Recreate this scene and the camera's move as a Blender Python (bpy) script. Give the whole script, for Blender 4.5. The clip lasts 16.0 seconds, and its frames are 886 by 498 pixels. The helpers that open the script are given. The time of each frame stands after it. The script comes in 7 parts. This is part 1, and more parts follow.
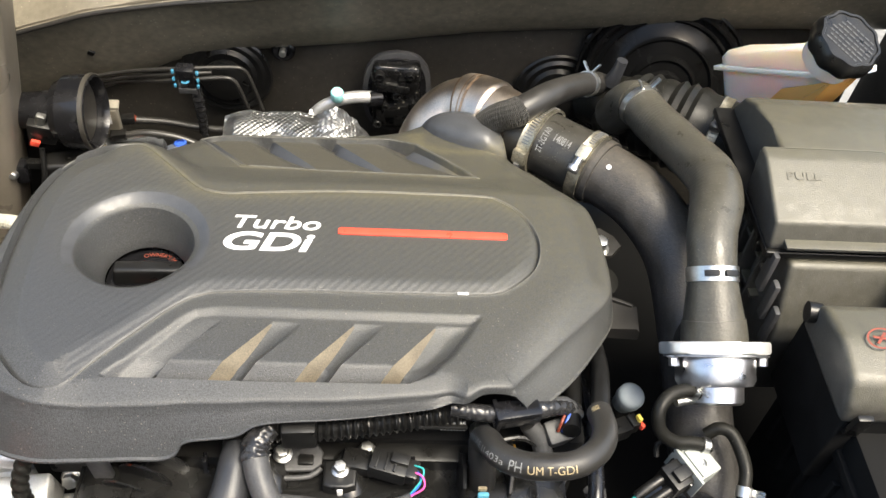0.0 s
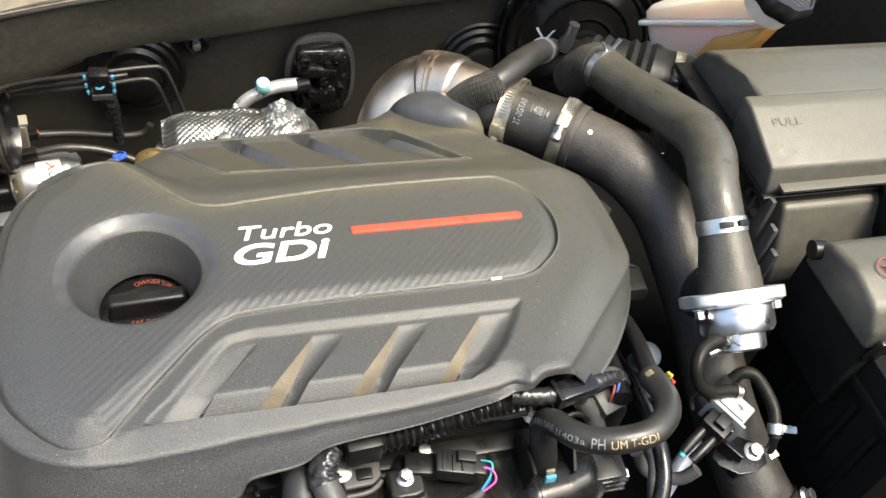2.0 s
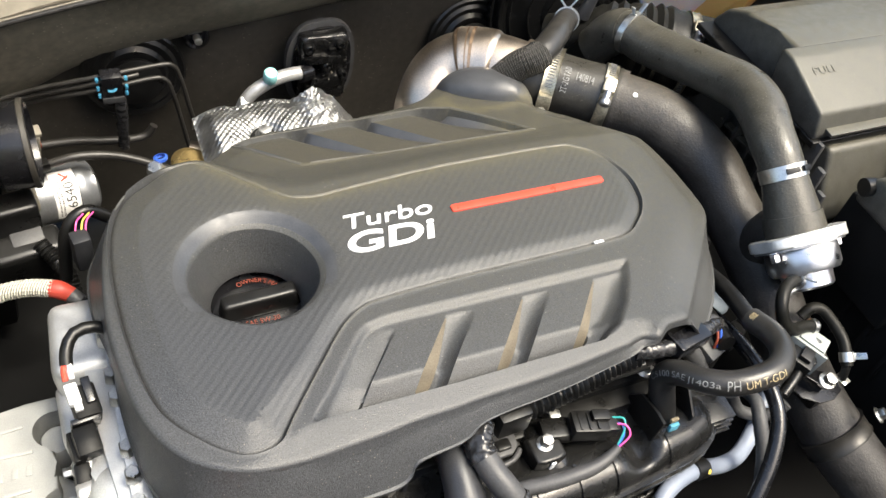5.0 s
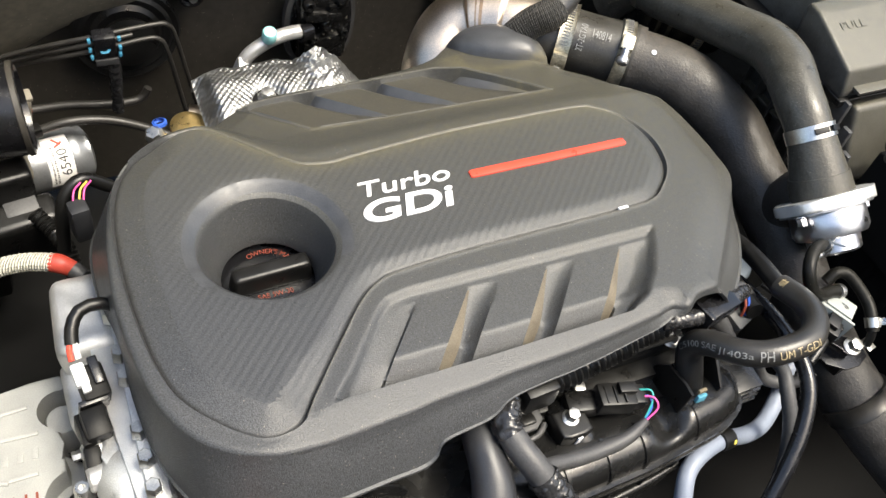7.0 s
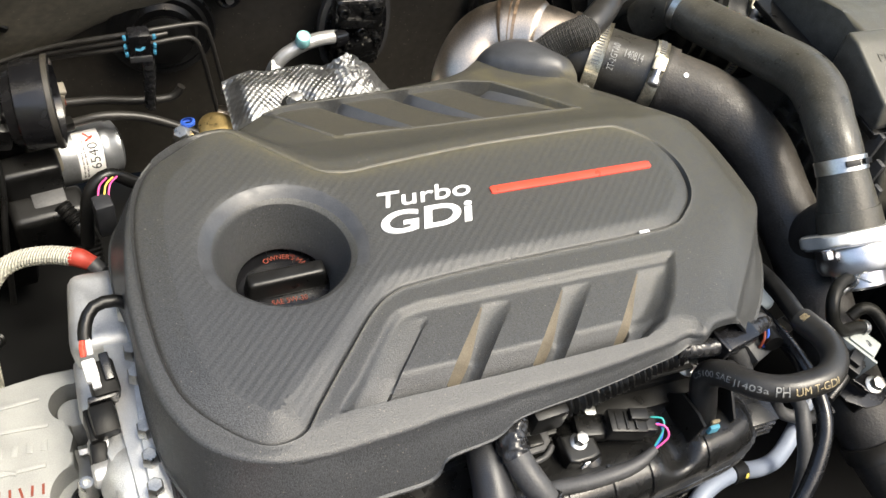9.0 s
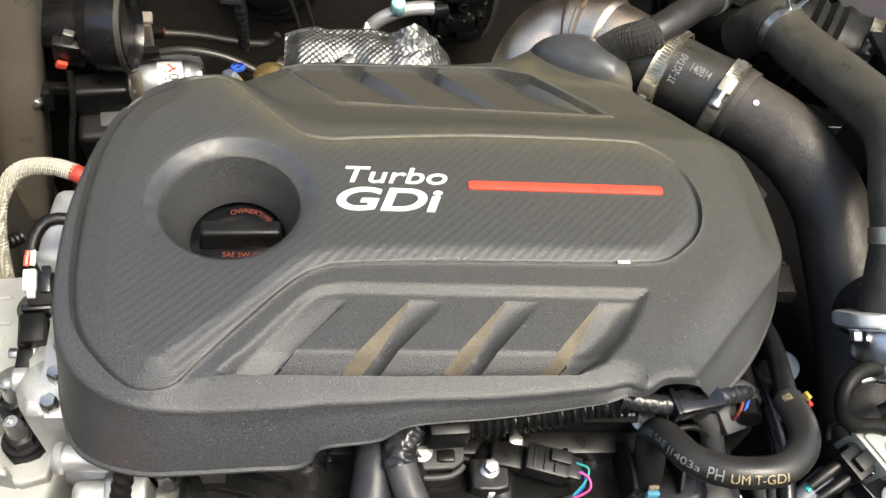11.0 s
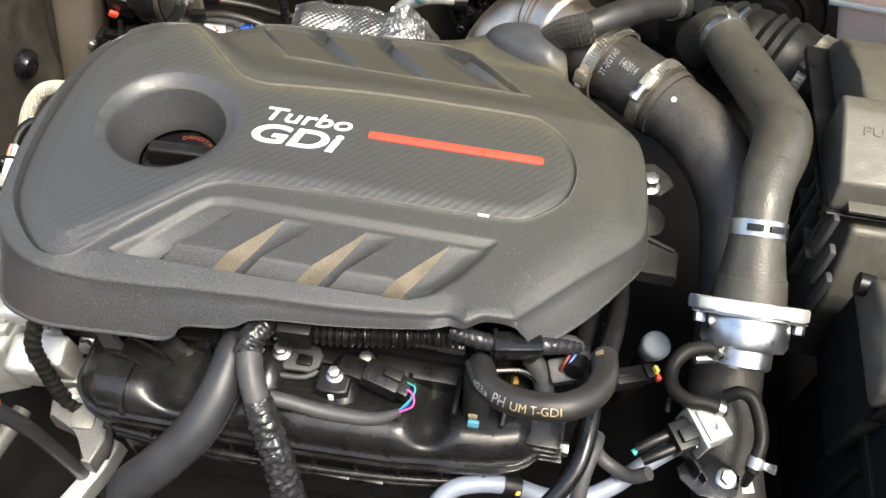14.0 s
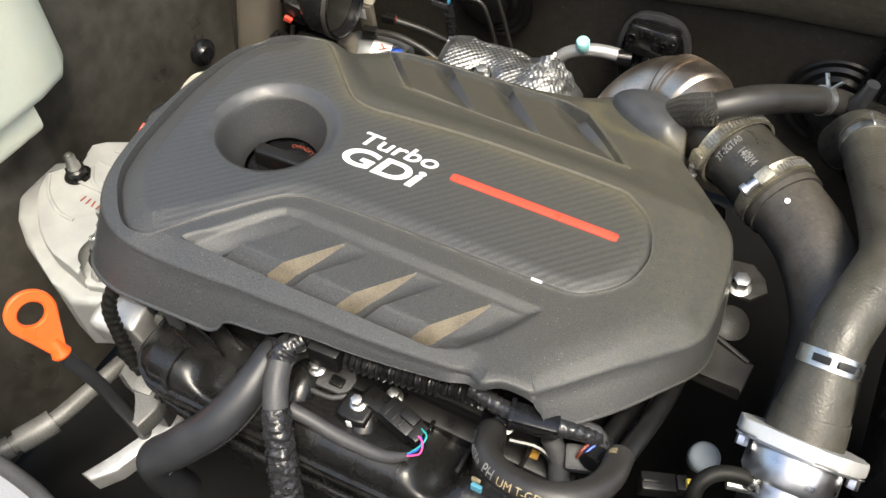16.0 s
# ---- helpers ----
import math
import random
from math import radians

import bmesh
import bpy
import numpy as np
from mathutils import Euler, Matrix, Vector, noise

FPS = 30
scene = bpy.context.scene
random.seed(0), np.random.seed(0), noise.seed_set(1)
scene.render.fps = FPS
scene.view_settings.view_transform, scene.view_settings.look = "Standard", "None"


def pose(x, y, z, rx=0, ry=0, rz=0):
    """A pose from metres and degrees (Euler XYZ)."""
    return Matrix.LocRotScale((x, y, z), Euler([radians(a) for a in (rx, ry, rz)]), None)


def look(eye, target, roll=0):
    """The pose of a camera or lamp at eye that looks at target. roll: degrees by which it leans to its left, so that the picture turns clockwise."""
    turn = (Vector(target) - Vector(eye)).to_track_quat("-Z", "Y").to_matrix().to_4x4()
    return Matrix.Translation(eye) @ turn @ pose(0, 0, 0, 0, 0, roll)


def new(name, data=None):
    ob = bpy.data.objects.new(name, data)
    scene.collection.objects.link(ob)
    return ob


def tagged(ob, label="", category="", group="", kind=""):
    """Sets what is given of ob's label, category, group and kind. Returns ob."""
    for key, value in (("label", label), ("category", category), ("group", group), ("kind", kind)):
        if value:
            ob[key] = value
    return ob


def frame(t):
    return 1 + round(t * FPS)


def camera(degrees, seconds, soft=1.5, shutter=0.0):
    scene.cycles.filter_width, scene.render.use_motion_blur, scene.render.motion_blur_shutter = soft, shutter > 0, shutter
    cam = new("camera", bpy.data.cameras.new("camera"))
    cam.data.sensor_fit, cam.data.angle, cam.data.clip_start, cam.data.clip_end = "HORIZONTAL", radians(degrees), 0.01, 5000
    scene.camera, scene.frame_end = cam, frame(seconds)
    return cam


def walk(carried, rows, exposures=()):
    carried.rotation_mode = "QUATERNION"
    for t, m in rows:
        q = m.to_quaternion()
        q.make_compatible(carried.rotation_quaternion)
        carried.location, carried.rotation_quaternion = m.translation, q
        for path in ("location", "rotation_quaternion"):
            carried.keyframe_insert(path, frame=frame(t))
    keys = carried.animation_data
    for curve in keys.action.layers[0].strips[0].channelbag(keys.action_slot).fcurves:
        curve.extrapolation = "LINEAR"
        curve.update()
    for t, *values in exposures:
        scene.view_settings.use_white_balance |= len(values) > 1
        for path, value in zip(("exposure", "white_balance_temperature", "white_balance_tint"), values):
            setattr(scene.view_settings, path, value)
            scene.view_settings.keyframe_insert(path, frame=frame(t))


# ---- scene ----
cam = camera(53.66, 16.0, soft=1.5)

PATH = [
    (0, (0.0461, -0.5788, 0.6210), (0.1118, 0.0926, -0.1172), 6.17),
    (0.5, (0.0161, -0.5374, 0.6112), (0.1482, 0.1201, -0.1305), 8.36),
    (1, (-0.0131, -0.5343, 0.6124), (0.1341, 0.1153, -0.1335), 9.50),
    (1.5, (-0.0574, -0.5331, 0.6059), (0.1281, 0.1141, -0.1336), 10.99),
    (2, (-0.1214, -0.5260, 0.5949), (0.1288, 0.0954, -0.1476), 10.86),
    (2.5, (-0.1714, -0.5201, 0.5885), (0.1414, 0.0764, -0.1506), 11.85),
    (3, (-0.2132, -0.5134, 0.5911), (0.1427, 0.0788, -0.1318), 12.85),
    (3.5, (-0.2467, -0.5085, 0.5878), (0.1360, 0.0747, -0.1288), 14.09),
    (4, (-0.2941, -0.4846, 0.5756), (0.0713, 0.0944, -0.1533), 14.00),
    (4.5, (-0.3083, -0.4757, 0.5684), (0.0448, 0.0975, -0.1711), 13.32),
    (4.7, (-0.3092, -0.4759, 0.5697), (0.0539, 0.0949, -0.1666), 13.33),
    (6.8, (-0.3219, -0.4434, 0.5453), (0.0529, 0.0807, -0.2195), 14.99),
    (7, (-0.3214, -0.4396, 0.5444), (0.0501, 0.0863, -0.2207), 14.46),
    (7.5, (-0.3200, -0.4378, 0.5446), (0.0547, 0.0906, -0.2173), 14.59),
    (8, (-0.3214, -0.4370, 0.5396), (0.0542, 0.0827, -0.2278), 15.35),
    (8.5, (-0.3251, -0.4317, 0.5408), (0.0504, 0.0943, -0.2223), 16.42),
    (8.7, (-0.3231, -0.4332, 0.5458), (0.0441, 0.1010, -0.2156), 15.90),
    (10.8, (-0.1095, -0.4508, 0.5523), (0.0115, 0.1305, -0.2523), 10.60),
    (11, (-0.1024, -0.4502, 0.5475), (0.0135, 0.1263, -0.2612), 10.45),
    (11.5, (-0.0945, -0.4438, 0.5350), (0.0024, 0.1351, -0.2746), 10.14),
    (12, (-0.0655, -0.4796, 0.5432), (-0.0146, 0.0942, -0.2742), 8.80),
    (12.5, (-0.0052, -0.5233, 0.5674), (0.0036, 0.0684, -0.2386), 6.05),
    (13, (0.0365, -0.5497, 0.5845), (0.0684, 0.0409, -0.2218), 8.41),
    (13.5, (0.0750, -0.5545, 0.5951), (0.0701, 0.0423, -0.2072), 5.95),
    (14, (0.1373, -0.5472, 0.6046), (0.0742, 0.0362, -0.2052), 4.24),
    (14.5, (0.1905, -0.5078, 0.6017), (0.1077, 0.0673, -0.2122), 4.84),
    (15, (0.2298, -0.4953, 0.6031), (0.0627, 0.0782, -0.1989), 2.75),
    (15.5, (0.2495, -0.4858, 0.6091), (0.0041, 0.0563, -0.1946), -0.42),
    (16, (0.2572, -0.4836, 0.6119), (-0.0351, 0.0479, -0.1831), -1.70),
]
walk(cam, [(t, look(eye, target, roll)) for t, eye, target, roll in PATH], exposures=[(0, 1.78, 7150, 6), (4.5, 1.70, 7050, 6), (7, 1.52, 7000, 6), (11, 1.37, 7050, 6), (12, 1.34, 7050, 6), (12.5, 1.43, 7050, 6), (13.5, 1.53, 7000, 6), (14.5, 1.75, 7000, 6), (15, 1.80, 7000, 6), (15.5, 1.69, 7000, 6), (16, 1.37, 7050, 6)])

# ---- light: a bright open sky with a soft high sun; the raised hood shades the back of the bay ----
world = bpy.data.worlds.new("sky")
scene.world = world
world.use_nodes = True
wn, wl = world.node_tree.nodes, world.node_tree.links
wn.clear()
w_out, w_bg, w_sky = wn.new("ShaderNodeOutputWorld"), wn.new("ShaderNodeBackground"), wn.new("ShaderNodeTexSky")
w_sky.sky_type, w_sky.sun_disc = "NISHITA", False
w_sky.sun_elevation, w_sky.sun_rotation = radians(58), radians(140)
w_sky.air_density, w_sky.dust_density, w_sky.ozone_density = 1.0, 3.0, 1.0
w_bg.inputs["Strength"].default_value = 0.15
wl.new(w_sky.outputs[0], w_bg.inputs[0])
wl.new(w_bg.outputs[0], w_out.inputs[0])
sun = new("sun", bpy.data.lights.new("sun", "SUN"))
sun.data.energy, sun.data.angle, sun.data.color = 2.0, radians(25), (1.0, 0.95, 0.88)
sun.matrix_world = look((0.6, -0.45, 1.9), (0, 0, 0))


# ---- materials ----
def mat(name, color, rough=0.5, metal=0.0, var=0.25, scale=60.0, fine=900.0, bump=0.15, dust=0.0, dust_color=(0.30, 0.26, 0.18), specks=0.0, spec=0.5, coat=0.0, trans=0.0, sss=0.0, dust_shade=None, pile=None, speck_scale=380):
    """A surface with variation at two scales, fine relief, and optional dust film and specks."""
    m = bpy.data.materials.new(name)
    m.use_nodes = True
    n, l = m.node_tree.nodes, m.node_tree.links
    b = n["Principled BSDF"]
    b.inputs["Metallic"].default_value = metal
    b.inputs["Specular IOR Level"].default_value = spec
    b.inputs["Coat Weight"].default_value = coat
    b.inputs["Coat Roughness"].default_value = 0.15
    b.inputs["Transmission Weight"].default_value = trans
    if sss:
        b.inputs["Subsurface Weight"].default_value = sss
        b.inputs["Subsurface Radius"].default_value = (0.02, 0.015, 0.01)
    tc = n.new("ShaderNodeTexCoord")
    big, small = n.new("ShaderNodeTexNoise"), n.new("ShaderNodeTexNoise")
    big.inputs["Scale"].default_value, big.inputs["Detail"].default_value = scale, 5
    small.inputs["Scale"].default_value, small.inputs["Detail"].default_value = fine, 3
    for t in (big, small):
        l.new(tc.outputs["Object"], t.inputs["Vector"])
    mix = n.new("ShaderNodeMix")
    mix.data_type = "RGBA"
    mix.inputs["A"].default_value = (*[c * (1 - var) for c in color], 1)
    mix.inputs["B"].default_value = (*[min(1, c * (1 + var)) for c in color], 1)
    add = n.new("ShaderNodeMath")
    add.operation = "ADD"
    half = n.new("ShaderNodeMath")
    half.operation, half.inputs[1].default_value = "MULTIPLY", 0.5
    wide = n.new("ShaderNodeMapRange")
    wide.inputs["From Min"].default_value, wide.inputs["From Max"].default_value = 0.33, 0.67
    l.new(big.outputs["Fac"], add.inputs[0])
    l.new(small.outputs["Fac"], add.inputs[1])
    l.new(add.outputs[0], half.inputs[0])
    l.new(half.outputs[0], wide.inputs["Value"])
    l.new(wide.outputs[0], mix.inputs["Factor"])
    out = mix.outputs["Result"]
    if dust:
        ramp = n.new("ShaderNodeValToRGB")
        ramp.color_ramp.elements[0].position, ramp.color_ramp.elements[1].position = (0.37, 0.66) if dust_shade else (0.30, 0.80)
        thin = dust * (0.22 if dust_shade else 0.4)
        ramp.color_ramp.elements[0].color = (thin, thin, thin, 1)
        ramp.color_ramp.elements[1].color = (dust, dust, dust, 1)
        dn = n.new("ShaderNodeTexNoise")
        dn.inputs["Scale"].default_value, dn.inputs["Detail"].default_value, dn.inputs["Roughness"].default_value = 170 if dust_shade else 60, 8, 0.80
        l.new(tc.outputs["Object"], dn.inputs["Vector"])
        l.new(dn.outputs["Fac"], ramp.inputs["Fac"])
        geo, sep = n.new("ShaderNodeNewGeometry"), n.new("ShaderNodeSeparateXYZ")
        l.new(geo.outputs["Normal"], sep.inputs[0])
        up = n.new("ShaderNodeMath")
        up.operation, up.use_clamp = "MULTIPLY", True
        l.new(sep.outputs["Z"], up.inputs[0])
        thick = ramp.outputs["Color"]
        if dust_shade:
            # dust thickens rearward and to +x; the fade also paints shade and sheen ahead
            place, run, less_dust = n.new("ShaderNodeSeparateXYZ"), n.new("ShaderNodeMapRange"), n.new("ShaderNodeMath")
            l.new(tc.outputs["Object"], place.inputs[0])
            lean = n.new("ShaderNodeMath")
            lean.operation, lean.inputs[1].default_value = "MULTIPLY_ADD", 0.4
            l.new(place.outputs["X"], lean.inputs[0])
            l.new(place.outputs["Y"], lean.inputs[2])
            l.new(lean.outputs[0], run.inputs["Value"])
            run.inputs["From Min"].default_value, run.inputs["From Max"].default_value = dust_shade[0], dust_shade[1]
            run.inputs["To Min"].default_value, run.inputs["To Max"].default_value = dust_shade[2], 1.0
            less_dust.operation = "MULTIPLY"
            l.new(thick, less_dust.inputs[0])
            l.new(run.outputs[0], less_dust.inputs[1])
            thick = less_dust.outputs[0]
        l.new(thick, up.inputs[1])
        m2 = n.new("ShaderNodeMix")
        m2.data_type = "RGBA"
        l.new(up.outputs[0], m2.inputs["Factor"])
        l.new(out, m2.inputs["A"])
        m2.inputs["B"].default_value = (*dust_color, 1)
        out = m2.outputs["Result"]
    if pile:
        # dust that has settled in the corners of a moulding
        held, patch, gain, most = n.new("ShaderNodeAttribute"), n.new("ShaderNodeTexNoise"), n.new("ShaderNodeMapRange"), n.new("ShaderNodeMath")
        held.attribute_name = "settled_dust"
        patch.inputs["Scale"].default_value, patch.inputs["Detail"].default_value, patch.inputs["Roughness"].default_value = 140, 9, 0.85
        l.new(tc.outputs["Object"], patch.inputs["Vector"])
        gain.inputs["From Min"].default_value, gain.inputs["From Max"].default_value = 0.34, 0.62
        l.new(patch.outputs["Fac"], gain.inputs["Value"])
        most.operation, most.use_clamp = "MULTIPLY", True
        l.new(gain.outputs[0], most.inputs[0])
        l.new(held.outputs["Fac"], most.inputs[1])
        m4 = n.new("ShaderNodeMix")
        m4.data_type = "RGBA"
        l.new(most.outputs[0], m4.inputs["Factor"])
        l.new(out, m4.inputs["A"])
        m4.inputs["B"].default_value = (*pile, 1)
        out = m4.outputs["Result"]
    if specks:
        vo = n.new("ShaderNodeTexVoronoi")
        vo.inputs["Scale"].default_value = speck_scale
        l.new(tc.outputs["Object"], vo.inputs["Vector"])
        sn = n.new("ShaderNodeTexNoise")
        sn.inputs["Scale"].default_value = 9
        l.new(tc.outputs["Object"], sn.inputs["Vector"])
        lim = n.new("ShaderNodeMath")
        lim.operation, lim.inputs[1].default_value = "MULTIPLY", 0.26 * specks
        if specks >= 1:
            # a few cells only carry a speck that can be seen
            pick, rare, both = n.new("ShaderNodeSeparateColor"), n.new("ShaderNodeMath"), n.new("ShaderNodeMath")
            l.new(vo.outputs["Color"], pick.inputs[0])
            rare.operation, rare.inputs[1].default_value, both.operation = "POWER", 4.0, "MULTIPLY"
            l.new(pick.outputs[0], rare.inputs[0])
            l.new(rare.outputs[0], both.inputs[0])
            l.new(sn.outputs["Fac"], both.inputs[1])
            l.new(both.outputs[0], lim.inputs[0])
        else:
            l.new(sn.outputs["Fac"], lim.inputs[0])
        less = n.new("ShaderNodeMath")
        less.operation = "LESS_THAN"
        l.new(vo.outputs["Distance"], less.inputs[0])
        l.new(lim.outputs[0], less.inputs[1])
        m3 = n.new("ShaderNodeMix")
        m3.data_type = "RGBA"
        l.new(less.outputs[0], m3.inputs["Factor"])
        l.new(out, m3.inputs["A"])
        m3.inputs["B"].default_value = (0.33, 0.30, 0.24, 1) if specks < 1 else (0.125, 0.118, 0.098, 1)
        out = m3.outputs["Result"]
    l.new(out, b.inputs["Base Color"])
    rr = n.new("ShaderNodeMapRange")
    rr.inputs["To Min"].default_value, rr.inputs["To Max"].default_value = max(0.02, rough - 0.12), min(1, rough + 0.12)
    rr.inputs["From Min"].default_value, rr.inputs["From Max"].default_value = 0.3, 0.7
    l.new(big.outputs["Fac"], rr.inputs["Value"])
    l.new(rr.outputs[0], b.inputs["Roughness"])
    if bump:
        bp = n.new("ShaderNodeBump")
        bp.inputs["Strength"].default_value, bp.inputs["Distance"].default_value = bump, 0.0006
        l.new(small.outputs["Fac"], bp.inputs["Height"])
        l.new(bp.outputs[0], b.inputs["Normal"])
    return m


def wave_bump(m, scale, strength, distance, axis="X", rot=(0, 0, 0), tint=0.0):
    """Adds regular ribs (weave, twill, emboss) on top of a material's relief; tint paints a little shade into the
    valleys.
    """
    n, l = m.node_tree.nodes, m.node_tree.links
    b = n["Principled BSDF"]
    tc, mp, wv, bp = n.new("ShaderNodeTexCoord"), n.new("ShaderNodeMapping"), n.new("ShaderNodeTexWave"), n.new("ShaderNodeBump")
    mp.inputs["Rotation"].default_value = [radians(a) for a in rot]
    wv.bands_direction = axis
    wv.inputs["Scale"].default_value = scale
    l.new(tc.outputs["Object"], mp.inputs["Vector"])
    l.new(mp.outputs[0], wv.inputs["Vector"])
    bp.inputs["Strength"].default_value, bp.inputs["Distance"].default_value = strength, distance
    l.new(wv.outputs["Fac"], bp.inputs["Height"])
    old = b.inputs["Normal"].links[0].from_socket if b.inputs["Normal"].links else None
    if old:
        l.new(old, bp.inputs["Normal"])
    l.new(bp.outputs[0], b.inputs["Normal"])
    if tint:
        src = b.inputs["Base Color"].links[0].from_socket
        mx = n.new("ShaderNodeMix")
        mx.data_type, mx.blend_type = "RGBA", "MULTIPLY"
        rp = n.new("ShaderNodeMapRange")
        rp.inputs["To Min"].default_value, rp.inputs["To Max"].default_value = 1 - tint, 1 + tint
        l.new(wv.outputs["Fac"], rp.inputs["Value"])
        mx.inputs["Factor"].default_value = 1
        l.new(src, mx.inputs["A"])
        l.new(rp.outputs[0], mx.inputs["B"])
        l.new(mx.outputs["Result"], b.inputs["Base Color"])
    return m


COVER = mat("cover_plastic", (0.0425, 0.0440, 0.0460), 0.42, var=0.58, scale=700, fine=1000, bump=0.60, dust=0.9, dust_color=(0.078, 0.071, 0.043), specks=1.7, dust_shade=(-0.22, 0.16, 0.03), pile=(0.130, 0.114, 0.064))
# dusty cover plastic, darkened to paint the shade on the tilted blades
BLADE_SHADE = mat("dusty_shaded_blade_plastic", (0.036, 0.036, 0.035), 0.50, var=0.45, scale=500, fine=900, bump=0.5, dust=0.55, dust_color=(0.085, 0.075, 0.045), specks=0.3)
SEAM = mat("dusty_seam_plastic", (0.088, 0.085, 0.074), 0.6, var=0.4, scale=90, fine=700, bump=0.3)
RISER = mat("dust_coated_plastic", (0.135, 0.114, 0.082), 0.7, var=0.35, scale=60, fine=700, bump=0.4)
CARBON = mat("carbon_weave_plastic", (0.040, 0.042, 0.045), 0.42, var=0.50, scale=700, fine=1100, bump=0.45, dust=0.8, dust_color=(0.082, 0.075, 0.047), specks=0.2, dust_shade=(-0.17, 0.17, 0.0), pile=(0.138, 0.121, 0.067))
wave_bump(CARBON, 49, 0.18, 0.0007, "X", (0, 0, 45))
wave_bump(CARBON, 98, 0.05, 0.0005, "Y", (0, 0, 45), 0.02)
# ungrained dust-free plastic, lightened bluish to paint its sky reflection
SMOOTH = mat("smooth_sheen_plastic", (0.050, 0.052, 0.056), 0.40, var=0.22, scale=90, fine=800, bump=0.25, specks=0.2, pile=(0.150, 0.130, 0.068))
SLEEVE = mat("smooth_grey_sleeve", (0.028, 0.029, 0.032), 0.40, var=0.3, scale=40, fine=900, bump=0.3, specks=0.15)
RUBBER = mat("hose_rubber", (0.042, 0.040, 0.034), 0.38, var=0.45, scale=70, fine=420, bump=0.6, dust=0.5, dust_color=(0.110, 0.100, 0.072), specks=0.5)
# the dust fade leaves the lower pipe darker, painting in its shade
PIPE = mat("pipe_plastic", (0.034, 0.032, 0.030), 0.50, var=0.40, scale=70, fine=420, bump=0.75, dust=0.5, dust_color=(0.130, 0.110, 0.082), specks=0.4, dust_shade=(0.01, 0.20, 0.0))
HOSE = mat("clean_hose_rubber", (0.021, 0.020, 0.019), 0.40, var=0.3, scale=40, fine=700, bump=0.2, dust=0.10, dust_color=(0.13, 0.115, 0.085), specks=0.2)
BLACK = mat("black_plastic", (0.006, 0.006, 0.006), 0.36, var=0.35, scale=50, bump=0.2, dust=0.04, dust_color=(0.12, 0.11, 0.09), specks=0.2, spec=0.4)
GLOSSY = mat("glossy_black_plastic", (0.008, 0.008, 0.009), 0.22, var=0.3, scale=60, bump=0.1, specks=0.35)
# near-black puts the bay's deep shade into the colour; also on the battery
DARK = mat("shaded_bay_black", (0.008, 0.008, 0.008), 0.75, var=0.4, scale=30, bump=0.3, spec=0.1)
BODY = mat("body_paint_dark", (0.034, 0.031, 0.026), 0.45, var=0.35, scale=9, fine=90, bump=0.1, dust=0.3, dust_color=(0.10, 0.09, 0.07), specks=0.5, speck_scale=150)
WING = mat("scuffed_dark_wing_paint", (0.055, 0.051, 0.043), 0.36, var=0.5, scale=6, fine=40, bump=0.25, dust=0.35, dust_color=(0.06, 0.055, 0.045), specks=0.15, speck_scale=160)
COWL = mat("dusty_brown_cowl_paint", (0.165, 0.148, 0.112), 0.42, var=0.35, scale=9, fine=90, bump=0.15, dust=0.5, dust_color=(0.21, 0.18, 0.13), specks=0.8, speck_scale=110)
BODYLIGHT = mat("body_paint_bronze", (0.20, 0.175, 0.14), 0.34, metal=0.3, var=0.2, scale=10, bump=0.1, dust=0.2, specks=0.4)
ALU = mat("cast_aluminium", (0.61, 0.61, 0.60), 0.40, metal=0.65, var=0.2, scale=60, fine=1200, bump=0.5)
PALEALU = mat("pale_cast_flange", (0.66, 0.66, 0.64), 0.40, metal=0.55, var=0.12, scale=60, fine=1200, bump=0.3)
STEEL = mat("zinc_steel", (0.60, 0.60, 0.58), 0.36, metal=1.0, var=0.2, scale=90, bump=0.2)
CHROME = mat("polished_steel", (0.66, 0.66, 0.68), 0.36, metal=1.0, var=0.1, scale=60, bump=0.05)
WARMSTEEL = mat("heat_stained_steel", (0.60, 0.51, 0.42), 0.40, metal=1.0, var=0.35, scale=25, bump=0.15)
CLAMPSTEEL = mat("tarnished_clamp_steel", (0.50, 0.46, 0.36), 0.42, metal=0.9, var=0.45, scale=110, fine=500, bump=0.3, dust=0.3, dust_color=(0.20, 0.17, 0.10), specks=0.4)
FOIL = mat("embossed_foil", (0.56, 0.56, 0.55), 0.48, metal=1.0, var=0.15, scale=60, bump=0.1)
wave_bump(FOIL, 60, 0.40, 0.0012, "X", (0, 0, 45))
wave_bump(FOIL, 60, 0.40, 0.0012, "Y", (0, 0, 45))
BRAID = mat("braided_sleeve", (0.045, 0.042, 0.036), 0.5, var=0.5, scale=300, bump=0.6)
wave_bump(BRAID, 170, 1.0, 0.0015, "X", (0, 0, 40), 0.35)
WHITE = mat("white_lettering", (0.80, 0.80, 0.80), 0.4, var=0.05, scale=60, bump=0.05)
PRINT = mat("faded_white_print", (0.22, 0.22, 0.21), 0.6, var=0.5, scale=220, bump=0.05)
RED = mat("red_enamel", (0.70, 0.075, 0.045), 0.35, var=0.08, scale=60, bump=0.05)
LINES = mat("dull_pipe_steel", (0.034, 0.032, 0.029), 0.40, metal=0.3, var=0.3, scale=80, bump=0.15)
CASTGREY = mat("matte_cast_alloy", (0.37, 0.375, 0.36), 0.6, metal=0.3, var=0.15, scale=50, fine=1000, bump=0.4, specks=0.3)
REDTEXT = mat("orange_red_print", (0.21, 0.042, 0.022), 0.6, var=0.2, scale=200, bump=0.0)
ORANGE = mat("orange_plastic", (0.85, 0.12, 0.02), 0.38, var=0.06, scale=40, bump=0.05, sss=0.1)
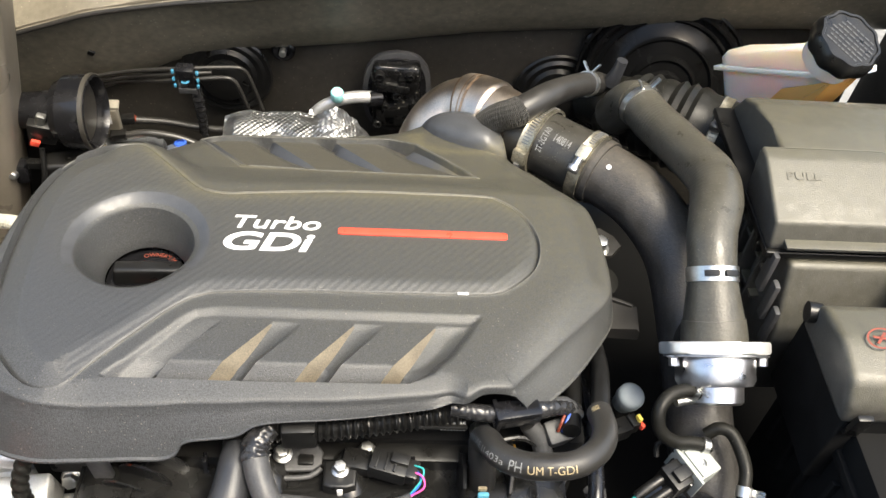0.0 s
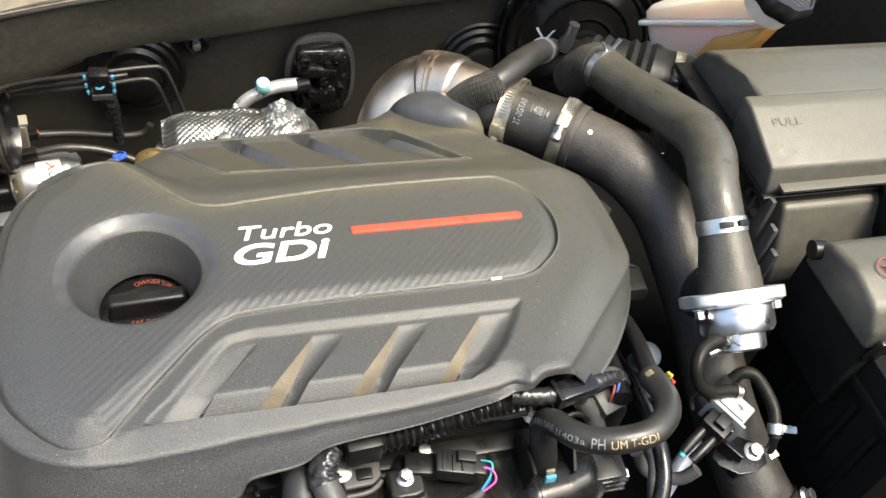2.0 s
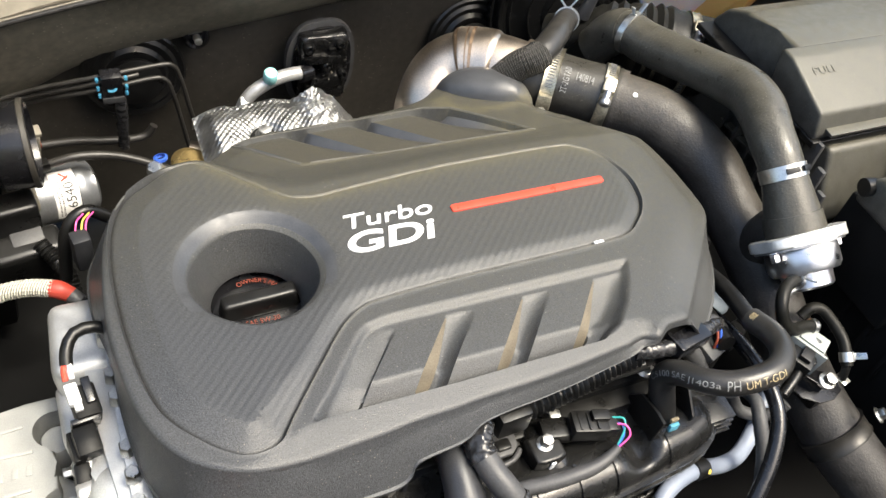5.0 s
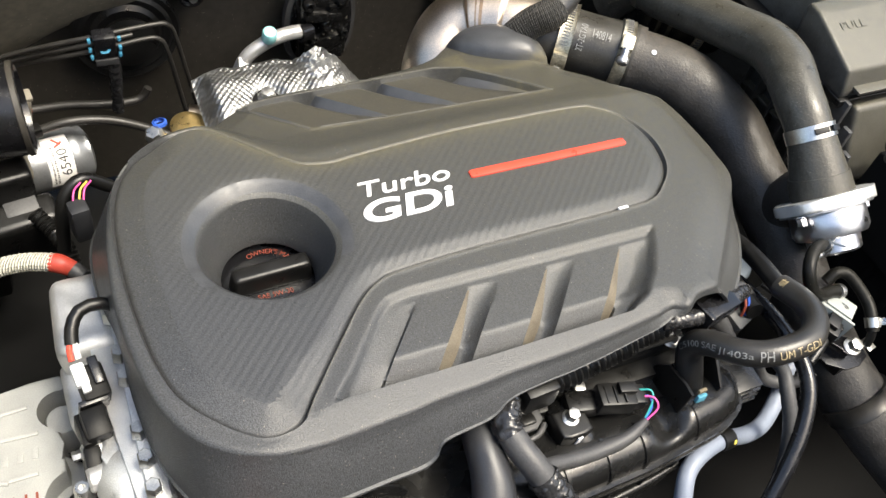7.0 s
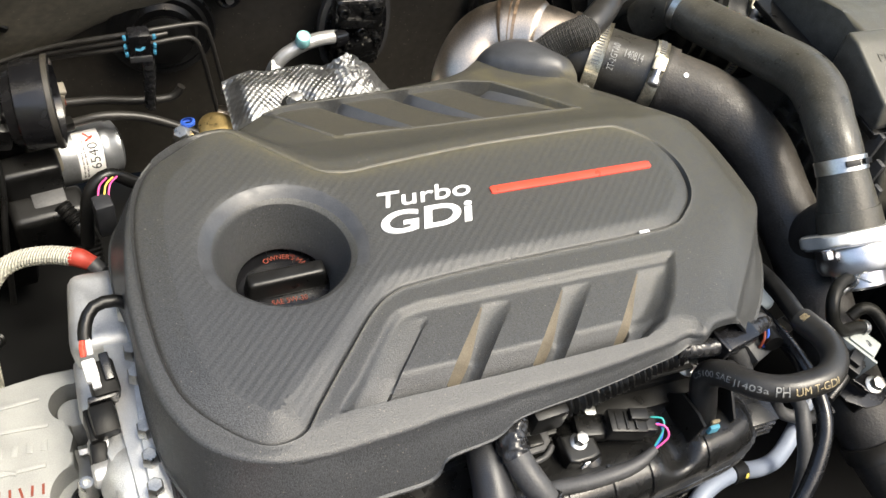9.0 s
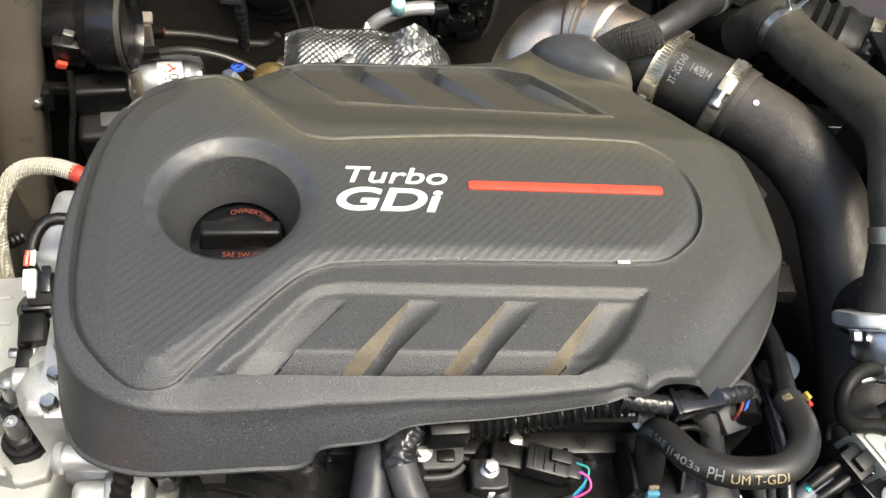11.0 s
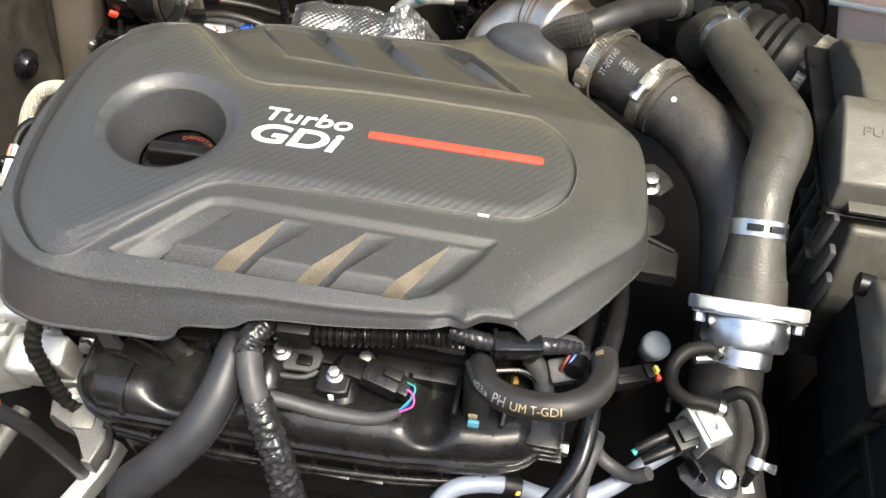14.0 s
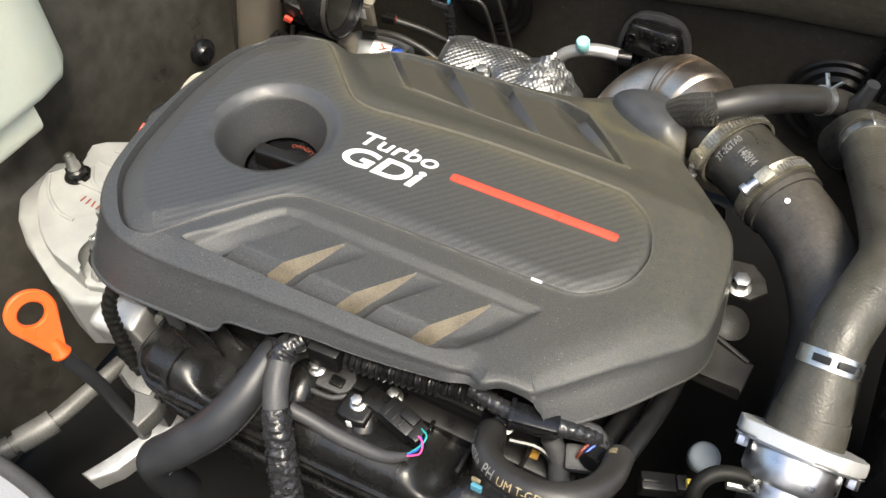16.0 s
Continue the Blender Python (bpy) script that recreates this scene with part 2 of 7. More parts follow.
CYAN = mat("pale_cyan_plastic", (0.33, 0.72, 0.72), 0.4, var=0.08, scale=60, bump=0.05)
CYANPAINT = mat("blue_paint_mark", (0.12, 0.42, 0.55), 0.6, var=0.2, scale=200, bump=0.1)
TANK = mat("translucent_tank_plastic", (0.90, 0.77, 0.65), 0.38, var=0.05, scale=20, bump=0.08, sss=1.0)
TANK.node_tree.nodes["Principled BSDF"].inputs["Subsurface Scale"].default_value = 2.0
FLUID = mat("amber_fluid_tank", (0.85, 0.46, 0.14), 0.35, var=0.08, scale=20, bump=0.05, sss=0.3)
AMBER = mat("amber_plastic", (0.55, 0.30, 0.05), 0.45, var=0.1, scale=60, bump=0.05)
WASHTANK = mat("milky_washer_tank", (0.62, 0.66, 0.56), 0.42, var=0.06, scale=20, bump=0.08, sss=0.4)
GREYPLASTIC = mat("light_grey_connector_plastic", (0.31, 0.33, 0.31), 0.5, var=0.1, scale=60, bump=0.1, specks=0.2)
CAPGREY = mat("pale_grey_cap", (0.21, 0.245, 0.27), 0.5, var=0.1, scale=60, bump=0.1)
BLUEHOSE = mat("grey_blue_hose", (0.21, 0.24, 0.30), 0.45, var=0.12, scale=60, bump=0.1, specks=0.2)
BRASS = mat("brass_yellow_zinc", (0.55, 0.40, 0.17), 0.35, metal=0.9, var=0.2, scale=80, bump=0.15)
YELLOW = mat("yellow_paint", (0.85, 0.66, 0.12), 0.5, var=0.1, scale=100, bump=0.05)
CREAM = mat("cream_paint_band", (0.36, 0.29, 0.17), 0.5, var=0.65, scale=320, bump=0.05)
PINK = mat("pink_wire", (0.85, 0.10, 0.36), 0.4, var=0.05, bump=0.0)
TEAL = mat("teal_wire", (0.03, 0.35, 0.33), 0.4, var=0.05, bump=0.0)
BLUEWIRE = mat("blue_wire", (0.03, 0.10, 0.45), 0.4, var=0.05, bump=0.0)
TAPE = mat("pvc_tape", (0.022, 0.022, 0.023), 0.20, var=0.3, scale=120, fine=260, bump=1.0)
TAPEGREY = mat("taped_grey_sleeve", (0.052, 0.052, 0.053), 0.5, var=0.25, scale=60, fine=400, bump=0.4, specks=0.2)
BEIGE = mat("beige_dusty_bracket", (0.20, 0.18, 0.14), 0.6, var=0.3, scale=50, bump=0.3, specks=0.5)
PAPER = mat("white_label", (0.78, 0.77, 0.74), 0.5, var=0.06, scale=80, bump=0.0)
INK = mat("black_ink", (0.02, 0.02, 0.02), 0.6, var=0.1, bump=0.0)
MOTOR = mat("grey_motor_case", (0.28, 0.29, 0.30), 0.36, metal=0.7, var=0.2, scale=50, bump=0.15)
DULLSTEEL = mat("dull_oily_metal", (0.17, 0.17, 0.165), 0.5, metal=0.35, var=0.35, scale=40, fine=500, bump=0.3, dust=0.3, dust_color=(0.14, 0.13, 0.11), specks=0.4)
SLEEVERED = mat("dull_red_heat_shrink", (0.42, 0.050, 0.032), 0.5, var=0.15, scale=90, bump=0.15)
STRAP = mat("braided_ground_strap", (0.62, 0.60, 0.50), 0.55, var=0.2, scale=200, bump=0.4)
wave_bump(STRAP, 130, 0.9, 0.0015, "X", (0, 0, 35), 0.25)
BLUEMARK = mat("dark_blue_paint_mark", (0.04, 0.21, 0.33), 0.6, var=0.2, scale=200, bump=0.1)


# ---- building helpers ----
def thing(name, label, category, group="", kind=""):
    return tagged(new(name), label, category, group, kind)


def part(name, bm, material, parent=None, label="", smooth=True, sharp=40):
    me = bpy.data.meshes.new(name)
    bmesh.ops.recalc_face_normals(bm, faces=bm.faces)
    bm.to_mesh(me)
    bm.free()
    me.materials.append(material)
    if smooth:
        me.polygons.foreach_set("use_smooth", [True] * len(me.polygons))
        me.set_sharp_from_angle(angle=radians(sharp))
    ob = new(name, me)
    ob.parent = parent
    if label:
        tagged(ob, label)
    return ob


def frame_of(axis, hint=(0, 0, 1)):
    """A turn whose z is the axis."""
    z = Vector(axis).normalized()
    x = Vector(hint).cross(z)
    if x.length < 1e-4:
        x = Vector((1, 0, 0)).cross(z)
    x.normalize()
    return Matrix((x, z.cross(x), z)).transposed().to_4x4()


def lathe(profile, center=(0, 0, 0), axis=(0, 0, 1), n=32, wave=None):
    """A turned solid; profile: (radius, height) from bottom to top. wave(angle): a factor on the radius."""
    bm = bmesh.new()
    m = Matrix.Translation(center) @ frame_of(axis)
    rings = []
    for r, h in profile:
        if r < 1e-6:
            rings.append([bm.verts.new(m @ Vector((0, 0, h)))])
            continue
        ring = []
        for k in range(n):
            a = 2 * math.pi * k / n
            q = r * (wave(a) if wave else 1)
            ring.append(bm.verts.new(m @ Vector((q * math.cos(a), q * math.sin(a), h))))
        rings.append(ring)
    for a, b in zip(rings, rings[1:]):
        for k in range(n):
            j = (k + 1) % n
            if len(a) == 1 and len(b) > 1:
                bm.faces.new((a[0], b[k], b[j]))
            elif len(b) == 1 and len(a) > 1:
                bm.faces.new((a[k], a[j], b[0]))
            elif len(a) > 1:
                bm.faces.new((a[k], a[j], b[j], b[k]))
    return bm


def solid(r0, r1, h, edge=0.002):
    """Profile of a plain turned solid with softened edges."""
    return [(0, 0), (r0 - edge, 0), (r0, edge), (r1, h - edge), (r1 - edge, h), (0, h)]


class Line:
    """A smooth curve through points, with a turning frame carried along."""

    def __init__(self, pts, radii, step=0.006):
        P = [Vector(p) for p in pts]
        R = list(radii) if isinstance(radii, (list, tuple)) else [radii] * len(P)
        ext = [2 * P[0] - P[1], *P, 2 * P[-1] - P[-2]]
        self.p, self.r = [], []
        for i in range(len(P) - 1):
            a, b, c, d = ext[i : i + 4]
            k = max(2, int((c - b).length / step))
            for s in range(k):
                t = s / k
                self.p.append(0.5 * ((2 * b) + (c - a) * t + (2 * a - 5 * b + 4 * c - d) * t * t + (3 * b - a - 3 * c + d) * t**3))
                self.r.append(R[i] + (R[i + 1] - R[i]) * (3 * t * t - 2 * t**3))
        self.p.append(P[-1])
        self.r.append(R[-1])
        self.tan = [(self.p[min(i + 1, len(self.p) - 1)] - self.p[max(i - 1, 0)]).normalized() for i in range(len(self.p))]
        u = Vector((0, 0, 1)).cross(self.tan[0])
        u = (u if u.length > 1e-3 else Vector((1, 0, 0))).normalized()
        self.u = []
        for t in self.tan:
            u = (u - t * u.dot(t)).normalized()
            self.u.append(u.copy())
        self.s = [0.0]
        for a, b in zip(self.p, self.p[1:]):
            self.s.append(self.s[-1] + (b - a).length)

    def at(self, s):
        i = max(0, min(len(self.p) - 2, next((k for k, v in enumerate(self.s) if v > s), len(self.s)) - 1))
        f = (s - self.s[i]) / max(1e-9, self.s[i + 1] - self.s[i])
        return self.p[i].lerp(self.p[i + 1], f), self.tan[i].lerp(self.tan[i + 1], f).normalized(), self.u[i].lerp(self.u[i + 1], f).normalized(), self.r[i] + (self.r[i + 1] - self.r[i]) * f


def tube(line, n=20, caps=True, ripple=None, start=0.0, end=None, grow=0.0, wall=0.0):
    """A round hose along a line. ripple(s, angle): added to the radius in metres."""
    bm = bmesh.new()
    rings = []
    end = line.s[-1] if end is None else min(end, line.s[-1])
    for s in [start, *[v for v in line.s if start + 1e-4 < v < end - 1e-4], end]:
        p, t, u, r = line.at(s)
        u = (u - t * u.dot(t)).normalized()
        v = t.cross(u)
        ring = []
        for k in range(n):
            a = 2 * math.pi * k / n
            q = r + grow + (ripple(s, a) if ripple else 0)
            ring.append(bm.verts.new(p + q * (math.cos(a) * u + math.sin(a) * v)))
        rings.append(ring)
    for a, b in zip(rings, rings[1:]):
        for k in range(n):
            j = (k + 1) % n
            bm.faces.new((a[k], a[j], b[j], b[k]))
    if caps:
        bm.faces.new(rings[0][::-1])
        bm.faces.new(rings[-1])
    return bm


def band(line, s, width, thick, n=36, lip=0.0, grow=0.0):
    """A strap round a line at s."""
    p, t, u, r = line.at(s)
    r += grow
    prof = [(r - 0.001, -width / 2), (r + thick + lip, -width / 2), (r + thick, -width / 2 + 0.0015), (r + thick, width / 2 - 0.0015), (r + thick + lip, width / 2), (r - 0.001, width / 2)]
    return lathe(prof, p, t, n)


def box(center, size, rot=(0, 0, 0), bevel=0.002, segments=2, taper=0.0, m=None):
    """A box with rounded edges; taper shrinks its top."""
    bm = bmesh.new()
    bmesh.ops.create_cube(bm, size=1)
    for v in bm.verts:
        f = 1 - taper if v.co.z > 0 else 1
        v.co = Vector((v.co.x * size[0] * f, v.co.y * size[1] * f, v.co.z * size[2]))
    if bevel:
        bmesh.ops.bevel(bm, geom=bm.edges[:], offset=bevel, segments=segments, affect="EDGES", profile=0.6)
    bm.transform(m if m else pose(*center, *rot))
    return bm


def slab(outline, z0, z1, m=None, bevel=0.002, segments=2):
    """An upright prism over an outline, with softened rims."""
    bm = bmesh.new()
    low = [bm.verts.new((x, y, z0)) for x, y in outline]
    high = [bm.verts.new((x, y, z1)) for x, y in outline]
    n = len(outline)
    bm.faces.new(low[::-1])
    bm.faces.new(high)
    for k in range(n):
        bm.faces.new((low[k], low[(k + 1) % n], high[(k + 1) % n], high[k]))
    if bevel:
        rims = [e for e in bm.edges if abs(e.verts[0].co.z - e.verts[1].co.z) < 1e-9]
        bmesh.ops.bevel(bm, geom=rims, offset=bevel, segments=segments, affect="EDGES", profile=0.6)
    if m:
        bm.transform(m)
    return bm


def join(*bms):
    out = bmesh.new()
    for b in bms:
        me = bpy.data.meshes.new("temporary")
        b.to_mesh(me)
        out.from_mesh(me)
        bpy.data.meshes.remove(me)
        b.free()
    return out


def letters(body, height, width=None, depth=0.0, shear=0.0, thick=0.0, m=None):
    """Words in the built-in font, flat in x and y, from the origin to the right; width stretches the line."""
    cu = bpy.data.curves.new("words", "FONT")
    cu.body, cu.size, cu.extrude, cu.shear, cu.offset = body, 1.0, 0.0, shear, thick
    ob = bpy.data.objects.new("words", cu)
    scene.collection.objects.link(ob)
    bpy.context.view_layer.update()
    me = ob.evaluated_get(bpy.context.evaluated_depsgraph_get()).to_mesh()
    bm = bmesh.new()
    bm.from_mesh(me)
    bpy.data.objects.remove(ob)
    bpy.data.curves.remove(cu)
    xs, ys = [v.co.x for v in bm.verts], [v.co.y for v in bm.verts]
    fx = (width / (max(xs) - min(xs))) if width else height / (max(ys) - min(ys))
    fy = height / (max(ys) - min(ys))
    x0, y0 = min(xs), min(ys)
    for v in bm.verts:
        v.co = Vector(((v.co.x - x0) * fx, (v.co.y - y0) * fy, 0))
    if depth:
        top = bmesh.ops.extrude_face_region(bm, geom=bm.faces[:])
        for v in top["geom"]:
            if isinstance(v, bmesh.types.BMVert):
                v.co.z += depth
    if m:
        bm.transform(m)
    return bm


def wrapped(bm, line, s0, angle, lift=0.0008, turned=False):
    """Lays flat words onto a hose: along it from s0 about an angle, or round it when turned."""
    bmesh.ops.triangulate(bm, faces=bm.faces[:])
    for _ in range(3):
        bmesh.ops.subdivide_edges(bm, edges=[e for e in bm.edges if e.calc_length() > 0.0018], cuts=1, use_grid_fill=True)
        bmesh.ops.triangulate(bm, faces=bm.faces[:])
    for v in bm.verts:
        along, aside = (v.co.x, v.co.y) if not turned else (-v.co.y, v.co.x)
        p, t, u, r = line.at(s0 + along)
        w = t.cross(u)
        a = angle - aside / r
        v.co = p + (r + lift) * (math.cos(a) * u + math.sin(a) * w)
    return bm


def angle_to(line, s, way):
    """The angle round a hose at s that faces a direction."""
    p, t, u, r = line.at(s)
    w = t.cross(u)
    d = Vector(way)
    return math.atan2(d.dot(w), d.dot(u))


def bolt(place, axis=(0, 0, 1), size=0.011, name="bolt", label="zinc-plated hex flange bolt", group="", material=None, tall=0.6):
    """A hex-headed flange bolt at a place."""
    ob = thing(name, label, "bolt", group)
    mtl = material or STEEL
    part("flange", lathe([(0, 0), (size * 0.78, 0), (size * 0.8, size * 0.08), (size * 0.55, size * 0.24), (0, size * 0.24)], place, axis, 20), mtl, ob)
    m = Matrix.Translation(place) @ frame_of(axis)
    hexa = [(size * 0.56 * math.cos(a), size * 0.56 * math.sin(a)) for a in [math.pi / 3 * k + 0.3 for k in range(6)]]
    part("head", slab(hexa, size * 0.2, size * (0.2 + tall), m, size * 0.07), mtl, ob)
    return ob


def clamp_worm(line, s, name, width=0.013, screw=0.6, grow=0.0, slots_side=1, label="worm-drive hose clamp of slotted steel band"):
    """A worm-drive clamp: slotted band, housing and screw."""
    ob = thing(name, label, "hose clamp")
    p, t, u, r = line.at(s)
    r += grow
    w = t.cross(u)
    strap_part = part("strap", band(line, s, width, 0.0015, 40, 0.0008, grow), CLAMPSTEEL, ob)
    for k in range(26):
        a = screw + slots_side * (0.38 + k * 0.085)
        d = math.cos(a) * u + math.sin(a) * w
        side = t.cross(d)
        mm = Matrix((side, t, d)).transposed().to_4x4()
        mm.translation = p + d * (r + 0.002)
        part("slot", box((0, 0, 0), (0.0012, width * 0.48, 0.0010), bevel=0, m=mm), DULLSTEEL, strap_part)
    d = math.cos(screw) * u + math.sin(screw) * w
    side = t.cross(d)
    mm = Matrix((side, t, d)).transposed().to_4x4()
    mm.translation = p + d * (r + 0.005)
    house = part("housing", box((0, 0, 0), (0.017, width * 1.02, 0.008), bevel=0.0025, m=mm), CLAMPSTEEL, ob)
    q = p + d * (r + 0.0065)
    part("screw", lathe([(0, 0), (0.0045, 0), (0.0045, 0.010), (0.0065, 0.0105), (0.0065, 0.016), (0.005, 0.0175), (0, 0.0175)], q + side * 0.008, side, 18), CHROME, house)
    return ob


def clamp_spring(line, s, name, up, width=0.012, label="zinc spring hose clamp with two raised ears"):
    """A spring clamp: a strap with two ears."""
    ob = thing(name, label, "hose clamp")
    strap_part = part("strap", band(line, s, width, 0.0014, 36), STEEL, ob)
    p, t, u, r = line.at(s)
    w = t.cross(u)
    for k, a in enumerate((up - 0.32, up + 0.32)):
        d = math.cos(a) * u + math.sin(a) * w
        side = t.cross(d)
        mm = Matrix((side, t, d)).transposed().to_4x4()
        mm.translation = p + d * (r + 0.007)
        part("ear", box((0, 0, 0), (0.002, width * 0.7, 0.014), bevel=0.0006, m=mm @ pose(0, 0, 0, 0, 20 if k else -20, 0)), STEEL, strap_part)
    return ob


# ---- the bay ----
GROUND = mat("weathered_concrete", (0.20, 0.195, 0.185), 0.85, var=0.2, scale=2.0, fine=60, bump=0.3)

def sheet(name, corners, thick, material, label, category, bevel=0.004):
    """A flat panel through four corners, with thickness behind it."""
    a, b, c, d = [Vector(p) for p in corners]
    n = (b - a).cross(d - a).normalized() * thick
    bm = bmesh.new()
    f = [bm.verts.new(p) for p in (a, b, c, d)]
    k = [bm.verts.new(p - n) for p in (a, b, c, d)]
    bm.faces.new(f)
    bm.faces.new(k[::-1])
    for i in range(4):
        bm.faces.new((f[i], k[i], k[(i + 1) % 4], f[(i + 1) % 4]))
    bmesh.ops.bevel(bm, geom=bm.edges[:], offset=bevel, segments=2, affect="EDGES")
    return tagged(part(name, bm, material), label, category, "", "structure")


sheet("floor", [(-0.75, -0.55, -0.52), (0.85, -0.55, -0.52), (0.85, 0.60, -0.52), (-0.75, 0.60, -0.52)], 0.04, DARK, "near-black floor plane standing in for the bay's deep shade", "floor")
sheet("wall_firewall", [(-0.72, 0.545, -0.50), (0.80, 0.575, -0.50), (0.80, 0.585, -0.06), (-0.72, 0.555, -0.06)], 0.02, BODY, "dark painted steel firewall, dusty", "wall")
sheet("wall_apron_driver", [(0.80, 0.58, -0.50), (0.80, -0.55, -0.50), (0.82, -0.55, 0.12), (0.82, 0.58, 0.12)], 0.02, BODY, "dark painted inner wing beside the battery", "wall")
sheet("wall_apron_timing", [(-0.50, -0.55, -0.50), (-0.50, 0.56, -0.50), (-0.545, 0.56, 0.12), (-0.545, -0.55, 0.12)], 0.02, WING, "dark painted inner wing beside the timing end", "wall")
sheet("wall_front", [(0.82, -0.56, -0.50), (-0.64, -0.56, -0.50), (-0.64, -0.56, -0.05), (0.82, -0.56, -0.05)], 0.02, DARK, "radiator panel closing the bay in front, near-black for the shade", "wall")

sheet("hood", [(-0.72, 0.42, 1.05), (-0.72, 0.66, -0.03), (0.80, 0.66, -0.03), (0.80, 0.42, 1.05)], 0.02, BODY, "raised hood closing the bay above", "hood")

sheet("ground", [(-40, -40, -0.56), (40, -40, -0.56), (40, 40, -0.56), (-40, 40, -0.56)], 0.05, GROUND, "plain concrete ground under the car", "ground")
# unseen wall, added to block low sky light from the front
sheet("wall_behind", [(4.0, -2.6, -0.56), (-4.0, -2.6, -0.56), (-4.0, -2.6, 1.6), (4.0, -2.6, 1.6)], 0.15, GROUND, "added unseen wall behind the camera that cuts frontal sky light", "wall")


# ---- engine cover ----
from mathutils.geometry import delaunay_2d_cdt


def smooth01(v):
    v = np.clip(v, 0, 1)
    return v * v * (3 - 2 * v)


def closed_spline(rows, k):
    """A smooth closed curve through rows of numbers."""
    a = np.array(rows, float)
    n, out = len(a), []
    for i in range(n):
        p0, p1, p2, p3 = a[i - 1], a[i], a[(i + 1) % n], a[(i + 2) % n]
        for s in range(k):
            t = s / k
            out.append(0.5 * (2 * p1 + (p2 - p0) * t + (2 * p0 - 5 * p1 + 4 * p2 - p3) * t * t + (3 * p1 - p0 - 3 * p2 + p3) * t**3))
    return np.array(out)


def distance_to(pts, poly, closed=True):
    """Signed distance of points to an outline (negative inside) and the nearest corner's number."""
    a = poly
    b = np.roll(poly, -1, 0)
    if not closed:
        a, b = poly[:-1], poly[1:]
    best, near = np.full(len(pts), 9.0), np.zeros(len(pts), int)
    inside = np.zeros(len(pts), bool)
    for i in range(len(a)):
        ab = b[i] - a[i]
        t = np.clip(((pts - a[i]) @ ab) / max(ab @ ab, 1e-12), 0, 1)
        d = np.hypot(*(pts - a[i] - t[:, None] * ab).T)
        hit = d < best
        best[hit], near[hit] = d[hit], i
        if closed:
            cross = (a[i][1] > pts[:, 1]) != (b[i][1] > pts[:, 1])
            with np.errstate(divide="ignore", invalid="ignore"):
                xx = a[i][0] + (pts[:, 1] - a[i][1]) / (b[i][1] - a[i][1]) * ab[0]
            inside ^= cross & (pts[:, 0] < xx)
    return np.where(inside, -best, best), near


# x, y, shoulder radius, depth of the lower rim, outward flare of the skirt
RIM = [
    (-0.236, -0.193, 0.012, 0.050, 0.025), (-0.205, -0.195, 0.012, 0.048, 0.024), (-0.160, -0.193, 0.012, 0.047, 0.024), (-0.130, -0.191, 0.012, 0.047, 0.024),
    (-0.114, -0.189, 0.012, 0.035, 0.018), (-0.076, -0.1875, 0.012, 0.031, 0.016), (-0.056, -0.186, 0.012, 0.024, 0.011), (-0.030, -0.185, 0.012, 0.022, 0.009), (0.000, -0.184, 0.012, 0.022, 0.008),
    (0.035, -0.1815, 0.012, 0.021, 0.007), (0.070, -0.178, 0.011, 0.019, 0.006), (0.090, -0.176, 0.010, 0.016, 0.006), (0.106, -0.173, 0.008, 0.013, 0.005), (0.120, -0.178, 0.004, 0.008, 0.001), (0.134, -0.170, 0.003, 0.006, 0.001),
    (0.152, -0.168, 0.003, 0.006, 0.001), (0.160, -0.166, 0.004, 0.010, 0.004), (0.166, -0.160, 0.006, 0.032, 0.018), (0.200, -0.124, 0.007, 0.034, 0.022), (0.236, -0.086, 0.008, 0.040, 0.016),
    (0.262, -0.054, 0.010, 0.052, 0.009), (0.267, -0.024, 0.012, 0.055, 0.007), (0.265, 0.016, 0.011, 0.055, 0.006), (0.259, 0.056, 0.012, 0.055, 0.006),
    (0.243, 0.089, 0.012, 0.055, 0.006), (0.213, 0.124, 0.012, 0.055, 0.005), (0.184, 0.158, 0.012, 0.055, 0.005), (0.173, 0.192, 0.008, 0.070, 0.004),
    (0.152, 0.220, 0.008, 0.075, 0.004), (0.118, 0.234, 0.008, 0.075, 0.004), (0.086, 0.227, 0.008, 0.075, 0.004), (0.055, 0.205, 0.008, 0.075, 0.004), (0.000, 0.191, 0.008, 0.075, 0.004), (-0.095, 0.186, 0.008, 0.080, 0.004),
    (-0.138, 0.182, 0.008, 0.080, 0.004), (-0.170, 0.164, 0.010, 0.070, 0.005), (-0.205, 0.138, 0.010, 0.062, 0.006), (-0.240, 0.122, 0.011, 0.060, 0.008), (-0.272, 0.098, 0.012, 0.060, 0.012),
    (-0.294, 0.062, 0.012, 0.060, 0.018), (-0.305, 0.015, 0.012, 0.060, 0.013), (-0.310, -0.035, 0.012, 0.060, 0.002), (-0.308, -0.085, 0.012, 0.060, 0.004), (-0.300, -0.130, 0.012, 0.060, 0.008),
    (-0.285, -0.161, 0.012, 0.058, 0.015), (-0.264, -0.181, 0.012, 0.054, 0.025),
]
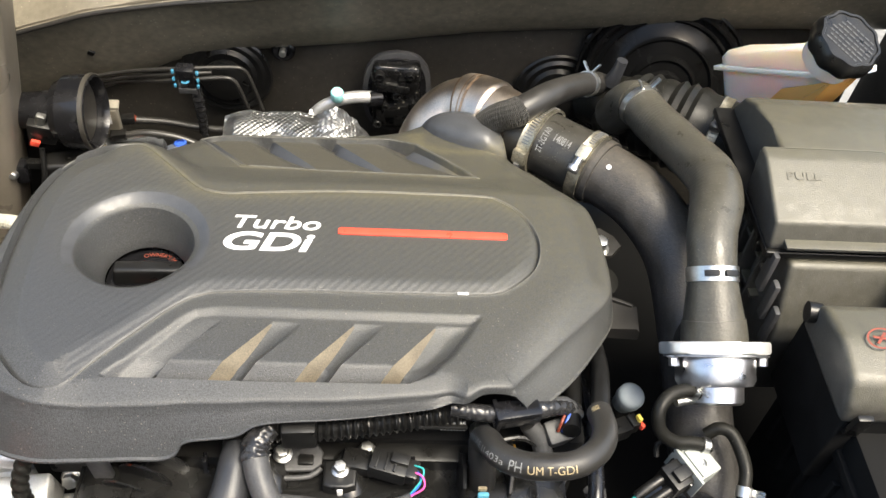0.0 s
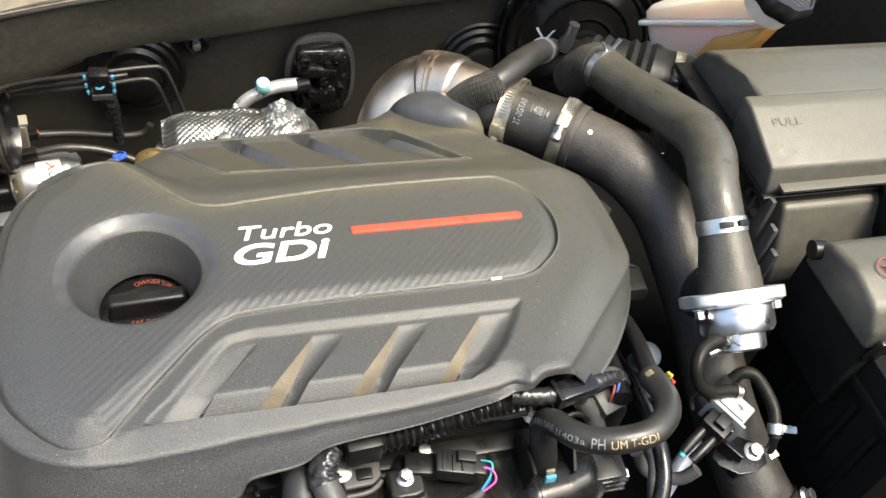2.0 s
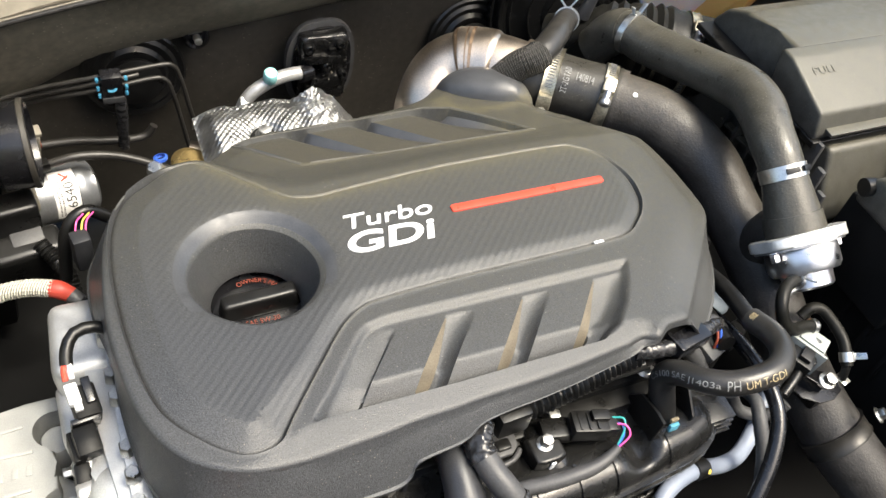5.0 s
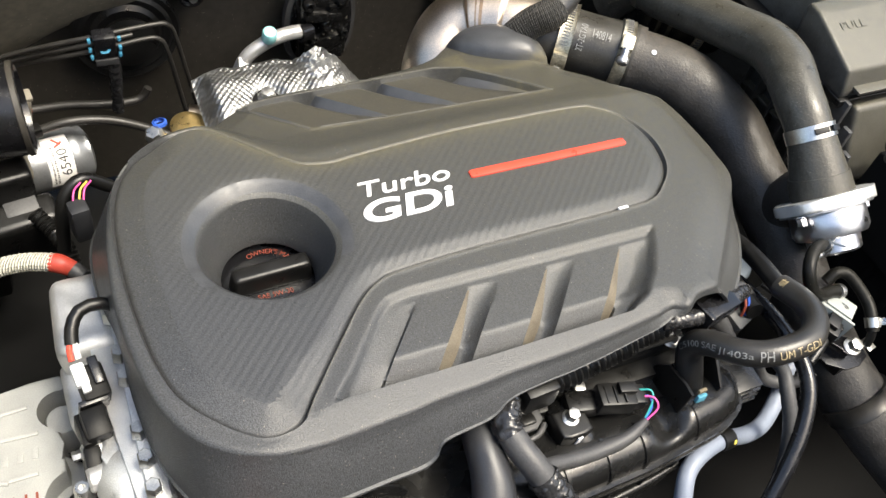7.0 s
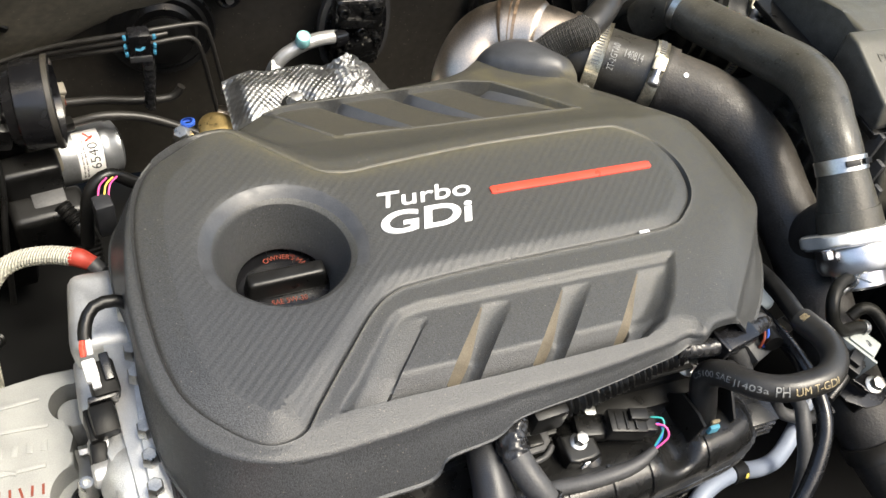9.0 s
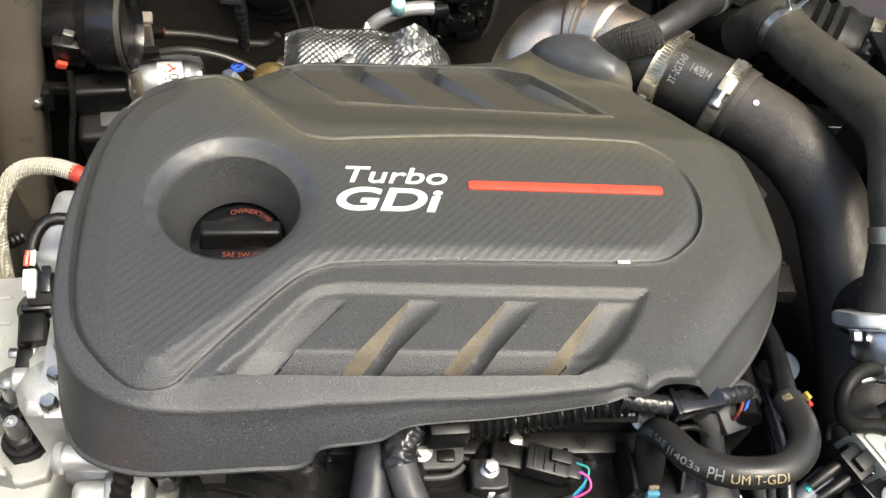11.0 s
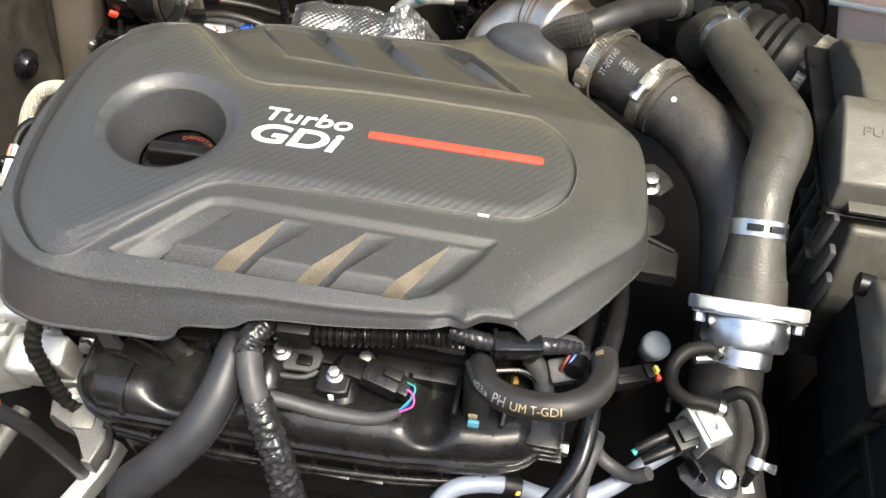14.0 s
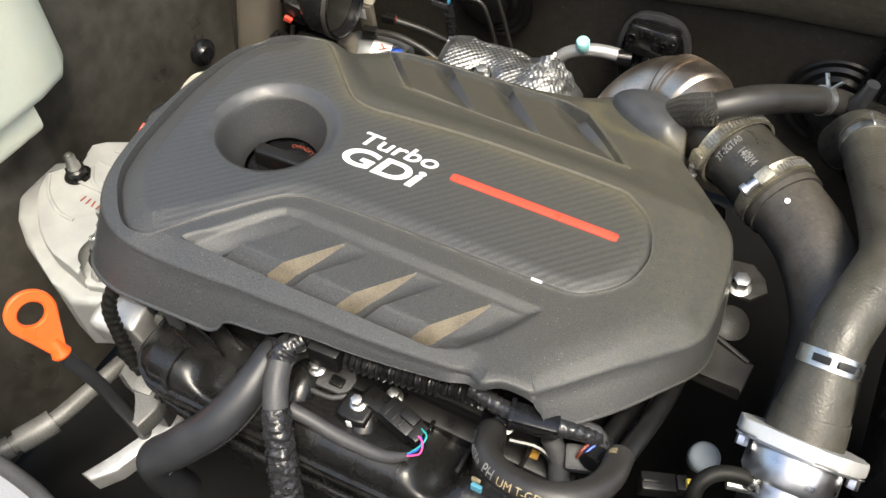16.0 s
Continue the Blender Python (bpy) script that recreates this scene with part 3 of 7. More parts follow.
PANEL = [
    (-0.238, -0.177), (-0.252, -0.168), (-0.265, -0.155), (-0.278, -0.139), (-0.287, -0.121), (-0.293, -0.095), (-0.296, -0.070), (-0.298, -0.035), (-0.297, 0.012), (-0.291, 0.055),
    (-0.277, 0.088), (-0.255, 0.106), (-0.232, 0.115), (-0.211, 0.119), (-0.196, 0.110), (-0.176, 0.091), (-0.150, 0.066), (-0.134, 0.055), (-0.112, 0.051), (-0.080, 0.054), (0.000, 0.060), (0.080, 0.061),
    (0.144, 0.060), (0.160, 0.055), (0.179, 0.040), (0.190, 0.020), (0.195, -0.002), (0.192, -0.024), (0.184, -0.040), (0.171, -0.053), (0.152, -0.065), (0.117, -0.068), (0.040, -0.069), (-0.035, -0.070), (-0.092, -0.073),
    (-0.116, -0.077), (-0.138, -0.091), (-0.166, -0.121), (-0.196, -0.155), (-0.211, -0.173), (-0.224, -0.178),
]
LOWER = [(-0.188, -0.168), (-0.160, -0.133), (-0.134, -0.102), (-0.120, -0.094), (-0.100, -0.0905), (0.139, -0.0915), (0.126, -0.116), (0.110, -0.140), (0.092, -0.157), (0.070, -0.166), (-0.06, -0.168)]
UPPER = [(-0.108, 0.111), (0.139, 0.103), (0.105, 0.140), (0.075, 0.170), (0.045, 0.178), (-0.145, 0.172), (-0.160, 0.166), (-0.135, 0.137)]
WELL, WELL_R = np.array([-0.187, -0.017]), 0.057
BLADE, PITCH = 0.0285, 0.0725
rim = closed_spline(RIM, 9)
panel_line = closed_spline([(x, y) for x, y in PANEL], 11)
lower_line, upper_line = np.array(LOWER), np.array(UPPER)


def groove(f, f0):
    """A V across f from 0 to 1, deepest at f0."""
    v = np.where(f < f0, f / f0, 1 - np.clip((f - f0) / (1 - f0), 0, 1) ** 2.2)
    return np.clip(v, 0, 1)


def bottom_at(s):
    """Where across its groove a lower blade's riser meets the bottom, from tip (0) to foot (1)."""
    s = np.clip(s, 0.0, 1.0)
    return 0.04 + 0.56 * s * np.sqrt(1 - 0.95 * s**5)


LOUVRE = -0.1255


def louvre_at(s):
    """Where across an upper groove its smooth rising face begins, from the front tip (0) to the rear (1)."""
    s = np.clip(s, 0.0, 1.0)
    return 1 - 0.54 * s**0.7 * np.sqrt(1 - 0.80 * s**7)


def hump(x, y):
    a = (x - 0.141) * 0.878 - (y - 0.207) * 0.478
    b = (x - 0.141) * 0.478 + (y - 0.207) * 0.878
    return np.clip(1 - np.abs(a / 0.060) ** 2.2 - np.abs(b / 0.036) ** 2.2, 0, 1)


def well_slope(y):
    """The sloping rim of the filler well is deep at the rear and runs out level at the front."""
    return 0.08 + 0.92 * smooth01((y - WELL[1] + 0.050) / 0.070)


def bevel_width(rows):
    """How far the sloping border reaches in from the rim."""
    return rows[:, 2] * (0.45 + 1.65 * smooth01((rows[:, 0] + 0.25) / 0.06))


def cover_height(p):
    """The cover's top surface."""
    x, y = p[:, 0], p[:, 1]
    dr, near = distance_to(p, rim[:, :2])
    dp, _ = distance_to(p, panel_line)
    z = -(0.40 * np.clip(y - 0.066, 0, 0.040) + 0.23 * np.clip(y - 0.106, 0, 1)) * smooth01(dp / 0.030)
    z -= 0.006 * smooth01((x - 0.20) / 0.06)
    z -= 0.003 * smooth01((dp + 0.0) / 0.004) * (dp > 0) * smooth01((0.10 - y) / 0.05) * 0.4
    wide = 0.013 + 0.010 * smooth01((-0.17 - x) / 0.06)
    fall = (0.28 + 0.04 * smooth01((-0.205 - x) / 0.035)) * wide
    z -= fall * (1 - np.where(dp < 0, np.clip(-dp / wide, 0, 1), np.clip(dp / 0.0022, 0, 1))) * smooth01(np.maximum((0.04 - y) / 0.06, (-0.225 - x) / 0.03))
    z -= 0.004 * smooth01(1 + dr / 0.036) * smooth01((x - 0.13) / 0.05)
    z -= 0.0016 * np.exp(-((dp / 0.0011) ** 2))
    # lower recess with its blades
    dl, _ = distance_to(p, lower_line)
    d = np.clip(-dl, 0, 1)
    sheared = x - 0.875 * (y + 0.167)
    f = ((sheared + 0.1785) % PITCH) / BLADE
    s = np.clip((-0.104 - y) / 0.058, 0, 1)
    depth = 0.0150 * s**0.75
    cut = np.where(f < 1, groove(f, bottom_at(s)), 0)
    first = sheared < -0.178 + BLADE
    q = (sheared + 0.188) / 0.038
    valley = np.where(first, smooth01(np.clip(q / 0.92, 0, 1)) * np.clip((1 - q) / 0.07, 0, 1), 0)
    cut = np.where(first, valley, cut)
    last = sheared > 0.039 + BLADE * bottom_at(s)
    cut = np.where(last, smooth01(d / 0.020), cut)
    low = -0.004 - depth * cut * np.where(first, 0.48, 1) - 0.75 * np.clip(-0.147 - y, 0, 1) * (1 - np.where(first & (q < 0.95), 0.8, 0))
    low = np.where(first, low * smooth01((q + 0.02) / 0.35), low)
    soft = 0.003 + 0.006 * smooth01(np.maximum((y + 0.160) / 0.012, (sheared - 0.055) / 0.02))
    z += np.where(dl < 0, low * smooth01(d / soft), 0)
    # upper recess
    du, _ = distance_to(p, upper_line)
    d = np.clip(-du, 0, 1)
    run = x + 0.95 * (y - 0.11) - LOUVRE
    number = np.clip(np.floor(run / PITCH), 0, 3)
    f = (run - number * PITCH) / np.where(number == 3, 0.041, BLADE)
    s = np.clip((y - 0.107) / 0.062, 0, 1)
    f0 = louvre_at(s)
    cut = np.where(f <= f0, np.where(number == 0, 1, np.clip(f / (f0 + 1e-6), 0, 1) ** 1.4), np.clip((1 - f) / (1 - f0 + 1e-6), 0, 1))
    z += np.where(du < 0, (-0.0045 - 0.0125 * s**0.8 * cut) * np.clip(d / 0.0026, 0, 1), 0)
    z += np.where(y > 0.08, 0.0012 * np.exp(-(((du - 0.0012) / 0.0018) ** 2)), 0)
    # rear hump
    z += 0.024 * hump(x, y) ** 0.60
    # funnel
    rho = np.hypot(x - WELL[0], y - WELL[1])
    z -= 0.0075 * np.minimum(0.22 * np.log1p(np.exp(np.clip((0.0662 - rho) / 0.0098 / 0.22, -30, 30))), 1.2) * well_slope(y)
    # shoulder
    r = rim[near, 2]
    d = np.clip(-dr, 0, 1)
    flat = bevel_width(rim[near])
    z -= 0.24 * 0.0012 * np.log1p(np.exp(np.clip((flat - d) / 0.0012, -30, 30)))
    e = np.minimum(0.004, r)
    z -= np.where(d < e, e - np.sqrt(np.clip(e * e - (e - d) ** 2, 0, None)), 0)
    return z


def cover_mesh():
    pts, edges = [], []

    def loop(line, closed=True):
        k = len(pts)
        pts.extend(map(tuple, line))
        n = len(line)
        edges.extend((k + i, k + (i + 1) % n) for i in range(n if closed else n - 1))

    def dense(poly, step):
        out = []
        for a, b in zip(poly, np.roll(poly, -1, 0)):
            n = max(1, int(np.hypot(*(b - a)) / step))
            out.extend(a + (b - a) * i / n for i in range(n))
        return np.array(out)

    loop(rim[:, :2])
    loop(panel_line)
    lower_dense, upper_dense = dense(lower_line, 0.003), dense(upper_line, 0.003)
    loop(lower_dense)
    loop(upper_dense)
    ring = lambda r: np.array([WELL + r * np.array([math.cos(a), math.sin(a)]) for a in np.linspace(0, 2 * math.pi, 96, endpoint=False)])
    loop(ring(WELL_R))
    loop(ring(0.0668))
    inset = upper_line.mean(0) + (upper_dense - upper_line.mean(0))
    across_n = np.roll(inset, -1, 0) - np.roll(inset, 1, 0)
    across_n = np.stack([across_n[:, 1], -across_n[:, 0]], 1) / np.hypot(*across_n.T)[:, None]
    inset = inset - across_n * 0.0026
    inset = inset[np.abs(distance_to(inset, upper_line)[0] + 0.0026) < 0.0004]
    loop(inset)
    lines = [rim[:, :2], panel_line, lower_dense, upper_dense, ring(WELL_R), ring(0.0668), inset]
    for e in [-0.1785 + PITCH * i for i in range(4)]:
        for w in (0.0, None, BLADE) if e > -0.17 else (0.0, 0.0132, BLADE - 0.0027, BLADE):
            seg = np.array([(e + (BLADE * float(bottom_at((-0.104 - y) / 0.058)) if w is None else w) + 0.875 * (y + 0.167), y) for y in np.linspace(-0.165, -0.106, 24)])
            seg = seg[distance_to(seg, lower_line)[0] < -0.001]
            if len(seg) > 2:
                loop(seg, False)
                lines.append(seg)
    for k in range(4):
        wide = 0.041 if k == 3 else BLADE
        for w in (0.0, None, 1.0):
            seg = np.array([(LOUVRE + PITCH * k + wide * (float(louvre_at((y - 0.107) / 0.062)) if w is None else w) - 0.95 * (y - 0.11), y) for y in np.linspace(0.109, 0.176, 30)])
            seg = seg[distance_to(seg, upper_line)[0] < -0.001]
            if w is None:
                seg = seg[(seg[:, 1] > 0.111) & (seg[:, 1] < 0.166)]
            if len(seg) > 2:
                loop(seg, False)
                lines.append(seg)
    ellipse = np.array([(0.141 + 0.878 * a + 0.478 * b, 0.207 - 0.478 * a + 0.878 * b) for a, b in [(0.060 * math.copysign(abs(math.cos(t)) ** 0.909, math.cos(t)), 0.036 * math.copysign(abs(math.sin(t)) ** 0.909, math.sin(t))) for t in np.linspace(math.pi * 1.02, math.pi * 1.98, 60)]])
    ellipse = ellipse[distance_to(ellipse, rim[:, :2])[0] < -0.002]
    loop(ellipse, False)
    lines.append(ellipse)
    free = []
    for k, y in enumerate(np.arange(-0.22, 0.242, 0.0036)):
        for x in np.arange(-0.32 + 0.002 * (k % 2), 0.27, 0.0041):
            free.append((x, y))
    for x in np.arange(-0.19, 0.142, 0.0021):
        free.extend((x, y) for y in np.arange(-0.169, -0.088, 0.0021))
    for x in np.arange(-0.165, 0.142, 0.0025):
        free.extend((x, y) for y in np.arange(0.098, 0.184, 0.0020))
    for r in (0.0590, 0.0610, 0.0630, 0.0650):
        free.extend(map(tuple, ring(r)))
    centre = panel_line.mean(0)
    nrm = np.roll(panel_line, -1, 0) - np.roll(panel_line, 1, 0)
    nrm = np.stack([nrm[:, 1], -nrm[:, 0]], 1) / np.hypot(*nrm.T)[:, None]
    tan = np.roll(rim[:, :2], -1, 0) - np.roll(rim[:, :2], 1, 0)
    out_n = np.stack([tan[:, 1], -tan[:, 0]], 1) / np.hypot(*tan.T)[:, None]
    if ((rim[:, :2] + out_n * 0.01 - rim[:, :2].mean(0)) ** 2).sum() < ((rim[:, :2] - out_n * 0.01 - rim[:, :2].mean(0)) ** 2).sum():
        out_n = -out_n
    free = [p for p, d in zip(free, distance_to(np.array(free), rim[:, :2])[0]) if d < -0.0052]
    for frac in (0.18, 0.32, 0.60, 1.0):
        free.extend(map(tuple, rim[:, :2] - out_n * np.minimum(rim[:, 2:3], 0.004) * frac))
    for off in (-0.0030, -0.0012, 0.0, 0.0012, 0.0030):
        free.extend(map(tuple, rim[:, :2] - out_n * (bevel_width(rim)[:, None] + off)))
    up_n = np.roll(upper_dense, -1, 0) - np.roll(upper_dense, 1, 0)
    up_n = np.stack([up_n[:, 1], -up_n[:, 0]], 1) / np.hypot(*up_n.T)[:, None]
    for off in (-0.0030, 0.0012, 0.0030):
        free.extend(map(tuple, upper_dense + up_n * off))
    free = np.array(free)
    free = free[np.abs(distance_to(free, panel_line)[0]) > 0.0042]
    near_panel = np.concatenate([panel_line + nrm * off for off in (-0.0034, -0.0022, -0.0011, 0.0011, 0.0022, 0.0034)])
    wide_b = 0.013 + 0.010 * smooth01((-0.17 - panel_line[:, 0]) / 0.06)
    inward = nrm if distance_to(panel_line + nrm * 0.002, panel_line)[0].mean() < 0 else -nrm
    band_pts = []
    for off in (-0.0008, 0.0008):
        q = panel_line + inward * (wide_b + off)[:, None]
        ok = (np.abs(distance_to(q, panel_line)[0] + wide_b + off) < 0.0005) & (panel_line[:, 0] < -0.19)
        band_pts.append(q[ok])
    free = free[distance_to(free, np.concatenate(band_pts), False)[0] > 0.0018]
    free = np.concatenate([free, near_panel, *band_pts])
    keep = distance_to(free, rim[:, :2])[0] < -0.0006
    for ln in lines[1:]:
        keep &= np.abs(distance_to(free, ln, len(ln) > 30)[0]) > 0.0008
    free = free[keep]
    pts.extend(map(tuple, free))
    v, _, faces, *_ = delaunay_2d_cdt([Vector(p) for p in pts], edges, [], 0, 1e-6, False)
    v = np.array([(p.x, p.y) for p in v])
    tri = np.array([f for f in faces if len(f) == 3])
    mid = v[tri].mean(1)
    ok = (distance_to(mid, rim[:, :2])[0] < 0) & (np.hypot(*(mid - WELL).T) > WELL_R - 0.0004)
    tri, mid = tri[ok], mid[ok]
    z = cover_height(v)
    x, y = mid.T
    dp_mid = distance_to(mid, panel_line)[0]
    border = 0.013 + 0.010 * smooth01((-0.17 - x) / 0.06)
    kind = np.where((dp_mid < 0) & ((dp_mid < -border) | (x > -0.215)), 1, 0)
    kind[(dp_mid < 0) & (kind == 0)] = 4
    # only the rear of the well rim takes the plastic with painted sky sheen
    kind[(np.hypot(*(mid - WELL).T) < 0.0668) & (y > WELL[1] - 0.030)] = 2
    across_f = ((x - 0.875 * (y + 0.167) + 0.1785) % PITCH) / BLADE
    foot = np.clip((-0.104 - y) / 0.058, 0, 1)
    dusty = (distance_to(mid, lower_line)[0] < -0.0015) & (across_f < bottom_at(foot)) & (x - 0.875 * (y + 0.167) > -0.110) & (foot > 0.03) & (foot < 0.97)
    kind[dusty] = 30 + np.floor((x - 0.875 * (y + 0.167) + 0.1785) / PITCH).astype(int)[dusty]
    run = x + 0.95 * (y - 0.11) - LOUVRE
    number = np.clip(np.floor(run / PITCH), 0, 3)
    up_f = (run - number * PITCH) / np.where(number == 3, 0.041, BLADE)
    lens = (distance_to(mid, upper_line)[0] < -0.0026) & (up_f < 1) & (up_f > louvre_at((y - 0.107) / 0.062)) & (y > 0.110) & (run > 0)
    kind[lens] = 40 + number.astype(int)[lens]
    blade = (distance_to(mid, upper_line)[0] < -0.0026) & (up_f >= 1) & (number < 3) & (run > 0)
    kind[blade] = 60 + number.astype(int)[blade]
    ramp = (distance_to(mid, upper_line)[0] < -0.0026) & (up_f < 1) & ~lens & (number > 0)
    kind[ramp] = 59 + number.astype(int)[ramp]
    kind[hump(x, y) > 0] = 50
    return v, z, tri, kind, out_n


def from_arrays(co, faces):
    used = np.unique(np.concatenate([np.ravel(f) for f in faces]))
    back = {int(k): i for i, k in enumerate(used)}
    bm = bmesh.new()
    vs = [bm.verts.new(co[k]) for k in used]
    for f in faces:
        try:
            bm.faces.new([vs[back[int(k)]] for k in f])
        except ValueError:
            pass
    return bm


def settled(ob):
    """Stores how much dust lies on each corner of a cover part: along the rear of the panel, the louvre recess and the hump."""
    me = ob.data
    co = np.zeros(len(me.vertices) * 3, np.float32)
    me.vertices.foreach_get("co", co)
    p = co.reshape(-1, 3)[:, :2].astype(float)
    x, y = p.T
    dp = distance_to(p, panel_line)[0]
    du = distance_to(p, upper_line)[0]
    rear = smooth01((y - 0.02) / 0.03) * smooth01((x + 0.235) / 0.04)
    lay = 0.85 * rear * np.where(dp < 0, np.exp(dp / 0.0075), np.exp(-dp / 0.0025))
    front = smooth01((0.150 - y) / 0.03) * smooth01((y - 0.085) / 0.01)
    lay = np.maximum(lay, 0.9 * front * np.where(du > 0, np.exp(-du / 0.004), np.exp(du / 0.010)))
    a = np.hypot((x - 0.130) / 0.070, (y - 0.190) / 0.040)
    lay = np.maximum(lay, 0.75 * np.exp(-(((a - 0.80) / 0.16) ** 2)) * (y < 0.20))
    lay = np.maximum(lay, 0.12 * smooth01((x - 0.10) / 0.10) * smooth01((y - 0.05) / 0.05))
    me.attributes.new("settled_dust", "FLOAT", "POINT").data.foreach_set("value", lay.astype(np.float32))


engine_cover = thing("engine_cover", "dusty dark grey plastic engine cover with carbon-look panel over the engine", "engine cover")
cv, cz, ctri, kind, rim_n = cover_mesh()
co3 = np.column_stack([cv, cz])
# skirt rows under the rim
edge_z = cover_height(rim[:, :2] * 1.0)
rows = []
bottom = np.minimum(-rim[:, 3], edge_z - 0.004)
for f, o in ((0.0, 0.0), (0.25, 0.3), (0.6, 0.68), (0.94, 1.0), (0.955, 1.10), (1.0, 1.12), (1.0, 0.95), (0.6, 0.45)):
    rows.append(np.column_stack([rim[:, :2] + rim_n * (rim[:, 4:5] * o + (0.0012 if o > 1.2 else 0) - (0.002 if f == 0.6 and o < 0.5 else 0)), edge_z + (bottom - edge_z) * f]))
bm = from_arrays(co3, list(ctri[kind == 0]))
rv = [[bm.verts.new(p) for p in row] for row in rows]
for a, b in zip(rv, rv[1:]):
    for k in range(len(a)):
        j = (k + 1) % len(a)
        bm.faces.new((a[k], a[j], b[j], b[k]))
bmesh.ops.remove_doubles(bm, verts=bm.verts[:], dist=0.00015)
part("cover_shell", bm, COVER, engine_cover, "matte grained dark grey plastic shell", sharp=36)
part("panel_border", from_arrays(co3, list(ctri[kind == 4])), COVER, engine_cover, "plain bevelled border of the inset panel", sharp=32)
panel_part = part("carbon_panel", from_arrays(co3, list(ctri[kind == 1])), CARBON, engine_cover, "carbon-weave textured inset panel", sharp=32)
# a thin pale seam runs round the panel from its rear edge to the front corner
from_k = int(np.argmin(np.hypot(panel_line[:, 0] + 0.134, panel_line[:, 1] - 0.055)))
to_k = int(np.argmin(np.hypot(panel_line[:, 0] + 0.211, panel_line[:, 1] + 0.173)))
ahead = panel_line[(np.arange(from_k, to_k + 1, 3) + 1) % len(panel_line)] - panel_line[np.arange(from_k, to_k + 1, 3) - 1]
aside = np.stack([ahead[:, 1], -ahead[:, 0]], 1) / np.hypot(*ahead.T)[:, None]
seam_xy = panel_line[from_k:to_k + 1:3] + 0.0020 * aside
if distance_to(seam_xy, panel_line)[0].mean() < 0:
    seam_xy = seam_xy - 0.0040 * aside
seam_z = cover_height(seam_xy + 0.3 * (seam_xy - panel_line[from_k:to_k + 1:3])) + 0.0001
part("panel_seam", tube(Line([(x, y, z) for (x, y), z in zip(seam_xy, seam_z)], 0.00062), 6), SEAM, engine_cover, "thin dusty raised seam round the panel")
recess_xy = closed_spline([(x, y) for a, b in zip(UPPER, UPPER[1:] + UPPER[:1]) for x, y in ((0.96 * a[0] + 0.04 * b[0], 0.96 * a[1] + 0.04 * b[1]), (0.5 * a[0] + 0.5 * b[0], 0.5 * a[1] + 0.5 * b[1]), (0.04 * a[0] + 0.96 * b[0], 0.04 * a[1] + 0.96 * b[1]))], 4)
middle = recess_xy.mean(0)
recess_xy = recess_xy + 0.0022 * (recess_xy - middle) / np.hypot(*(recess_xy - middle).T)[:, None]
recess_z = cover_height(recess_xy)
part("recess_edge", tube(Line([(x, y, z) for (x, y), z in zip(recess_xy, recess_z)], 0.0008), 6), SEAM, engine_cover, "dusty raised edge of the louvre recess")
for code in np.unique(kind[kind >= 30]):
    if code < 40:
        part("blade_riser", from_arrays(co3, list(ctri[kind == code])), RISER, engine_cover, "tan dust-coated riser of a blade", sharp=60)
    elif code >= 60:
        part("louvre_blade", from_arrays(co3, list(ctri[kind == code])), BLADE_SHADE, engine_cover, "dusty louvre blade, darkened for the shade of its tilt", sharp=60)
    elif code == 50:
        part("rear_hump", from_arrays(co3, list(ctri[kind == code])), SMOOTH, engine_cover, "smooth rounded hump at the rear corner", sharp=60)
    else:
        part("louvre_face", from_arrays(co3, list(ctri[kind == code])), SMOOTH, engine_cover, "smooth grey face of a louvre", sharp=60)
# the well that lets the oil cap show: a smooth sloping rim, a round lip and a tapering wall
part("well_rim", from_arrays(co3, list(ctri[kind == 2])), SMOOTH, engine_cover, "smooth sloping rim of the filler well", sharp=30)
bm = bmesh.new()
prev = None
for r, dz, cx, cy, tilt in ((0.0574, -0.0069, -0.187, -0.017, 1), (0.0552, -0.0084, -0.1880, -0.0172, 1), (0.0538, -0.0098, -0.1885, -0.0175, 1), (0.0526, -0.0124, -0.1885, -0.0175, 0.9), (0.0495, -0.0215, -0.1885, -0.0170, 0.3), (0.0458, -0.0310, -0.188, -0.0168, 0), (0.0420, -0.0410, -0.1875, -0.0165, 0), (0.0385, -0.0500, -0.187, -0.0165, 0), (0.0385, -0.0525, -0.187, -0.0165, 0), (0.0500, -0.0525, -0.187, -0.0165, 0)):
    ringv = []
    for a in np.linspace(0, 2 * math.pi, 96, endpoint=False):
        q = (cx + r * math.cos(a), cy + r * math.sin(a))
        ringv.append(bm.verts.new((*q, dz + tilt * 0.0075 * (1 - float(well_slope(np.array(q[1])))))))
    if prev:
        for k in range(96):
            bm.faces.new((prev[k], prev[(k + 1) % 96], ringv[(k + 1) % 96], ringv[k]))
    prev = ringv
part("filler_well", bm, COVER, engine_cover, "round tapering recess down to the oil filler cap", sharp=24)
part("red_stripe", slab([(0.0, 0.0008), (0.003, 0.0), (0.162, 0.0), (0.165, 0.0015), (0.165, 0.0078), (0.162, 0.0088), (0.003, 0.0088), (0.0, 0.0075)], -0.0015, 0.0016, None, 0.0008), RED, panel_part, "raised glossy red stripe")
part("word", letters("Turbo", 0.0165, 0.083, 0.0012, 0.22, 0.006, pose(-0.1000, 0.0040, -0.0002)), WHITE, panel_part, "raised white lettering")
part("word", letters("GDi", 0.0235, 0.085, 0.0012, 0.22, 0.022, pose(-0.1065, -0.0245, -0.0002)), WHITE, panel_part, "raised bold white lettering")
part("panel_clip", box((0.119, -0.0685, -0.0008), (0.010, 0.003, 0.002), bevel=0.0006), WHITE, engine_cover, "small pale moulded tab")

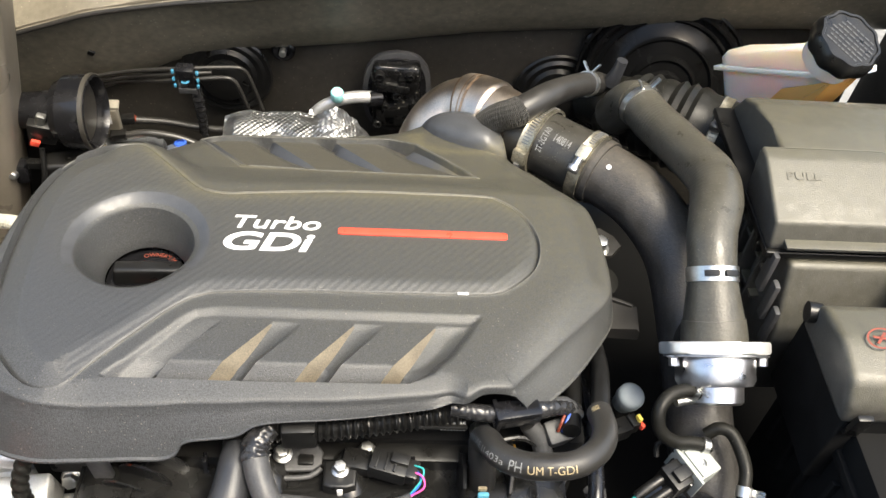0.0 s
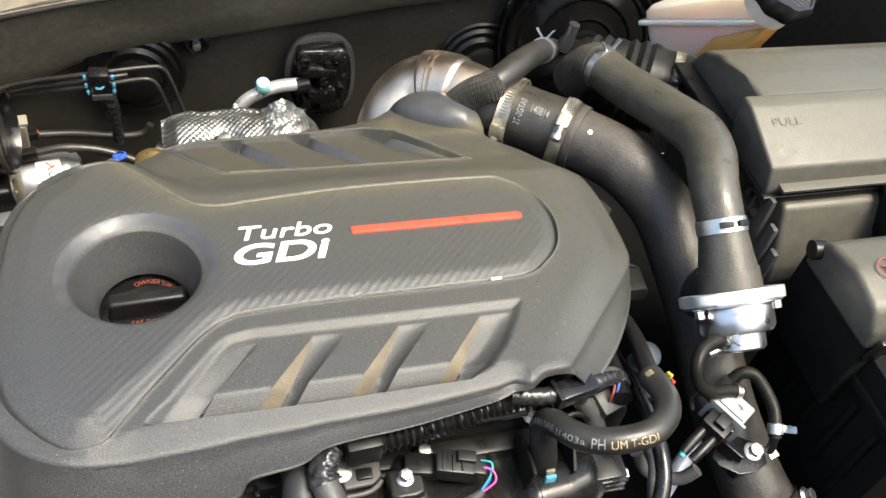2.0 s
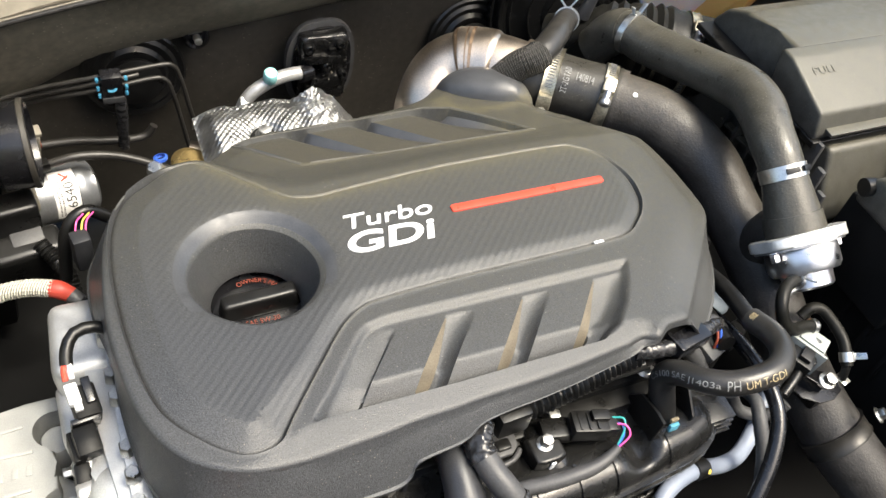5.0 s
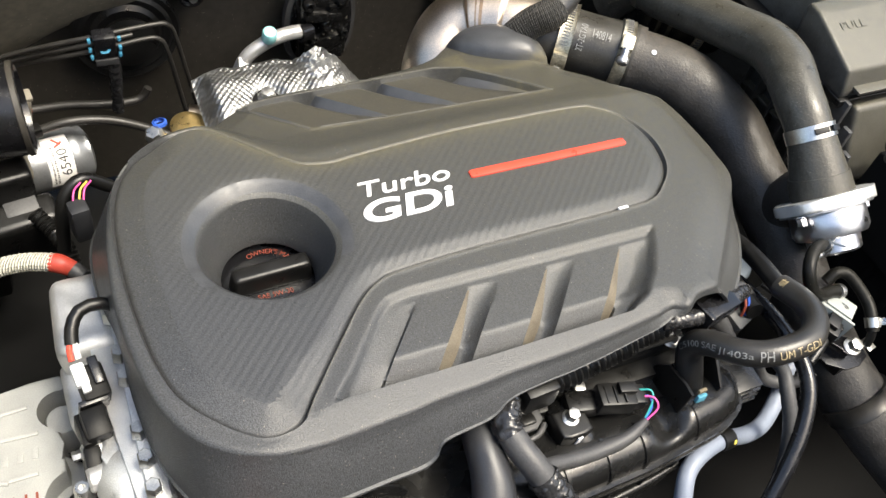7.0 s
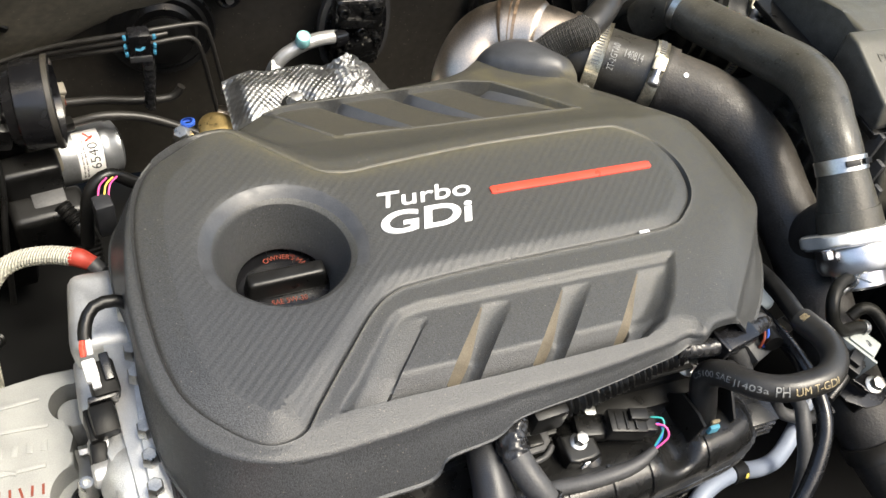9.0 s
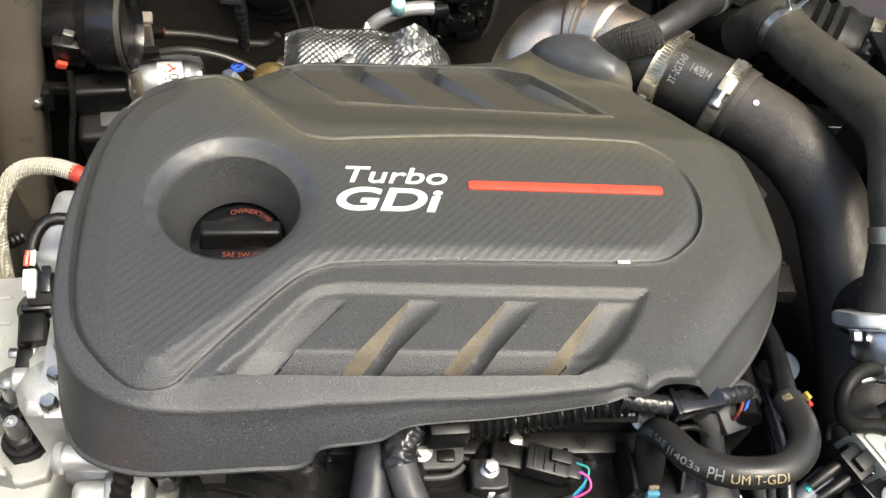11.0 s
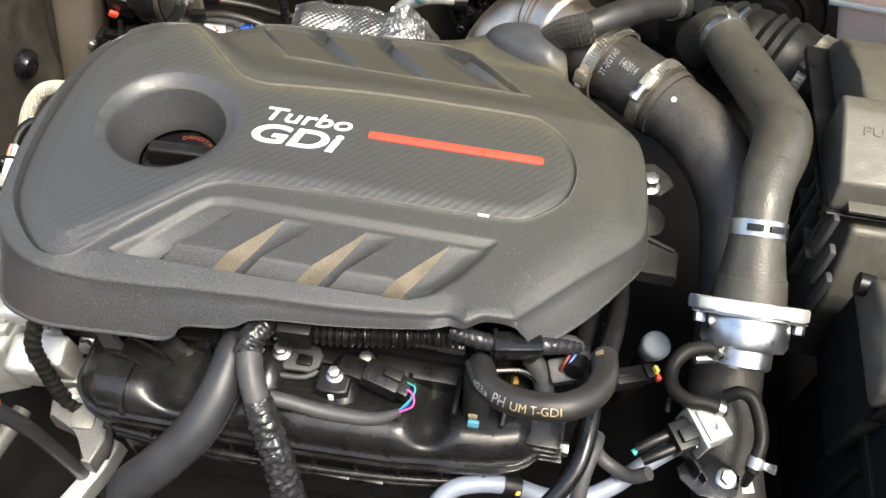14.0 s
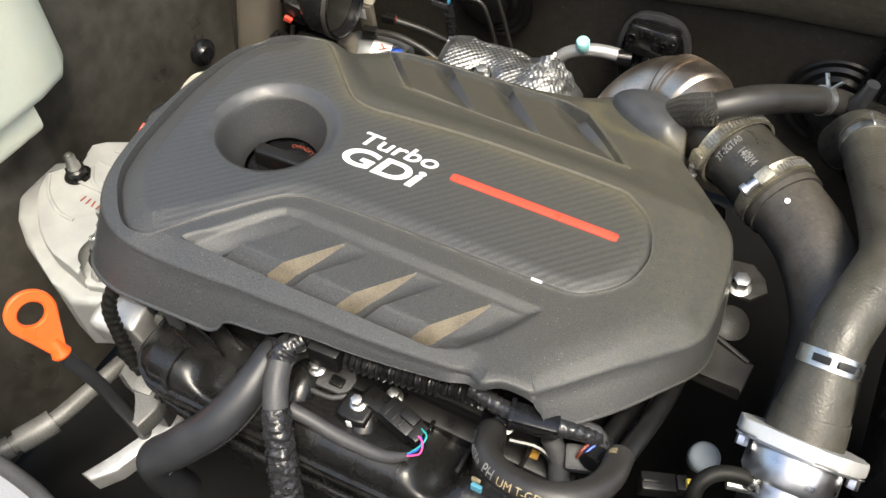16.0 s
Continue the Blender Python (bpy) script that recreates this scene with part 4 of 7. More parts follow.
for piece in [c for c in bpy.data.objects if c.parent == engine_cover]:
    settled(piece)

oil_cap = thing("oil_filler_cap", "black plastic oil filler cap with orange-red print, under the engine cover", "oil cap")
OC = (-0.184, -0.010, -0.060)
disc = part("disc", lathe([(0, -0.015), (0.044, -0.015), (0.045, -0.004), (0.043, 0.0), (0.030, 0.0), (0.028, 0.0005), (0, 0.0005)], OC, n=48), GLOSSY, oil_cap)
part("grip", box((OC[0], OC[1] - 0.004, OC[2] + 0.010), (0.070, 0.016, 0.022), (0, 0, 2), 0.004, 3, 0.08), BLACK, oil_cap, "upright finger grip bar")
arc = letters("OWNER'S MA", 0.0052, 0.045)
for v in arc.verts:
    a = math.radians(118) - (v.co.x / 0.030)
    r = 0.0235 + v.co.y
    v.co = Vector((OC[0] + r * math.cos(a), OC[1] + 0.002 + r * math.sin(a), OC[2] + 0.0011))
part("print", arc, REDTEXT, disc, "orange-red curved lettering")
part("print", letters("SAE 5W-30", 0.0050, 0.030, m=pose(OC[0] - 0.015, OC[1] - 0.0205, OC[2] + 0.0011)), REDTEXT, disc, "orange-red lettering")

# ---- cowl over the firewall ----
def across_sheet(edge, shift):
    """A strip from an edge line, drawn out by a shift."""
    bm = bmesh.new()
    a = [bm.verts.new(p) for p in edge]
    b = [bm.verts.new(Vector(p) + Vector(shift)) for p in edge]
    for k in range(len(a) - 1):
        bm.faces.new((a[k], a[k + 1], b[k + 1], b[k]))
    bmesh.ops.solidify(bm, geom=bm.faces[:], thickness=0.004)
    return bm


cowl_panel = thing("cowl_panel", "dusty dark brown cowl panel with a rubber seal above the firewall", "cowl", kind="structure")
def cowl_top(x):
    return float(np.interp(x, [-0.72, -0.45, -0.36, -0.25, -0.10, 0.05, 0.20, 0.80], [-0.20, -0.108, -0.078, -0.058, -0.040, -0.018, 0.000, 0.015]))


def cowl_low(x):
    return float(np.interp(x, [-0.72, -0.47, -0.40, -0.35, -0.27, -0.20, -0.10, 0.02, 0.175, 0.356, 0.80], [-0.40, -0.280, -0.258, -0.231, -0.193, -0.179, -0.167, -0.152, -0.128, -0.113, -0.095]))


bm = bmesh.new()
rows = []
for y, f, back in ((0.556, -0.04, 0), (0.550, 0.0, 0), (0.540, 0.10, 0), (0.515, 0.45, 0), (0.490, 0.90, 0), (0.480, 1.0, 0), (0.490, 1.06, 0), (0.60, 1.35, 0)):
    rows.append([bm.verts.new((x, y - 0.006 + 0.02 * x, cowl_low(x) + (cowl_top(x) - cowl_low(x)) * f)) for x in np.linspace(-0.72, 0.8, 47)])
for a, b in zip(rows, rows[1:]):
    for k in range(46):
        bm.faces.new((a[k], a[k + 1], b[k + 1], b[k]))
part("cowl_sheet", bm, COWL, cowl_panel)
seal = Line([(x, 0.472 + 0.02 * x, cowl_top(x) + 0.002) for x in np.linspace(-0.7, 0.8, 24)], 0.0035)
part("seal_strip", tube(seal, 10), LINES, cowl_panel, "pale edge strip along the cowl")
part("cowl_grille", across_sheet([(x, 0.478 + 0.02 * x, cowl_top(x) + 0.006) for x in np.linspace(-0.7, 0.8, 24)], (0, 0.16, 0.03)), BODYLIGHT, cowl_panel, "dusty bronze-grey cowl top")
recess = lathe([(0.038, 0.0), (0.033, 0.0022), (0.027, 0.0005), (0.012, 0.001), (0, 0.001)], (-0.388, 0.506, -0.150), (0.05, -0.93, -0.36), 32)
part("recess", recess, COWL, cowl_panel, "round pressed recess")
for dx, dz, w in ((-0.010, 0.004, 0.020), (0.010, -0.004, 0.014), (0.002, -0.014, 0.010)):
    part("clip", box((-0.392 + dx, 0.502 + 0.4 * dz, -0.150 + dz), (w, 0.006, 0.010), (20, 30 + 900 * dx, 10), 0.002), BLACK, cowl_panel, "dirty black retaining clip")

# ---- turbo outlet elbow, coupler and charge pipe ----
charge = Line([(0.088, 0.225, -0.150), (0.096, 0.255, -0.100), (0.125, 0.276, -0.068), (0.162, 0.258, -0.052), (0.218, 0.207, -0.045), (0.288, 0.154, -0.046), (0.330, 0.108, -0.047), (0.360, 0.055, -0.066), (0.369, 0.000, -0.092),
               (0.370, -0.070, -0.115), (0.374, -0.140, -0.155), (0.388, -0.200, -0.192), (0.410, -0.260, -0.226), (0.445, -0.330, -0.262)],
              [0.040, 0.040, 0.040, 0.041, 0.038, 0.036, 0.036, 0.035, 0.034, 0.034, 0.034, 0.034, 0.036, 0.036])


def s_near(line, p):
    p = Vector(p)
    return min(zip(line.s, line.p), key=lambda q: (q[1] - p).length)[0]


s_metal, s_cl1, s_cl2, s_low = s_near(charge, (0.200, 0.222, -0.046)), s_near(charge, (0.224, 0.202, -0.045)), s_near(charge, (0.274, 0.164, -0.046)), s_near(charge, (0.394, -0.215, -0.2))
outlet = thing("turbo_outlet_elbow", "heat-stained stainless steel turbo outlet elbow with raised bead", "exhaust pipe")
bead = s_near(charge, (0.140, 0.272, -0.056))
part("elbow", tube(charge, 40, end=s_metal + 0.01), WARMSTEEL, outlet)
cone_at = lambda s: 0.0045 * float(np.interp(s - bead, [0, 0.002, 0.005, 0.040, 0.044], [0, 0.7, 1.0, 0.75, 0.0]))
flare = Line([tuple(p) for p in charge.p], list(charge.r), 0.0015)
part("cone", tube(flare, 48, start=bead, end=bead + 0.044, ripple=lambda s, a: cone_at(s)), WARMSTEEL, outlet, "welded-on flared steel cone")
TINT = mat("brown_heat_tint", (0.36, 0.25, 0.165), 0.45, metal=0.9, var=0.5, scale=120, bump=0.1)
for off, wide in ((0.0015, 0.0030), (0.012, 0.0016), (0.0165, 0.0034)):
    part("tint_ring", tube(flare, 48, False, start=bead + off, end=bead + off + wide, ripple=lambda s, a: cone_at(s) + 0.00025), TINT, outlet, "brown heat-tinted ring")
COUPLER = mat("coupler_rubber", (0.022, 0.021, 0.019), 0.38, var=0.4, scale=60, fine=500, bump=0.3, dust=0.35, dust_color=(0.10, 0.09, 0.065), specks=0.4)
coupler = thing("charge_coupler", "black rubber coupler hose with white print between two clamps", "hose")
coupler_hose = part("hose", tube(charge, 44, start=s_metal, end=s_cl2 + 0.012, grow=0.0025, ripple=lambda s, a: -0.0028 * math.sin((s - s_metal) / (s_cl2 - s_metal) * math.pi)), COUPLER, coupler)
wa = angle_to(charge, s_cl1 + 0.03, (0.15, -0.75, 0.62))
part("print", wrapped(letters("140814", 0.0085, 0.020), charge, s_cl1 + 0.026, wa - 0.02, 0.0035), PRINT, coupler_hose, "white date print")
part("print", wrapped(letters("2T-2GTA0", 0.0068, 0.028), charge, s_cl1 + 0.019, wa + 0.42, 0.0035, True), PRINT, coupler_hose, "white part print")
part("end_flare", band(charge, s_metal - 0.006, 0.006, 0.004, 44), WARMSTEEL, outlet, "flared end ring")
clamp_worm(charge, s_cl1, "worm_clamp", 0.016, wa + 0.75, 0.0028, -1)
clamp_worm(charge, s_cl2, "worm_clamp", 0.014, wa - 0.1, 0.0028, -1)
pipe = thing("charge_pipe", "matte black plastic charge pipe curving down past the engine", "pipe")
part("pipe", tube(charge, 44, start=s_cl2 - 0.01), PIPE, pipe)
dot_p, _, _, dot_r = charge.at(s_near(charge, (0.297, 0.142, -0.046)))
dot_d = Vector((-0.30, -0.42, 0.86)).normalized()
part("paint_dot", lathe([(0.0028, -0.003), (0.0028, 0.0008), (0, 0.0010)], dot_p + dot_d * (dot_r + 0.0004), dot_d, 12), WHITE, pipe, "small white paint dot")
part("end_bead", tube(charge, 44, start=s_cl2 + 0.012, end=s_cl2 + 0.020, grow=0.003), PIPE, pipe)
part("paint_dot", lathe([(0, 0), (0.0035, 0), (0.003, 0.0006), (0, 0.0008)], (0.2845, 0.1285, -0.0235), (0.1, -0.72, 0.68), 14), WHITE, pipe, "white paint dot")
lower_clamp = thing("band_clamp", "wide steel band clamp on the lower charge pipe", "hose clamp")
part("strap", band(charge, s_low + 0.034, 0.020, 0.002, 44, 0.0012), LINES, lower_clamp)

# ---- recirculation hose and bypass valve ----
recirc = Line([(0.320, 0.264, -0.050), (0.333, 0.240, -0.010), (0.347, 0.200, -0.004), (0.367, 0.125, 0.014), (0.377, 0.072, 0.027), (0.372, 0.034, 0.031), (0.360, -0.006, 0.025), (0.357, -0.040, 0.010), (0.361, -0.090, -0.034)],
              [0.025, 0.025, 0.025, 0.025, 0.026, 0.026, 0.024, 0.023, 0.030], 0.0012)
hose = thing("recirculation_hose", "dusty black rubber recirculation hose with ribbed bends", "hose")
ribbed = lambda s: math.exp(-(((s - 0.105) / 0.022) ** 2)) + math.exp(-(((s - 0.245) / 0.032) ** 2))
part("hose", tube(recirc, 40, ripple=lambda s, a: 0.00013 * math.sin(s * 1250 + 0.9 * math.sin(2 * a)) * ribbed(s) * (0.6 + 0.8 * noise.noise(Vector((s * 40, a, 0))))), RUBBER, hose)
part("cuff", tube(recirc, 36, start=0.020, end=0.055, grow=0.0012), RUBBER, hose, "thicker moulded hose end")
part("cuff", tube(recirc, 36, start=max(recirc.s) - 0.022, grow=0.0012), RUBBER, hose, "flared moulded hose end")
clamp_spring(recirc, s_near(recirc, (0.338, 0.228, -0.008)), "spring_clamp", angle_to(recirc, 0.045, (0.0, 0.3, 0.9)), 0.008)
flat = thing("ear_clamp", "flat zinc ear clamp with a square slot", "hose clamp")
sc = s_near(recirc, (0.358, -0.04, 0.005))
ear_strap = part("strap", band(recirc, sc, 0.014, 0.0016, 40), STEEL, flat)
p, t, u, r = recirc.at(sc)
for k, side in enumerate((-1, 1)):
    d = (Vector((0.35 * side, -0.45, 0.8)) - t * t.dot(Vector((0.35 * side, -0.45, 0.8)))).normalized()
    x_ax = t.cross(d)
    mm = Matrix((x_ax, t, d)).transposed().to_4x4()
    mm.translation = p + d * (r + 0.003)
    part("slot", box((0, 0, 0), (0.014, 0.006, 0.002), bevel=0.0005, m=mm), BLACK, ear_strap, "dark rectangular slot")
part("branch", tube(Line([(0.372, -0.060, -0.108), (0.366, -0.062, -0.075), (0.361, -0.072, -0.035)], [0.030, 0.027, 0.024]), 28), PIPE, pipe, "moulded branch stub to the valve")
valve = thing("bypass_valve", "bright metal bypass valve with bolted flange on the hose", "valve")
vx = Vector((0.02, -0.80, -0.58)).normalized()
v0 = Vector((0.361, -0.090, -0.034))
vm = Matrix.Translation(v0) @ frame_of(vx)
flange_line = [(math.cos(a) * 0.053 * (1 - 0.10 * math.cos(3 * a) ** 2), math.sin(a) * 0.044 * (1 - 0.08 * math.cos(3 * a))) for a in np.linspace(0, 2 * math.pi, 48, endpoint=False)]
part("flange", slab(flange_line, 0.0, 0.0115, vm, 0.003, 3), PALEALU, valve, "pale cast aluminium flange")
part("gasket", slab([(x * 0.93, y * 0.93) for x, y in flange_line], 0.0115, 0.0140, vm, 0.0008), MOTOR, valve, "thin steel gasket")
part("body", lathe([(0.036, 0.0135), (0.037, 0.0150), (0.037, 0.036), (0.034, 0.041), (0.026, 0.042), (0.0255, 0.056), (0.023, 0.0585), (0, 0.0585)], v0, vx, 40), CHROME, valve, "polished drum")
part("nipple", tube(Line([v0 + vx * 0.050 + Vector((-0.020, -0.006, 0.004)), v0 + vx * 0.052 + Vector((-0.042, -0.010, 0.006))], 0.0045), 12), STEEL, valve)
for a in (2.9, 4.7, 0.25):
    q = vm @ Vector((0.044 * math.cos(a), 0.036 * math.sin(a), 0.013))
    bolt(q, vx, 0.009, "bolt", "small bright flange bolt of the bypass valve", "bypass valve bolts", CHROME, 0.9)

# ---- breather hose ----
breather = Line([(0.128, 0.212, -0.080), (0.146, 0.207, -0.042), (0.168, 0.201, -0.012), (0.190, 0.196, 0.004), (0.225, 0.222, 0.008), (0.262, 0.262, -0.008), (0.296, 0.300, -0.030), (0.312, 0.318, -0.045)], [0.0150, 0.0150, 0.0155, 0.0155, 0.015, 0.0145, 0.0145, 0.0145])
bh = thing("breather_hose", "black rubber breather hose with a braided heat sleeve", "hose")
sj = s_near(breather, (0.190, 0.197, 0.004))
part("hose", tube(breather, 24, start=sj - 0.02), HOSE, bh)
weave = Line([tuple(p) for p in breather.p], list(breather.r), 0.0007)
part("heat_sleeve", tube(weave, 72, end=sj + 0.004, grow=0.0012, ripple=lambda s, a: 0.0007 * math.sin(a * 9 + s * 1100) * math.sin(a * 9 - s * 1100)), BRAID, bh, "black braided heat sleeve")
part("paint_dot", lathe([(0, 0), (0.002, 0), (0, 0.0006)], Vector((0.252, 0.235, 0.0035)), (0, -0.6, 0.8), 10), YELLOW, bh, "yellow paint dot")
clamp_spring(breather, s_near(breather, (0.285, 0.288, -0.023)), "spring_clamp", angle_to(breather, 0.2, (-0.1, 0.2, 1.0)), 0.008)

# ---- intake duct between hose and air box ----
duct = Line([(0.306, 0.338, -0.085), (0.335, 0.306, -0.065), (0.372, 0.275, -0.056), (0.420, 0.245, -0.055), (0.470, 0.215, -0.055)], [0.030, 0.036, 0.046, 0.052, 0.052])
intake = thing("intake_duct", "black ribbed rubber intake duct leading to the air box", "air duct")
RIBRUBBER = mat("ribbed_duct_rubber", (0.009, 0.009, 0.008), 0.45, var=0.4, scale=60, fine=500, bump=0.3, dust=0.05, dust_color=(0.09, 0.08, 0.055), specks=0.4, spec=0.2)
part("duct", tube(duct, 40, ripple=lambda s, a: 0.0055 * (0.5 + 0.5 * math.sin(s * 430)) if 0.06 < s < 0.155 else 0), RIBRUBBER, intake)
part("branch", tube(Line([(0.322, 0.258, -0.050), (0.322, 0.286, -0.078)], 0.021), 28), RIBRUBBER, intake, "moulded branch pipe")
part("port", tube(Line([(0.318, 0.302, -0.03), (0.323, 0.300, -0.008), (0.325, 0.300, 0.006)], [0.010, 0.0075, 0.0068]), 18), SLEEVE, intake, "grey moulded vacuum port")
clamp_worm(duct, 0.178, "worm_clamp", 0.012, angle_to(duct, 0.178, (-0.05, -0.35, 0.9)))

# ---- air box ----
airbox = thing("air_box", "black plastic air filter box with dusty stepped lid", "air box")


def across(profile, x0, x1, n=2, bevel=0.004, skew=0.0):
    """A body of one cross-section (y, z) drawn out along x."""
    bm = bmesh.new()
    a = [bm.verts.new((x0, y, z)) for y, z in profile]
    b = [bm.verts.new((x1, y + skew, z)) for y, z in profile]
    k = len(profile)
    bm.faces.new(a)
    bm.faces.new(b[::-1])
    for i in range(k):
        bm.faces.new((a[i], b[i], b[(i + 1) % k], a[(i + 1) % k]))
    if bevel:
        bmesh.ops.bevel(bm, geom=bm.edges[:], offset=bevel, segments=3, affect="EDGES", profile=0.6)
    return bm


BOXLID = mat("airbox_plastic", (0.056, 0.054, 0.049), 0.42, var=0.40, scale=90, fine=900, bump=0.5, dust=0.85, dust_color=(0.112, 0.103, 0.068), specks=0.5)
part("lid", across([(0.205, -0.020), (0.205, 0.020), (0.190, 0.043), (0.160, 0.058), (0.110, 0.068), (0.072, 0.070), (0.066, 0.035), (0.066, -0.020)], 0.436, 0.700, bevel=0.006), BOXLID, airbox, "curved rear of the lid")
lid_panel = part("lid_panel", across([(0.078, 0.064), (0.076, 0.071), (0.060, 0.070), (-0.006, 0.046), (-0.014, 0.022), (-0.012, 0.014), (0.070, 0.014)], 0.416, 0.700, bevel=0.004), BOXLID, airbox, "stepped front of the lid with moulded word")
part("rim", across([(0.205, 0.008), (-0.018, 0.008), (-0.018, 0.016), (0.205, 0.016)], 0.414, 0.700, bevel=0.0015), BLACK, airbox)
part("base", across([(0.200, 0.008), (0.190, -0.200), (-0.030, -0.200), (-0.056, -0.075), (-0.052, -0.058), (-0.024, 0.006)], 0.440, 0.700, bevel=0.006), BOXLID, airbox)
pull_m = pose(0.434, 0.037, 0.0622, 20, 0, 0)
part("word", letters("PULL", 0.0085, 0.034, 0.0003, m=pull_m), BOXLID, lid_panel, "moulded raised word")
part("ledge", box((0.560, -0.0165, 0.0265), (0.262, 0.012, 0.004), (4, 0, 0), 0.0012), BOXLID, airbox, "pale lower ledge of the lid")
for k in range(5):
    part("rib", box((0.436 - 0.004 * (k % 2), 0.010 + 0.026 * k, -0.055), (0.016, 0.004, 0.115), bevel=0.0012), BOXLID, airbox)
for z in (-0.03, -0.07):
    part("rib", box((0.436, 0.06, z), (0.012, 0.125, 0.004), bevel=0.001), BOXLID, airbox)
part("lug", box((0.424, -0.018, -0.010), (0.006, 0.014, 0.052), bevel=0.0025), TAPEGREY, airbox)
part("lug", box((0.430, -0.034, -0.036), (0.006, 0.012, 0.050), bevel=0.0025), TAPEGREY, airbox)
part("lug", box((0.436, -0.046, -0.062), (0.006, 0.012, 0.050), bevel=0.0025), TAPEGREY, airbox)
part("lug", box((0.418, 0.006, 0.006), (0.008, 0.008, 0.022), bevel=0.0015), BLACK, airbox)

# ---- battery and its terminal cover ----
battery = thing("battery", "black plastic battery tray and case with moulded ribs", "battery")
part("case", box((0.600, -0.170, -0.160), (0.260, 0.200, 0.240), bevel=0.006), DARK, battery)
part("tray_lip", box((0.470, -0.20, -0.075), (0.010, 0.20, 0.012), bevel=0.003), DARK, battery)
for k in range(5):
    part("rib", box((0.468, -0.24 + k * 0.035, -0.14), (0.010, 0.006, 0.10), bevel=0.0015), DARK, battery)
terminal = thing("terminal_cover", "dusty black plastic fuse box cover with a red emblem", "fuse box")
cover_lid = part("lid", across([(-0.072, -0.022), (-0.078, 0.012), (-0.090, 0.024), (-0.130, 0.031), (-0.168, 0.022), (-0.182, 0.002), (-0.185, -0.022)], 0.446, 0.560, bevel=0.008), BOXLID, terminal)
em = pose(0.480, -0.131, 0.0335, 4, 0, 20)
ringm = bmesh.new()
for k in range(32):
    a0, a1 = 2 * math.pi * k / 32, 2 * math.pi * (k + 1) / 32
    vs = [ringm.verts.new((r * math.cos(a) * 1.35, r * math.sin(a), 0)) for r, a in ((0.0105, a0), (0.0105, a1), (0.0090, a1), (0.0090, a0))]
    ringm.faces.new(vs)
ringm.transform(em)
part("emblem_ring", ringm, REDTEXT, cover_lid, "red printed ring")
part("emblem_bar", join(box((0, 0, 0), (0.015, 0.0024, 0.0004), (0, 0, 25), 0, m=em @ pose(0, 0, 0, 0, 0, 30)), box((0, 0, 0), (0.015, 0.0024, 0.0004), (0, 0, 0), 0, m=em @ pose(0, 0, 0, 0, 0, -30))), REDTEXT, cover_lid, "red printed crossed bars")
part("latch", box((0.462, -0.187, -0.020), (0.014, 0.006, 0.034), (8, 0, 0), 0.0015), BLACK, terminal)
part("hinge", tube(Line([(0.440, -0.080, 0.004), (0.452, -0.082, 0.004)], 0.010), 18), BLACK, terminal)
part("side", across([(-0.066, -0.12), (-0.066, -0.018), (-0.182, -0.018), (-0.182, -0.12)], 0.452, 0.56, bevel=0.003), DARK, terminal)
relay = thing("relay_box", "black plastic relay box with raised rim beside the air box", "fuse box")
part("case", box((0.640, -0.052, 0.0), (0.170, 0.075, 0.07), bevel=0.008), BLACK, relay)
for k in range(4):
    part("rib", box((0.585 + 0.036 * k, -0.052, 0.0365), (0.006, 0.060, 0.004), bevel=0.0012), BLACK, relay)
part("gasket", box((0.640, -0.052, 0.020), (0.178, 0.083, 0.006), bevel=0.003), GLOSSY, relay)

# ---- brake fluid reservoir and servo ----
reservoir = thing("brake_fluid_reservoir", "translucent brake fluid reservoir with amber fluid", "reservoir")
ra, rb = Vector((0.512, 0.442, -0.096)), Vector((0.592, 0.250, 0.030))
along = (rb - ra).normalized()
deep = along.cross(Vector((0.1, -0.26, 0.96))).normalized()
RX = Matrix((along, deep.cross(along), -deep)).transposed().to_4x4()
RX.translation = ra
side = [(0.002, -0.052), (0.000, 0.014), (0.014, 0.024), (0.100, 0.028), (0.150, 0.036), (0.196, 0.034), (0.214, 0.008), (0.206, -0.004), (0.140, -0.060), (0.040, -0.075)]
part("tank", slab(side, 0.0, 0.050, RX, 0.008, 3), TANK, reservoir)
part("seam", slab([(-0.007, -0.004), (-0.007, 0.003), (0.220, 0.006), (0.220, -0.002)], -0.007, 0.056, RX, 0.002), TANK, reservoir, "moulded seam flange")
part("fluid", slab([(0.120, -0.020), (0.196, -0.006), (0.206, -0.006), (0.140, -0.062), (0.090, -0.068), (0.085, -0.045)], -0.0025, 0.046, RX, 0.004), FLUID, reservoir, "amber fluid behind the wall")
cap_at = Vector((0.553, 0.252, 0.068))
part("neck", lathe([(0.031, -0.022), (0.031, 0.004)], cap_at, (0.15, -0.35, 0.9), 32), TANK, reservoir)
screw_cap = part("cap", lathe([(0, 0), (0.038, 0), (0.040, 0.004), (0.040, 0.018), (0.036, 0.024), (0.033, 0.024), (0.032, 0.0225), (0, 0.0225)], cap_at, (0.15, -0.35, 0.9), 72, lambda a: 1 + 0.035 * math.cos(9 * a)), BLACK, reservoir, "black scalloped screw cap with worn print")
cm = Matrix.Translation(cap_at) @ frame_of((0.15, -0.35, 0.9)) @ pose(0, 0, 0.0228, 0, 0, 115)
random.seed(4)
